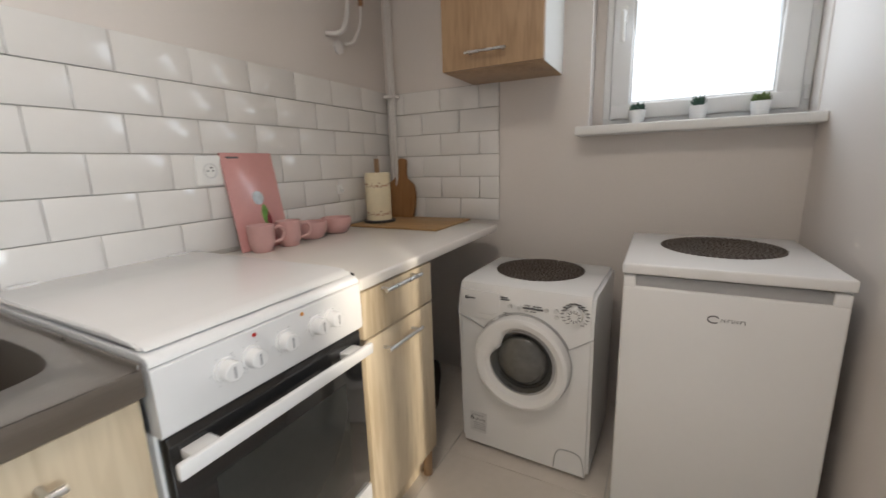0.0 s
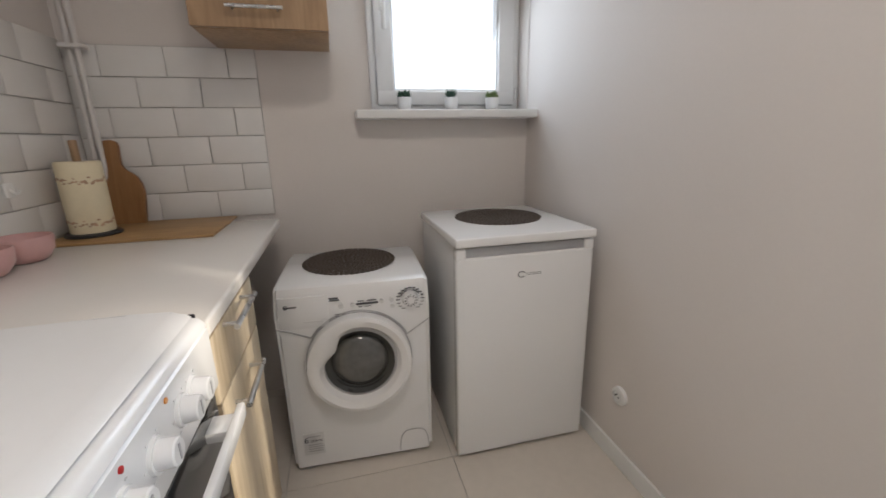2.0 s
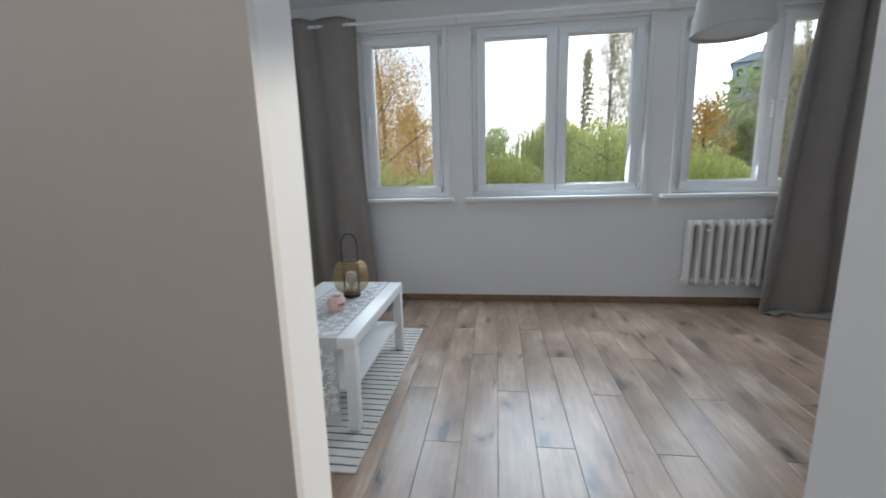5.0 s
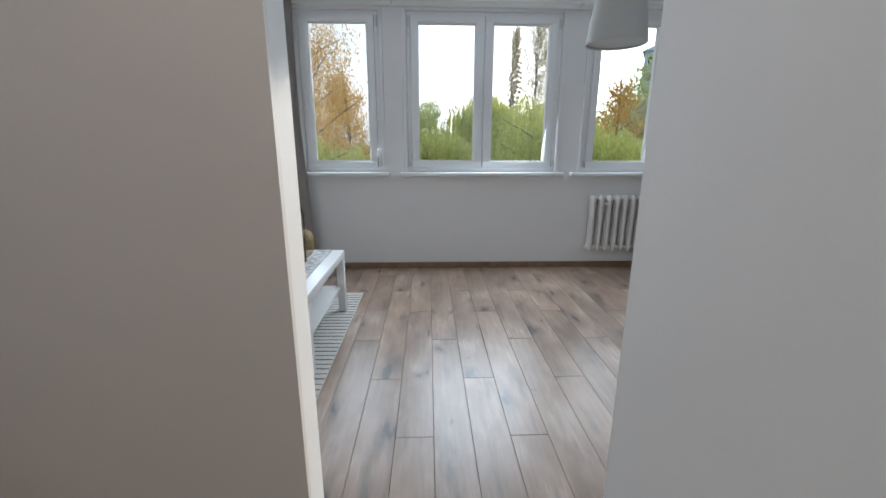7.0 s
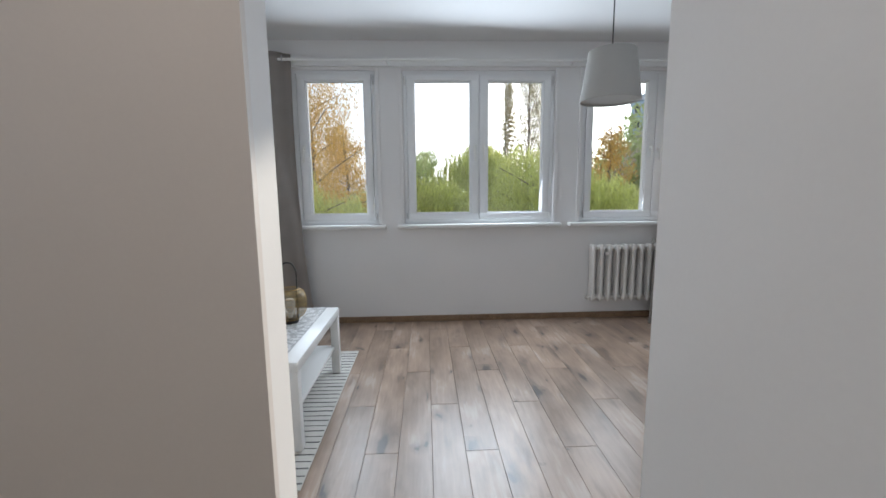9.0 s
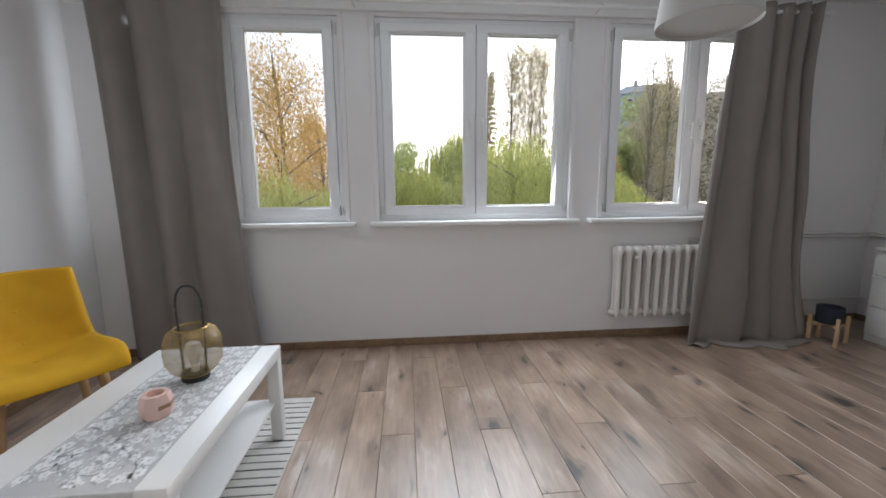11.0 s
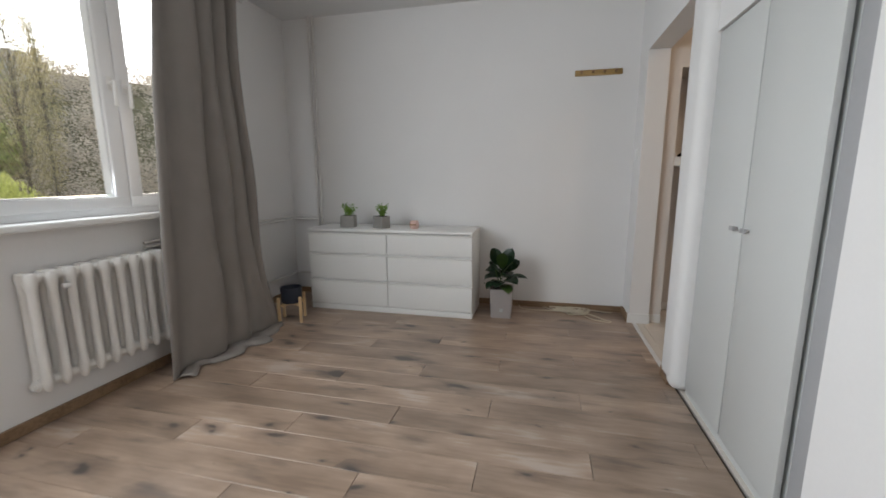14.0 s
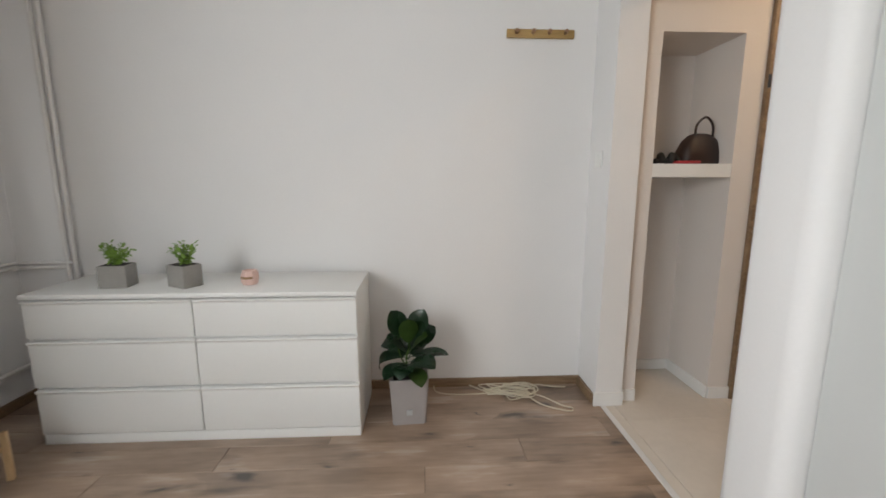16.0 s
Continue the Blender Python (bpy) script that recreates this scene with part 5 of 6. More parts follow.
for k in range(4):
    a = math.pi / 4 + k * math.pi / 2
    x, y = 0.112 * math.cos(a), 0.112 * math.sin(a)
    bm = bx(bmesh.new(), x - 0.011, x + 0.011, y - 0.011, y + 0.011, 0, 0.205, 0.003)
    part("leg", bm, M_PINE, st)
bm = bmesh.new()
for a in (45, 135):
    b2 = box(-0.10, 0.10, -0.009, 0.009, 0.128 + (0.0 if a == 45 else 0.0005), 0.148 + (0 if a == 45 else 0.0005), 0.002)
    b2.transform(Matrix.Rotation(radians(a), 4, "Z"))
    tmp = bpy.data.meshes.new("bar")
    b2.to_mesh(tmp)
    b2.free()
    bm.from_mesh(tmp)
    bpy.data.meshes.remove(tmp)
part("cross_bar", bm, M_PINE, st)
bm = lathe(bmesh.new(), [(0, 0), (0.072, 0), (0.076, 0.006), (0.080, 0.120), (0.076, 0.121), (0.072, 0.03), (0, 0.028)], 40)
solo("empty_pot", bm, M_NAVY, "dark blue-grey ceramic pot on the stand", "pot", at=pose(3.165, -3.135, 0.1488))

# radiator
rad = thing("radiator", "white cast-iron column radiator under the window", "radiator")
for k in range(9):
    y = -1.628 - k * 0.0755
    bm = bmesh.new()
    for x in (3.374, 3.420):
        prof = [(0.0, 0.172), (0.010, 0.177), (0.021, 0.202), (0.0245, 0.227), (0.019, 0.260), (0.019, 0.630), (0.0245, 0.660), (0.026, 0.685), (0.021, 0.706), (0, 0.713)]
        lathe(bm, prof, 12, (x, y, 0))
    bx(bm, 3.371, 3.423, y - 0.019, y + 0.019, 0.667, 0.700, 0.012)
    bx(bm, 3.371, 3.423, y - 0.019, y + 0.019, 0.194, 0.227, 0.012)
    part("column", bm, M_RAD, rad)
for z in (0.21, 0.680):
    part("header_pipe", cyl(bmesh.new(), (3.397, -1.610, z), (3.397, -2.24, z), 0.021, seg=16), M_RAD, rad)
bm = bmesh.new()
cyl(bm, (3.397, -1.580, 0.21), (3.397, -1.62, 0.21), 0.015, seg=8)
cyl(bm, (3.397, -1.598, 0.21), (3.397, -1.612, 0.21), 0.028, seg=8)
part("plug", bm, M_RAD, rad)
part("bleed_valve", box(3.344, 3.358, -1.762, -1.728, 0.618, 0.640, 0.003), M_RAD, rad)
for y in (-1.70, -2.12):
    bm = bx(bmesh.new(), 3.397, XW, y - 0.008, y + 0.008, 0.645, 0.66)
    part("bracket", bm, M_RAD, rad)


# curtains on a white rod
def curtain(name, y_top, y_bot, folds, x, z_top, train, seed, label, lean=0.0):
    """A hanging curtain with deep folds; y_top and y_bot are its edges above and below, train the cloth that lies on the floor."""
    rng = random.Random(seed)
    cols, rows = folds * 14, 46
    ph = [rng.uniform(-0.35, 0.35) for _ in range(folds + 2)]
    bm = bmesh.new()
    grid = []
    for r in range(rows + 1):
        t = r / rows
        z = z_top * (1 - t)
        row = []
        for c in range(cols + 1):
            u = c / cols
            ya, yb = y_top[0] + (y_top[1] - y_top[0]) * u, y_bot[0] + (y_bot[1] - y_bot[0]) * u
            e = u * t ** 0.5 + (1 - u) * t ** 3          # the far edge falls straight and flares at the hem
            uw = u + 0.055 * math.sin(6.28 * u + seed) + 0.05 * noise.noise(Vector((u * 2.5, t * 1.1, seed)))
            f = uw * folds
            k = int(max(0, min(f, folds - 0.001)))
            w = math.sin(2 * math.pi * (f + ph[k] * 0.25 * math.sin(math.pi * (f - k))))
            swell = 0.55 + 0.45 * math.sin(4.1 * u + seed * 1.7 + 1.2 * t)
            amp = (0.030 + 0.034 * swell) * (1 - 0.35 * t) + 0.012 * math.cos(9 * u + 2 * t)
            soft = noise.noise(Vector((u * 5 + seed, t * 3, 0.0))) * 0.040 * (0.3 + t)
            xx = x + amp * w - lean * e + soft
            yy = ya + (yb - ya) * e + 0.012 * math.cos(2 * math.pi * f) + soft * 0.6
            row.append(bm.verts.new((xx, yy, z + (0.012 if train == 0 else 0.004))))
        grid.append(row)
    if train:
        for r in range(1, 9):
            t = r / 8
            row = []
            for c in range(cols + 1):
                u = c / cols
                b = grid[rows][c].co
                reach = train * (0.45 + 0.55 * math.sin(math.pi * min(1, u * 1.25)) + 0.3 * noise.noise(Vector((u * 4, seed, 2))))
                zz = 0.004 + 0.030 * max(0, math.sin(math.pi * t)) * (0.5 + 0.8 * abs(noise.noise(Vector((u * 7, t * 2, seed)))))
                row.append(bm.verts.new((b.x - reach * t, b.y + 0.10 * t * (0.5 - u) * 1.2 + 0.02 * math.sin(12 * u), zz)))
            grid.append(row)
    for A, B in zip(grid, grid[1:]):
        for c in range(cols):
            bm.faces.new((A[c], A[c + 1], B[c + 1], B[c]))
    cu = thing(name, label, "curtain", "pair of curtains")
    cloth = part("cloth", bm, M_CURTAIN, cu)
    sol = cloth.modifiers.new("thickness", "SOLIDIFY")
    sol.thickness = 0.003
    for k in range(folds * 2):
        u = (k + 0.5) / (folds * 2)
        y = y_top[0] + (y_top[1] - y_top[0]) * u
        bm = bmesh.new()
        tube(bm, [(x + 0.024 * math.cos(a), y + 0.004 * math.cos(a), z_top - 0.04 + 0.024 * math.sin(a)) for a in np.linspace(0, 6.283, 20)], 0.004, 6)
        part("grommet", bm, M_GREY, cu)
    return cu


ROD_X, ROD_Z = 3.310, 2.290
curtain("curtain", (1.0, 1.77), (0.89, 1.72), 3, ROD_X, ROD_Z + 0.045, 0.0, 2, "grey linen curtain hanging to the floor")
curtain("curtain", (-2.88, -2.34), (-3.06, -2.09), 4, ROD_X, ROD_Z + 0.045, 0.16, 5, "grey linen curtain with its hem on the floor", lean=0.06)
rod = thing("curtain_rod", "long white curtain rod above the windows", "curtain rod")
part("rod", cyl(bmesh.new(), (ROD_X, -3.00, ROD_Z), (ROD_X, 1.82, ROD_Z), 0.0125, seg=18), M_WHITE, rod)
for y in (-3.00, 1.82):
    part("finial", cyl(bmesh.new(), (ROD_X, y - 0.014, ROD_Z), (ROD_X, y + 0.014, ROD_Z), 0.018, seg=18), M_WHITE, rod)
for y in (-1.385, 0.21):
    bm = bmesh.new()
    cyl(bm, (ROD_X, y, ROD_Z), (XW, y, ROD_Z), 0.008, seg=12)
    cyl(bm, (ROD_X, y - 0.008, ROD_Z), (ROD_X, y + 0.008, ROD_Z), 0.019, seg=16)
    part("bracket", bm, M_WHITE, rod)

# pendant lamp
LX, LY, LZ = 1.890, -1.055, 1.655
lamp = thing("pendant_lamp", "white fabric cone-shaped pendant lamp", "lamp", at=pose(LX, LY, LZ))
part("shade", lathe(bmesh.new(), [(0.148, 0), (0.150, 0.002), (0.116, 0.245), (0.114, 0.247), (0.112, 0.245), (0.145, 0.004), (0.148, 0)], 56), M_SHADE, lamp)
part("diffuser", lathe(bmesh.new(), [(0.144, 0.010), (0.0, 0.010), (0, 0.014), (0.143, 0.014)], 56), M_SHADE, lamp)
part("top_disc", lathe(bmesh.new(), [(0.112, 0.237), (0.0, 0.237), (0, 0.240), (0.112, 0.240)], 56), M_SHADE, lamp)
part("cord", cyl(bmesh.new(), (0, 0, 0.235), (0, 0, CEIL - LZ), 0.0035, seg=8), M_BLACK, lamp)
part("canopy", lathe(bmesh.new(), [(0.012, CEIL - LZ - 0.05), (0.045, CEIL - LZ - 0.03), (0.05, CEIL - LZ)], 28), M_WHITE, lamp)

# coffee table
TX0, TX1, TY0, TY1, TH = 1.511, 2.408, 0.496, 1.022, 0.446
tab = thing("coffee_table", "white coffee table with a lower shelf", "table")
part("tabletop", box(TX0, TX1, TY0, TY1, TH - 0.050, TH, 0.003), M_WHITE, tab)
for x in (TX0 + 0.026, TX1 - 0.026):
    for y in (TY0 + 0.026, TY1 - 0.026):
        part("leg", box(x - 0.025, x + 0.025, y - 0.025, y + 0.025, 0.009, TH - 0.0502, 0.003), M_WHITE, tab)
part("shelf", box(TX0 + 0.03, TX1 - 0.03, TY0 + 0.028, TY1 - 0.028, 0.178, 0.194, 0.002), M_WHITE, tab)

# lace runner: a sheer net with white flowers, hanging over the table's end
run = thing("table_runner", "white floral lace runner over a coffee table", "table runner")
RY0, RY1 = 0.572, 0.895
bm = bmesh.new()
line = [(TX1 - 0.004, TH + 0.0012), (TX0 + 0.01, TH + 0.0012), (TX0 - 0.002, TH - 0.001), (TX0 - 0.006, TH - 0.012), (TX0 - 0.008, 0.21), (TX0 - 0.010, 0.055)]
dense = []
for (xa, za), (xb, zb) in zip(line, line[1:]):
    steps = max(1, int(math.hypot(xb - xa, zb - za) / 0.04))
    dense += [(xa + (xb - xa) * i / steps, za + (zb - za) * i / steps) for i in range(steps)]
dense.append(line[-1])
rows_ = [[bm.verts.new((x - (0.006 * math.sin(9 * u) if z < 0.4 else 0), RY0 + (RY1 - RY0) * u, z)) for u in np.linspace(0, 1, 9)] for x, z in dense]
for A, B in zip(rows_, rows_[1:]):
    for j in range(8):
        bm.faces.new((A[j], A[j + 1], B[j + 1], B[j]))
part("net", bm, M_NET, run, "grey sheer net")
rng = random.Random(8)
bm = bmesh.new()
total = (TX1 - TX0) + (TH - 0.055)


def on_runner(s, y, lift):
    if s < TX1 - TX0:
        return Vector((TX1 - s, y, TH + 0.0012 + lift))
    return Vector((TX0 - 0.019 - lift, y, TH - (s - (TX1 - TX0))))


def flat_blob(s0, y0, outline):
    vs = [bm.verts.new(on_runner(s0 + ds, y0 + dy, 0.0012)) for ds, dy in outline]
    bm.faces.new(vs)


def flower(s0, y0, r):
    a0 = rng.uniform(0, 6)
    for k in range(5):
        a = a0 + k * 2 * math.pi / 5
        cs, cy_ = 0.55 * r * math.cos(a), 0.55 * r * math.sin(a)
        flat_blob(s0 + cs, y0 + cy_, [(0.40 * r * math.cos(b), 0.40 * r * math.sin(b)) for b in np.linspace(0, 5.6, 8)])


cells = [(i, j) for i in range(int(total / 0.048)) for j in range(7)]
for i, j in cells:
    s0, y0 = 0.02 + (i + 0.5 * (j % 2)) * 0.048 + rng.uniform(-0.008, 0.008), RY0 + 0.022 + j * 0.0455 + rng.uniform(-0.008, 0.008)
    if s0 > total - 0.02 or abs(s0 - (TX1 - TX0)) < 0.03:
        continue
    if (i * 3 + j * 5) % 6 != 5:
        flower(s0, y0, rng.uniform(0.016, 0.022))
    for _ in range(9):
        a, q = rng.uniform(0, 6.28), rng.uniform(0.016, 0.030)
        c, s_ = math.cos(a), math.sin(a)
        pts_ = [(-0.5, 0), (-0.2, 0.22), (0.2, 0.22), (0.5, 0), (0.2, -0.22), (-0.2, -0.22)]
        ds, dy = q * math.cos(a + 0.7), q * math.sin(a + 0.7)
        if RY0 + 0.01 < y0 + dy < RY1 - 0.01 and abs(s0 + ds - (TX1 - TX0)) > 0.018 and s0 + ds > 0.012:
            flat_blob(s0 + ds, y0 + dy, [(0.014 * (x * c - y * s_), 0.014 * (x * s_ + y * c)) for x, y in pts_])
ob = part("embroidery", bm, M_LACE, run, "white embroidered flowers and leaves")
ob["kind"] = "stuff"

# lantern with a brass net and a bulb
lan = thing("lantern", "brass wire lantern with black handle and bulb", "lantern", at=pose(2.100, 0.712, TH + 0.003))
part("base", lathe(bmesh.new(), [(0, 0), (0.046, 0), (0.048, 0.004), (0.048, 0.026), (0.044, 0.030), (0, 0.030)], 36), M_BLACK, lan)
prof = [(0.050, 0.022), (0.078, 0.045), (0.094, 0.075), (0.097, 0.115), (0.094, 0.155), (0.080, 0.185), (0.056, 0.200)]
part("net_globe", lathe(bmesh.new(), prof, 48), M_BRASSNET, lan)
bm = bmesh.new()
for k in range(44):
    a = 2 * math.pi * k / 44
    tube(bm, [(r * 1.002 * math.cos(a), r * 1.002 * math.sin(a), z) for r, z in prof], 0.0004, 4)
for r, z in prof:
    tube(bm, [(r * math.cos(a), r * math.sin(a), z) for a in np.linspace(0, 6.283, 40)], 0.0005 if 0.03 < z < 0.19 else 0.0022, 4)
part("wire", bm, mat("brass_wire", (0.42, 0.29, 0.10), 0.35, 0.9, vary=0.1, bump=0), lan)
bm = bmesh.new()
tube(bm, smooth_points([(-0.046, 0, 0.028), (-0.050, 0, 0.20), (-0.050, 0, 0.30), (-0.030, 0, 0.345), (0.0, 0, 0.355), (0.030, 0, 0.345), (0.050, 0, 0.30), (0.050, 0, 0.20), (0.046, 0, 0.028)], 6), 0.0045, 8)
bm.transform(Matrix.Rotation(radians(80), 4, "Z"))
part("handle", bm, M_BLACK, lan)
part("bulb", lathe(bmesh.new(), [(0.013, 0.055), (0.016, 0.070), (0.030, 0.095), (0.032, 0.115), (0.024, 0.138), (0, 0.148)], 24), sheer_mat("clear_bulb_glass", (0.75, 0.74, 0.70), 0.45, 0.1), lan)
part("bulb_holder", cyl(bmesh.new(), (0, 0, 0.03), (0, 0, 0.062), 0.014, seg=18), M_PALE, lan)
candle_pot(pose(1.845, 0.705, TH + 0.0025, 0, 0, 35), 0.047, "faceted pink candle holder on the lace runner")

# striped rug
rug = thing("rug", "flat white cotton rug with thin black stripes", "rug")
GX0, GX1, GY0, GY1 = 1.268, 2.738, 0.434, 1.33
part("weave", box(GX0, GX1, GY0, GY1, 0.0, 0.007, 0.002), M_RUG, rug)
k = 0
x = GX0 + 0.035
bm = bmesh.new()
while x < GX1 - 0.02:
    tube(bm, [(x + 0.0015 * math.sin(13 * y), y, 0.0068) for y in np.linspace(GY0 + 0.004, GY1 - 0.004, 24)], 0.0024, 5)
    if k % 2 == 0:
        tube(bm, [(x + 0.006, y, 0.0066) for y in np.linspace(GY0 + 0.004, GY1 - 0.004, 12)], 0.0012, 4)
    x += 0.0475
    k += 1
part("stripes", bm, M_RUGBLACK, rug, "black woven stripes")

# yellow shell chair: local -y is the front
chair = thing("shell_chair", "mustard yellow upholstered chair with wooden legs", "chair", at=pose(2.318, 1.438, 0, 0, 0, -37))
bm = bmesh.new()
side = []
prof = [(-0.235, 0.405), (-0.225, 0.430), (-0.15, 0.442), (0.0, 0.428), (0.10, 0.428), (0.165, 0.455), (0.205, 0.520), (0.235, 0.62), (0.262, 0.73), (0.275, 0.800)]
line = smooth_points([(0, y, z) for y, z in prof], 4)
cols = 13
grid = []
for i, p in enumerate(line):
    t = i / (len(line) - 1)
    w = 0.235 if t < 0.5 else 0.235 - 0.035 * ((t - 0.5) / 0.5)
    row = []
    for j in range(cols):
        v = (j / (cols - 1) - 0.5) * 2
        lift = 0.055 * abs(v) ** 2.2 * (1.0 if 0.15 < t else t / 0.15)
        fwd = 0.085 * abs(v) ** 2.2 * max(0, min(1, (t - 0.35) / 0.3))
        row.append(bm.verts.new((v * w, p.y - fwd, p.z + lift * (1 - max(0, min(1, (t - 0.45) / 0.25))))))
    grid.append(row)
tufts = [(0.70, -0.42), (0.70, 0.42), (0.80, 0.0), (0.88, -0.42), (0.88, 0.42), (0.62, 0.0), (0.25, -0.4), (0.25, 0.4), (0.38, 0.0)]
for i, row in enumerate(grid):
    t = i / (len(grid) - 1)
    for j, v in enumerate(row):
        u = (j / (cols - 1) - 0.5) * 2
        dip = sum(math.exp(-(((t - a) / 0.045) ** 2 + ((u - b) / 0.16) ** 2)) for a, b in tufts)
        if t > 0.5:
            v.co.y += 0.016 * dip
        else:
            v.co.z -= 0.012 * dip
for A, B in zip(grid, grid[1:]):
    for j in range(cols - 1):
        bm.faces.new((A[j], A[j + 1], B[j + 1], B[j]))
shell = part("shell", bm, M_YELLOW, chair, "mustard yellow tufted fabric shell")
sol = shell.modifiers.new("padding", "SOLIDIFY")
sol.thickness, sol.offset = 0.045, 0.0
sub = shell.modifiers.new("round", "SUBSURF")
sub.levels = sub.render_levels = 1
for a, b in tufts:
    i = int(a * (len(line) - 1))
    p = line[i]
    j = int(round((b / 2 + 0.5) * (cols - 1)))
    v = (j / (cols - 1) - 0.5) * 2
    nrm = Vector((0, -0.9, 0.2)) if a > 0.5 else Vector((0, 0, 1))
    c = Vector((v * 0.225, p.y - 0.085 * abs(v) ** 2.2 * max(0, min(1, (a - 0.35) / 0.3)) + (0.016 if a > 0.5 else 0), p.z - (0.012 if a < 0.5 else 0))) + nrm * 0.024
    bm = bmesh.new()
    bmesh.ops.create_uvsphere(bm, u_segments=12, v_segments=8, radius=0.010, matrix=Matrix.Translation(c))
    part("button", bm, M_YELLOW, shell)
for sx in (-1, 1):
    for sy, top in ((-1, (-0.14, 0.41)), (1, (0.12, 0.41))):
        bm = cyl(bmesh.new(), (sx * 0.15, top[0], top[1]), (sx * 0.20, top[0] + sy * 0.085, 0.0), 0.021, 0.012, 16)
        part("leg", bm, M_BEECH, chair)
bm = bmesh.new()
for sx in (-1, 1):
    cyl(bm, (sx * 0.16, -0.155, 0.375), (sx * 0.16, 0.14, 0.375), 0.011, seg=10)
cyl(bm, (-0.16, -0.14, 0.385), (0.16, -0.14, 0.385), 0.011, seg=10)
cyl(bm, (-0.16, 0.125, 0.385), (0.16, 0.125, 0.385), 0.011, seg=10)
part("under_frame", bm, M_BEECH, chair)

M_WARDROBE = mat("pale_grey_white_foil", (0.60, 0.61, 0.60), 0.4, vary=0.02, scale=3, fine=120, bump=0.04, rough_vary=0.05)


# built-in wardrobe beside the rounded wall end
wr = thing("wardrobe", "white two-door built-in wardrobe with small knobs", "wardrobe")
WX, WY0, WY1 = 0.535, -2.590, -1.765
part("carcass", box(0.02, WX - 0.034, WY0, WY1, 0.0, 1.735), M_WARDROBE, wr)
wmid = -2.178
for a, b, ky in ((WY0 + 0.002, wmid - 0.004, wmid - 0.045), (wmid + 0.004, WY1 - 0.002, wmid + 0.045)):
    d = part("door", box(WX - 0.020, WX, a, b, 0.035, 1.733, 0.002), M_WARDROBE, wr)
    bm = bmesh.new()
    cyl(bm, (WX - 0.001, ky, 0.900), (WX + 0.014, ky, 0.900), 0.006, seg=12)
    bx(bm, WX + 0.013, WX + 0.024, ky - 0.017, ky + 0.017, 0.891, 0.909, 0.003)
    part("knob", bm, M_GREY, d, "grey metal knob")
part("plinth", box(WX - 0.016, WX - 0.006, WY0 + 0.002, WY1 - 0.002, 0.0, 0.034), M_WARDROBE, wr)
# grey stands in for the shade in the recess beside the doors
part("recess_shade_panel", box(0.40, 0.500, WY1, -1.554, 0.0, 1.735), M_GREY, wr, "filler panel coloured grey for the shade of its recess")
structure("wall_wardrobe_top", box(0.02, 0.548, WY0 - 0.001, -1.552, 1.738, CEIL), M_WALL, "painted wall above the wardrobe", "wall")
structure("wall_wardrobe_back", box(-0.02, 0.015, -2.80, YB - 0.12, 0, CEIL), M_WALL, "plain wall behind the wardrobe", "wall")
bm = bmesh.new()
bx(bm, 0.455, 0.600, -2.800, WY0 - 0.002, 0.0, CEIL, 0.045, 5)
structure("wall_pillar", bm, M_WALL, "rounded white wall end beside the wardrobe", "wall", True)

# things in the hall niche
bag = thing("handbag", "dark brown leather handbag on the niche shelf", "bag", at=pose(0.045, -3.84, 1.247, 0, 0, 12))
bm = bmesh.new()
rings = []
for z, w, d in ((0.0, 0.120, 0.060), (0.012, 0.128, 0.066), (0.07, 0.122, 0.060), (0.12, 0.098, 0.045), (0.148, 0.070, 0.026), (0.158, 0.045, 0.010)):
    rings.append([bm.verts.new((w * math.copysign(abs(math.cos(a)) ** 0.6, math.cos(a)), d * math.copysign(abs(math.sin(a)) ** 0.6, math.sin(a)), z)) for a in np.linspace(0, 2 * math.pi, 28, endpoint=False)])
for A, B in zip(rings, rings[1:]):
    for i in range(28):
        bm.faces.new((A[i], A[(i + 1) % 28], B[(i + 1) % 28], B[i]))
bm.faces.new(rings[0])
bm.faces.new(rings[-1])
part("body", bm, M_BAG, bag)
part("strap", tube(bmesh.new(), smooth_points([(-0.055, 0.02, 0.135), (-0.05, 0.022, 0.20), (0, 0.024, 0.238), (0.05, 0.022, 0.20), (0.055, 0.02, 0.135)], 6), 0.006, 8), M_BAG, bag)
bm = tube(bmesh.new(), [(x, 0.0, 0.159 - 0.6 * x * x) for x in np.linspace(-0.045, 0.045, 10)], 0.003, 6)
part("zip", bm, M_CHROME, bag)
bm = bmesh.new()
rng = random.Random(4)
for k in range(7):
    m = Matrix.Translation((0.285 - 0.018 * k, -3.80 + rng.uniform(-0.03, 0.03), 1.262 + rng.uniform(0, 0.02))) @ Euler((rng.random(), rng.random(), rng.random() * 6)).to_matrix().to_4x4() @ Matrix.Diagonal((0.04, 0.022, 0.015, 1))
    bmesh.ops.create_icosphere(bm, subdivisions=2, radius=1, matrix=m)
solo("folded_scarf", bm, M_BLACKCLOTH, "crumpled black scarf on the niche shelf", "scarf")
solo("wallet", box(0.12, 0.235, -3.775, -3.705, 1.2475, 1.262, 0.004), M_REDLEATHER, "flat red leather wallet on the shelf", "wallet")
dc = thing("door_1", "brown wooden door in the hall", "door")
dc["kind"] = "structure"
part("casing", box(NX0 - 0.175, NX0 - 0.115, NY - 0.01, NY + 0.022, 0, 2.05, 0.003), M_SKIRT, dc)
part("hinge", cyl(bmesh.new(), (NX0 - 0.118, NY + 0.028, 1.60), (NX0 - 0.118, NY + 0.028, 1.66), 0.007, seg=10), M_BLACK, dc)

# light switch beside the doorway, threshold strip
sw = thing("light_switch", "white light switch beside the doorway", "switch", at=pose(0.60, -3.78, 1.27, 0, 0, 90))
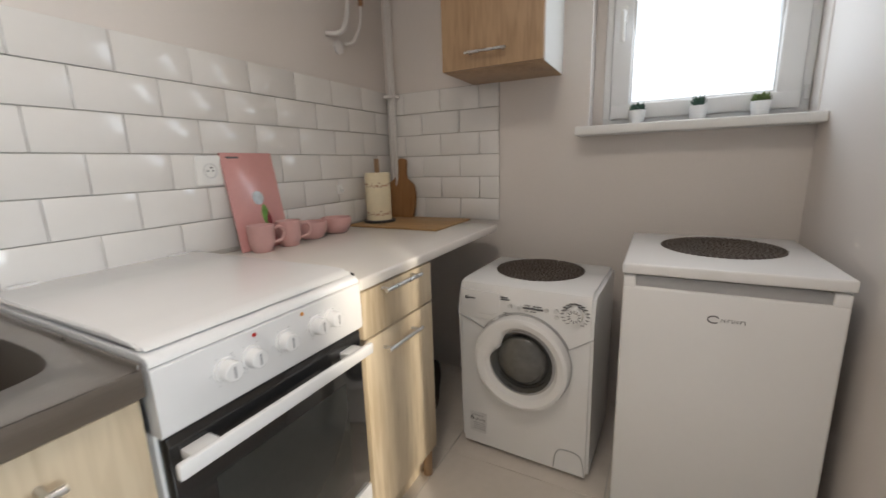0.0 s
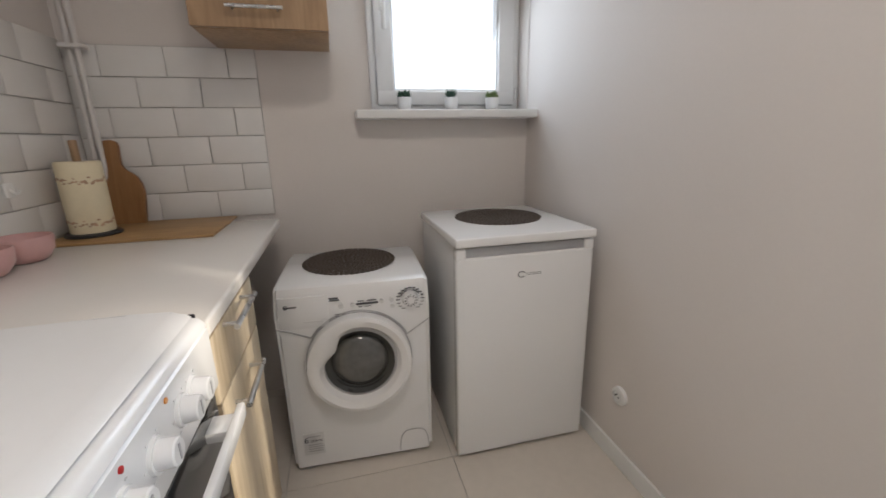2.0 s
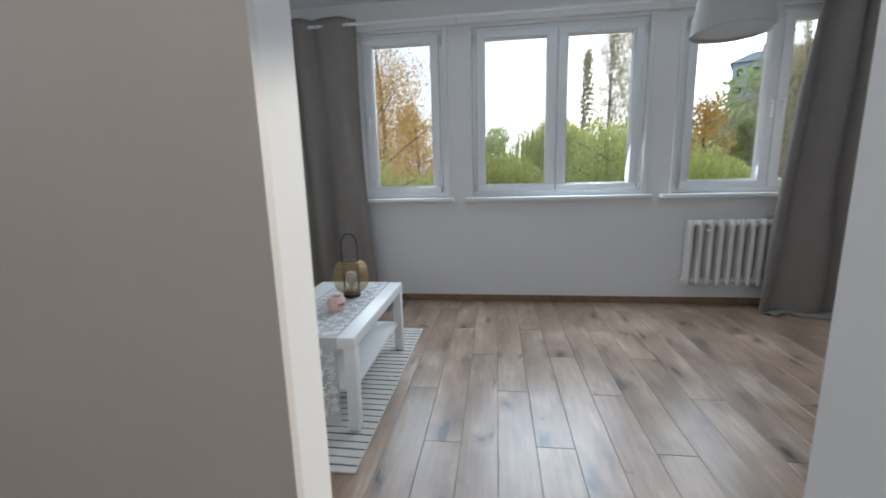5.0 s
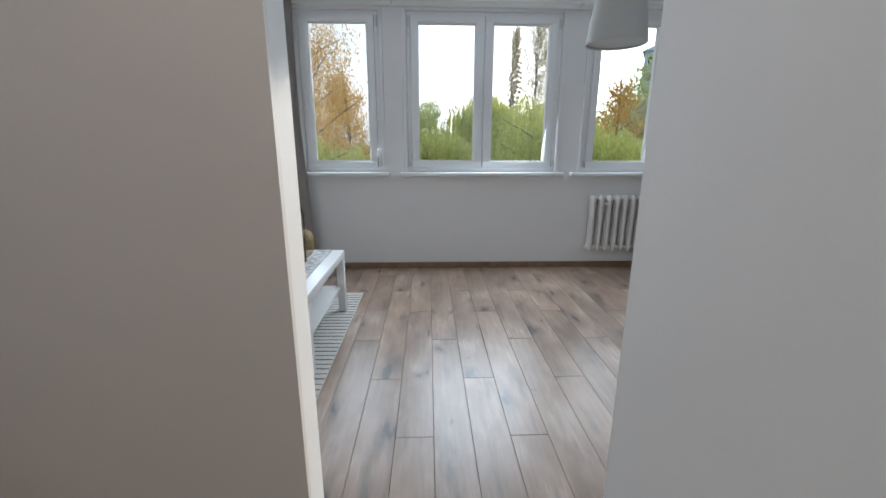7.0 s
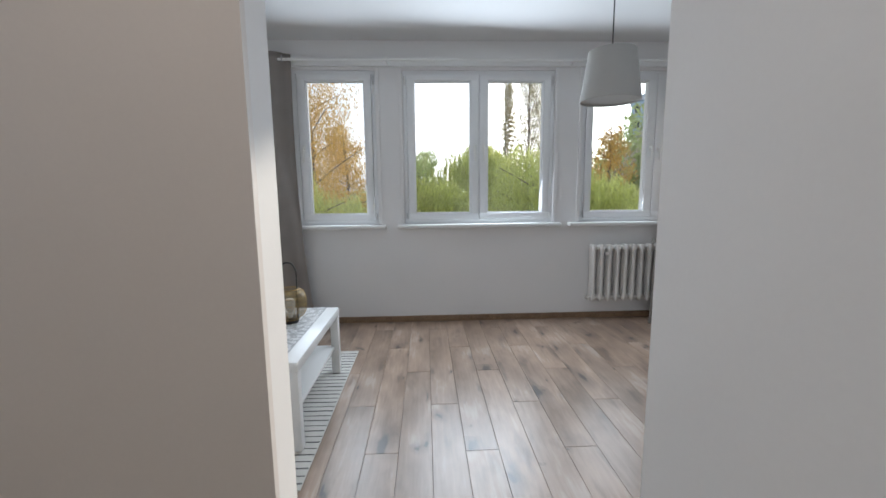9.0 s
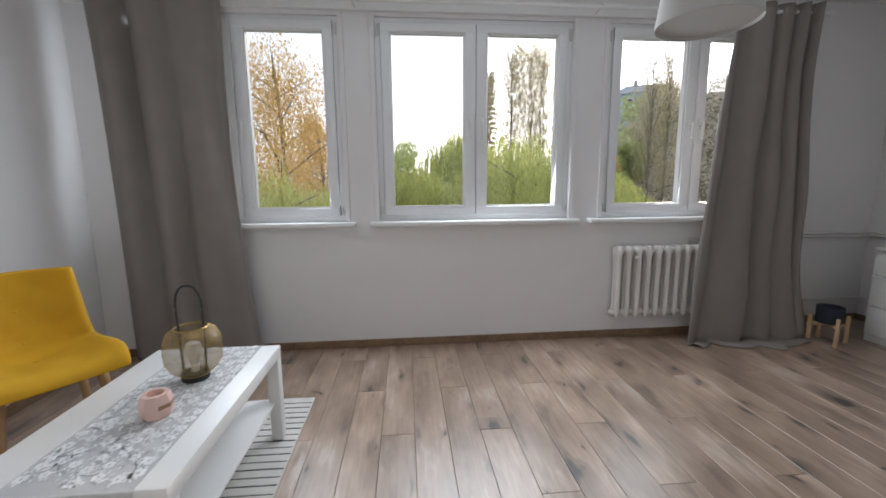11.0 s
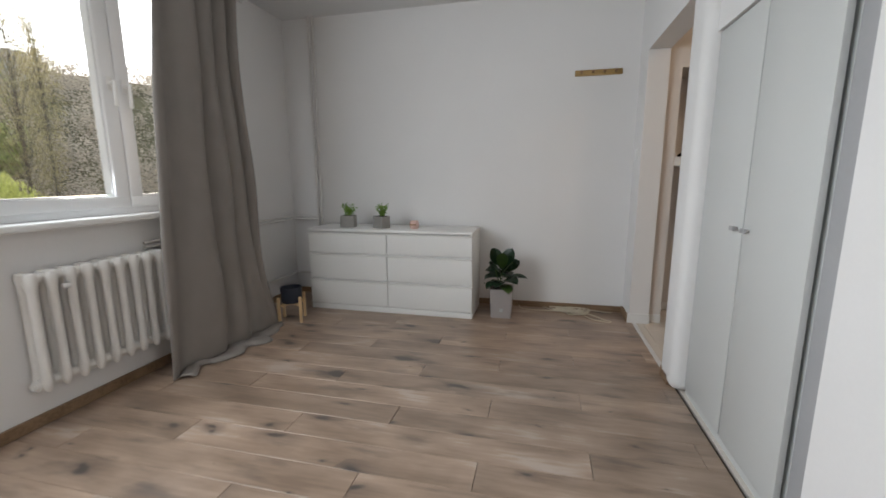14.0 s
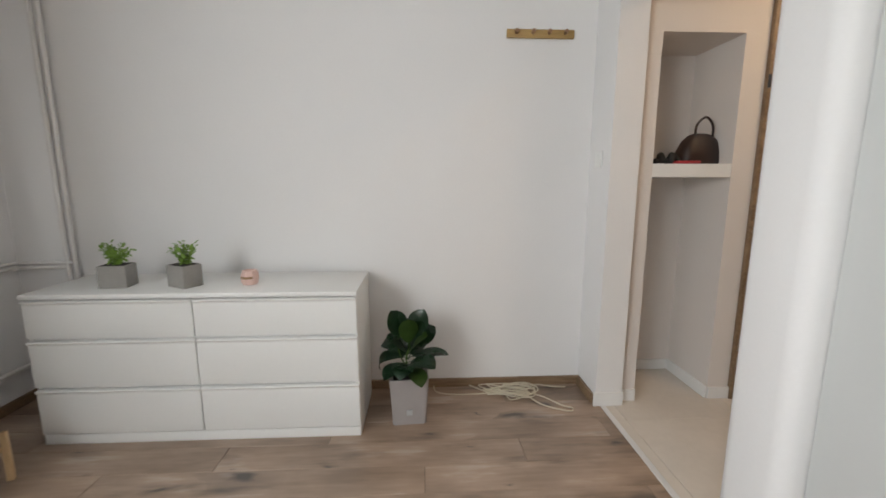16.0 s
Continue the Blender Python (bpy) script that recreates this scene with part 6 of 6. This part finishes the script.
part("plate", box(-0.04, 0.04, -0.008, 0, -0.04, 0.04, 0.003), M_WHITE, sw)
part("rocker", box(-0.026, 0.026, -0.012, -0.006, -0.026, 0.026, 0.003), M_WHITE, sw)
structure("threshold", box(0.548, 0.575, -3.64, -2.80, -0.004, 0.004, 0.002), M_PALE, "pale metal threshold strip", "threshold")
structure("threshold_kitchen", box(0.545, 0.575, YB, 0.212, -0.016, 0.004, 0.002), M_PALE, "pale metal threshold strip at the kitchen", "threshold")


# ---- outdoors ----
M_GROUND = mat("autumn_grass", (0.15, 0.14, 0.075), 0.95, vary=0.5, scale=0.25, fine=2.5, bump=0.3, depth=0.05)
M_BARK = mat("grey_brown_bark", (0.20, 0.17, 0.14), 0.9, vary=0.4, scale=6, fine=30, bump=0.6, depth=0.01)


def leaf_mat(name, colour, vary):
    m = bpy.data.materials.new(name)
    m.use_nodes = True
    n, link = m.node_tree.nodes, m.node_tree.links.new
    b = n["Principled BSDF"]
    geo = n.new("ShaderNodeNewGeometry")
    ramp = n.new("ShaderNodeValToRGB")
    e = ramp.color_ramp.elements
    e[0].color = (*[c * (1 - vary) for c in colour], 1)
    e[1].color = (*[min(1, c * (1 + vary)) for c in colour], 1)
    link(geo.outputs["Random Per Island"], ramp.inputs[0])
    link(ramp.outputs[0], b.inputs["Base Color"])
    b.inputs["Roughness"].default_value = 0.7
    tl = n.new("ShaderNodeBsdfTranslucent")
    link(ramp.outputs[0], tl.inputs[0])
    mx = n.new("ShaderNodeMixShader")
    mx.inputs[0].default_value = 0.6
    link(b.outputs[0], mx.inputs[1])
    link(tl.outputs[0], mx.inputs[2])
    link(mx.outputs[0], n["Material Output"].inputs[0])
    return m


L_ORANGE = leaf_mat("orange_birch_leaf", (0.74, 0.50, 0.16), 0.22)
L_WILLOW = leaf_mat("yellow_green_willow_leaf", (0.69, 0.71, 0.27), 0.25)
L_GREEN = leaf_mat("dull_green_leaf", (0.54, 0.60, 0.28), 0.3)
L_POPLAR = leaf_mat("thin_poplar_leaf", (0.60, 0.53, 0.30), 0.25)
# shrub brown is paled so that its colour carries the slope's haze
L_BROWN_HAZE = leaf_mat("hazed_brown_shrub_leaf", (0.66, 0.59, 0.50), 0.3)

GZ = -7.0


def ground_z(x, y):
    """Flat beyond the house, and a slope that climbs to the south-east."""
    d = math.hypot(x, y)
    az = math.degrees(math.atan2(y, x))
    s = max(0, min(1, (d - 26) / 45))
    s = s * s * (3 - 2 * s)
    side = max(0, min(1, (-18 - az) / 14)) if az > -100 else 0
    far = max(0, min(1, (d - 60) / 100))
    return GZ + 20.0 * s * side + 5.5 * far + 0.4 * noise.noise(Vector((x * 0.08, y * 0.08, 0)))


bm = bmesh.new()
rads = [4, 6, 9, 13, 18, 24, 30, 36, 42, 48, 54, 60, 68, 78, 92, 115, 150, 220, 400, 900, 2500]
cols = 96
grid = [[bm.verts.new((r * math.cos(2 * math.pi * j / cols), r * math.sin(2 * math.pi * j / cols), ground_z(r * math.cos(2 * math.pi * j / cols), r * math.sin(2 * math.pi * j / cols)))) for j in range(cols)] for r in rads]
for A, B in zip(grid, grid[1:]):
    for j in range(cols):
        bm.faces.new((A[j], A[(j + 1) % cols], B[(j + 1) % cols], B[j]))
bm.faces.new(grid[0])
structure("ground", bm, M_GROUND, "sloping autumn grass and scrub outside", "ground", True)


def leaf_cloud(name, centres, radii, count, size, material, parent, seed, long=1.6, hang=0.0):
    """Many small leaves scattered in uneven clumps."""
    r = np.random.RandomState(seed)
    centres, radii = np.array(centres, float), np.array(radii, float)
    pick = r.choice(len(centres), count, p=radii ** 2 / (radii ** 2).sum())
    d = r.normal(size=(count, 3))
    d /= np.linalg.norm(d, axis=1)[:, None]
    p = centres[pick] + d * (radii[pick] * r.uniform(0.35, 1.0, count) ** 0.6)[:, None]
    p[:, 2] -= hang * r.uniform(0, 1, count) ** 1.5 * radii[pick]
    a = r.normal(size=(count, 3))
    if hang:
        a = a * 0.35 + np.array([0, 0, -1.0])
    a /= np.linalg.norm(a, axis=1)[:, None]
    b = np.cross(a, r.normal(size=(count, 3)))
    b /= np.linalg.norm(b, axis=1)[:, None]
    s = (size * r.uniform(0.6, 1.4, count))[:, None]
    q = np.stack([p - a * s * long, p + b * s * 0.5, p + a * s * long, p - b * s * 0.5], 1).reshape(-1, 3)
    me = bpy.data.meshes.new(name)
    me.from_pydata(q.tolist(), [], [(4 * i, 4 * i + 1, 4 * i + 2, 4 * i + 3) for i in range(count)])
    me.materials.append(material)
    ob = new(name, me)
    ob.parent = parent
    return ob


def willow_crown(name, h, width, count, size, material, parent, seed):
    """Long strands of narrow leaves that hang from a lumpy dome."""
    r = np.random.RandomState(seed)
    lumps = 26
    la, lr = r.uniform(0, 6.283, lumps), width * 0.5 * np.sqrt(r.uniform(0, 1, lumps))
    lift = r.uniform(-0.35, 0.0, lumps) * width * 0.25
    lz = h * 0.985 - (lr / (width * 0.5)) ** 2 * width * 0.34 + lift
    lz[0], lr[0] = h * 0.985, width * 0.04
    strands = 520
    k = r.randint(0, lumps, strands)
    rr = width * 0.155
    ang, q = r.uniform(0, 6.283, strands), np.sqrt(r.uniform(0, 1, strands))
    sx, sy = lr[k] * np.cos(la[k]) + rr * q * np.cos(ang), lr[k] * np.sin(la[k]) + rr * q * np.sin(ang)
    sz = lz[k] - rr * 0.8 * q ** 2
    ln = r.uniform(0.9, 2.6, strands) * (0.6 + 0.1 * width)
    out = np.stack([np.cos(ang), np.sin(ang)], 1) * r.uniform(0.02, 0.30, strands)[:, None]
    pick, f = r.randint(0, strands, count), r.uniform(0, 1, count) ** 0.85
    p = np.stack([sx[pick] + out[pick, 0] * np.sqrt(f), sy[pick] + out[pick, 1] * np.sqrt(f), sz[pick] - ln[pick] * f], 1)
    p += r.normal(size=(count, 3)) * 0.025
    a = r.normal(size=(count, 3)) * 0.30 + np.array([0, 0, -1.0])
    a /= np.linalg.norm(a, axis=1)[:, None]
    b = np.cross(a, r.normal(size=(count, 3)))
    b /= np.linalg.norm(b, axis=1)[:, None]
    s = (size * r.uniform(0.6, 1.4, count))[:, None]
    q4 = np.stack([p - a * s * 4.2, p + b * s * 0.8, p + a * s * 4.2, p - b * s * 0.8], 1).reshape(-1, 3)
    me = bpy.data.meshes.new(name)
    me.from_pydata(q4.tolist(), [], [(4 * i, 4 * i + 1, 4 * i + 2, 4 * i + 3) for i in range(count)])
    me.materials.append(material)
    ob = new(name, me)
    ob.parent = parent
    return ob


def place(az, dist):
    a = radians(az)
    return 0.6 + dist * math.cos(a), -0.08 + dist * math.sin(a)


def tree(az, dist, top, width, kind, label, seed, name="tree", full=1.0, leaf=None):
    """A tree seen in the direction az at that distance; top: the height of its tip over the eye's level."""
    x, y = place(az, dist)
    z0 = ground_z(x, y) - 0.1
    h = 1.17 + top - z0
    t = thing(name, label, "tree", at=pose(x, y, z0))
    r = random.Random(seed)
    bm = bmesh.new()
    lean = [(0, 0, 0), (r.uniform(-0.2, 0.2), r.uniform(-0.2, 0.2), h * 0.35), (r.uniform(-0.3, 0.3), r.uniform(-0.3, 0.3), h * 0.7), (0, 0, h * (0.97 if kind in ("birch", "poplar") else 0.85))]
    tr = {"willow": 0.022, "poplar": 0.006}.get(kind, 0.014) * h
    tube(bm, smooth_points(lean, 6), lambda t_: tr * (1 - 0.9 * t_) + 0.01, 8)
    centres, radii = [], []
    limbs = {"willow": 22, "birch": 26, "poplar": 90, "round": 14}[kind]
    for k in range(limbs):
        f = k / limbs
        a = k * 2.4 + r.uniform(-0.4, 0.4)
        if kind == "poplar":
            zb, up, ln = h * (0.12 + 0.80 * f), 2.6, width * 0.5 * (0.45 + 0.7 * math.sin(math.pi * (0.15 + 0.8 * f)))
        elif kind == "birch":
            zb, up, ln = h * (0.28 + 0.66 * f), 0.9, width * 0.5 * (1.15 - 0.95 * f)
        elif kind == "willow":
            zb, up, ln = h * (0.45 + 0.40 * f), 0.75, width * 0.5 * (1.05 - 0.45 * f)
        else:
            zb, up, ln = h * (0.35 + 0.55 * f), 0.6, width * 0.5 * (1.0 - 0.6 * f)
        dx, dy = math.cos(a) * ln, math.sin(a) * ln
        e = (dx, dy, min(h, zb + up * ln * (0.6 if kind != "poplar" else 1.0)))
        tube(bm, smooth_points([(0, 0, zb), (dx * 0.5, dy * 0.5, zb + (e[2] - zb) * 0.55), e], 3), lambda t_: 0.18 * tr * (1 - 0.85 * t_) + 0.004, 5)
        for q in (0.45, 0.75, 1.0):
            centres.append((dx * q, dy * q, zb + (e[2] - zb) * q))
            radii.append({"willow": 0.9, "birch": 0.68, "poplar": 0.85, "round": 0.75}[kind] * width / 5 * (1.1 - 0.3 * q))
    part("trunk", bm, M_BARK, t)
    m, cnt, size, hang = {"willow": (L_WILLOW, 30000, 0.017, 0), "birch": (L_ORANGE, 42000, 0.030, 0.6), "poplar": (L_POPLAR, 40000, 0.012, 0), "round": (L_GREEN, 14000, 0.036, 0.6)}[kind]
    if kind == "willow":
        willow_crown("crown", h, width, cnt, 0.017 * dist / 15, leaf or m, t, seed)
    else:
        leaf_cloud("crown", centres, radii, int(cnt * full), size * dist / 15, leaf or m, t, seed, 1.6, hang)
    return t


tree(16.3, 15, 4.6, 8.2, "birch", "golden-orange autumn birch with thin crown", 1)
tree(11.6, 17, 3.2, 3.6, "birch", "smaller golden-orange autumn birch", 2, full=0.4)
tree(21.5, 13, 1.2, 5.0, "willow", "leafy yellow-green weeping willow tree", 3)
tree(16.8, 12.5, 0.9, 4.2, "willow", "low yellow-green weeping willow", 4)
tree(11.5, 12.5, 0.1, 3.2, "willow", "low yellow-green weeping willow", 19)
tree(0.6, 16, 2.7, 3.6, "round", "green leafy tree with a dark forked trunk", 5)
tree(-0.6, 15, 1.2, 2.8, "willow", "low green weeping willow", 7)
tree(-7.6, 19, 2.7, 3.2, "willow", "green weeping willow with hanging branches", 6)
tree(-16.0, 16, 2.3, 5.6, "willow", "broad yellow-green weeping willow", 8)
tree(-21.5, 15, 1.5, 4.2, "willow", "yellow-green weeping willow beside a slope", 9)
tree(-26.0, 14, 0.75, 3.0, "willow", "small yellow-green weeping willow", 10)
tree(-14.5, 34, 10.7, 2.2, "poplar", "tall narrow poplar with sparse leaves", 11)
tree(-16.8, 36, 11.4, 2.8, "poplar", "tall narrow poplar with sparse leaves", 12)
tree(-18.6, 35, 10.8, 2.4, "poplar", "tall narrow poplar with sparse leaves", 13)
tree(-11.7, 36, 10.2, 1.0, "poplar", "very slender poplar with sparse leaves", 14)
tree(-31.4, 38, 10.6, 2.4, "poplar", "bare thin poplar on the slope", 15, full=0.4)
tree(-33.3, 40, 10.8, 1.8, "poplar", "bare thin poplar on the slope", 16, full=0.4)
tree(-25.0, 34, 5.4, 5.4, "birch", "rusty orange tree on the slope", 17, full=0.16, leaf=L_ORANGE)
tree(-29.4, 44, 4.4, 3.4, "round", "dark green tree on the slope", 18)

# shrubs on the slope and the far woods, too many to count
cs, rs = [], []
rng = random.Random(30)
for k in range(420):
    az, d = rng.uniform(-62, -21), rng.uniform(27, 75)
    x, y = place(az, d)
    r = rng.uniform(0.7, 2.0)
    cs.append((x, y, ground_z(x, y) + r * 0.5))
    rs.append(r)
tagged(leaf_cloud("slope_shrubs", cs, rs, 130000, 0.085, L_BROWN_HAZE, None, 31), "brown shrubs covering the slope, paled for haze", "shrubs", "", "stuff")
cs, rs = [], []
for k in range(420):
    az, d = rng.uniform(-30, 50), rng.uniform(45, 130)
    x, y = place(az, d)
    r = rng.uniform(1.5, 3.4)
    cs.append((x, y, ground_z(x, y) + r * 1.0))
    rs.append(r)
tagged(leaf_cloud("far_woods", cs, rs, 50000, 0.28, L_GREEN, None, 32), "distant mixed autumn woods", "woods", "", "stuff")

# house on the slope
hx, hy = place(-30.4, 92)
hz = ground_z(hx, hy) - 0.3
house = thing("house", "blue-grey house with grey hipped roof, paled for haze", "house", at=pose(hx, hy, hz, 0, 0, -30.2 + 90))
# wall and roof colours are lightened to imitate the haze of distance
M_HOUSE = mat("hazed_blue_grey_render", (0.52, 0.64, 0.80), 0.85, vary=0.1, scale=0.6, bump=0.1)
M_ROOF = mat("hazed_grey_roof_tile", (0.42, 0.45, 0.50), 0.8, vary=0.2, scale=2, bump=0.3)
M_HGLASS = mat("dark_far_window", (0.05, 0.06, 0.08), 0.15, vary=0.2)
part("wall", box(-5.5, 5.5, -4, 4, 0, 6.2), M_HOUSE, house, "", False)
bm = bmesh.new()
e = [bm.verts.new(v) for v in ((-6, -4.5, 6.2), (6, -4.5, 6.2), (6, 4.5, 6.2), (-6, 4.5, 6.2), (-3, 0, 8.4), (3, 0, 8.4))]
for f in ((0, 1, 5, 4), (1, 2, 5), (2, 3, 4, 5), (3, 0, 4), (0, 3, 2, 1)):
    bm.faces.new([e[i] for i in f])
roof = part("roof", bm, M_ROOF, house, "", False)
part("chimney", box(1.0, 1.7, 0.3, 1.0, 7.4, 9.2), M_ROOF, roof, "", False)
for sy in (-4.02, 4.0):
    for z in (1.0, 3.9):
        for k in range(5):
            x = -4.4 + k * 2.2
            w = part("window", box(x - 0.55, x + 0.55, sy, sy + 0.03, z, z + 1.4), M_PVC, house, "", False)
            part("pane", box(x - 0.46, x + 0.46, sy - 0.012, sy + 0.042, z + 0.09, z + 1.31), M_HGLASS, w, "", False)


# ---- floor planks, floor tiles and wall tiles ----
PW, PL = 0.1568, 1.29
full = mesh_of("plank", box(0.0008, PL - 0.0008, 0.0006, PW - 0.0006, -0.009, 0, 0.0012, 1), M_PLANK, False)
floor_ob = bpy.data.objects["floor_base"]
floor_ob.name = "floor"
tagged(floor_ob, "grey-brown oak laminate plank floor", "floor")
row0 = 0.207
k0 = math.floor((YS - row0) / PW)
for k in range(k0, math.ceil((YN - row0) / PW)):
    y0, y1 = row0 + k * PW, row0 + (k + 1) * PW
    joint = 1.923 + 0.43 * k
    i = math.floor((XP1 - 0.03 - joint) / PL)
    x = joint + i * PL
    while x < XW + 0.145:
        a, b = max(x, XP1 - 0.03), min(x + PL, XW + 0.145)
        c, d = max(y0, YS), min(y1, YN)
        if b - a > 0.02 and d - c > 0.01:
            if b - a > PL - 1e-4 and d - c > PW - 1e-4:
                ob = new("plank", full)
                ob.location = (x, y0, 0)
            else:
                ob = new("plank", mesh_of("plank", box(a - x + 0.0008, b - x - 0.0008, c - y0 + 0.0006, d - y0 - 0.0006, -0.009, 0, 0.0012, 1), M_PLANK, False))
                ob.location = (x, y0, 0)
            ob.parent = floor_ob
        x += PL

tile_floor = bpy.data.objects["floor_tiles_base"]
tile_floor.name = "floor_tiles"
tagged(tile_floor, "large beige glazed floor tiles in kitchen and hall", "floor")
TS = 0.60
xs = [v for v in np.arange(-0.104 - 3 * TS, 0.7, TS)]
ys = [v for v in np.arange(1.285 - 10 * TS, 2.2, TS)]
for x in xs:
    for y in ys:
        a, b, c, d = max(x, -1.6), min(x + TS, XP1 - 0.045), max(y, -4.2), min(y + TS, YK + 0.05)
        level = KF if d > YB else 0.0
        if b - a > 0.03 and d - c > 0.03:
            ob = new("tile", mesh_of("tile", box(a - x + 0.0012, b - x - 0.0012, c - y + 0.0012, d - y - 0.0012, -0.018 - level, 0, 0.001, 1), M_TILE_FLOOR, False))
            ob.location, ob.parent = (x, y, level), tile_floor


def wall_tiles(parent, origin, along, out, u0, u1, z0, z1, first, tw):
    """Bevelled-edge tiles in half bond; along: the wall's direction, out: towards the room."""
    th, gap = 0.1105, 0.0026
    shared = {}
    rows = int(round((z1 - z0) / th))
    for r in range(rows):
        za = z0 + r * th
        u = first - tw * 20 + (tw / 2 if r % 2 else 0)
        while u < u1:
            a, b = max(u, u0), min(u + tw, u1)
            if b - a > 0.012:
                key = (round(a - u, 4), round(b - u, 4))
                if key not in shared:
                    shared[key] = mesh_of("tile", box(key[0] + gap / 2, key[1] - gap / 2, -0.0085, 0.002, gap / 2, th - gap / 2, 0.0022, 2), M_TILE)
                ob = new("tile", shared[key])
                side = Vector(along)
                m = Matrix((( side.x, -out[0], 0, origin[0] + side.x * u), (side.y, -out[1], 0, origin[1] + side.y * u), (0, 0, 1, za), (0, 0, 0, 1)))
                ob.matrix_world = m
                ob.parent = parent
            u += tw


wk = structure("tiled_wall_west", box(XK, XK + 0.0045, 0.0 - 0.58, YK, 0.858, 1.532), M_GROUT, "white glazed brick-shaped wall tiles above the worktop", "tiles")
wall_tiles(wk, (XK + 0.0045, 0), (0, 1), (1, 0), -0.58, YK - 0.012, 0.8695, 1.532, 0.5195, 0.2155)
wk2 = structure("tiled_wall_north", box(XK + 0.013, -0.718, YK - 0.0045, YK, 0.858, 1.522), M_GROUT, "white glazed brick-shaped wall tiles beside the window wall", "tiles")
wall_tiles(wk2, (0, YK - 0.0045), (1, 0), (0, -1), XK + 0.013, -0.718, 0.857, 1.522, -0.932, 0.2185)
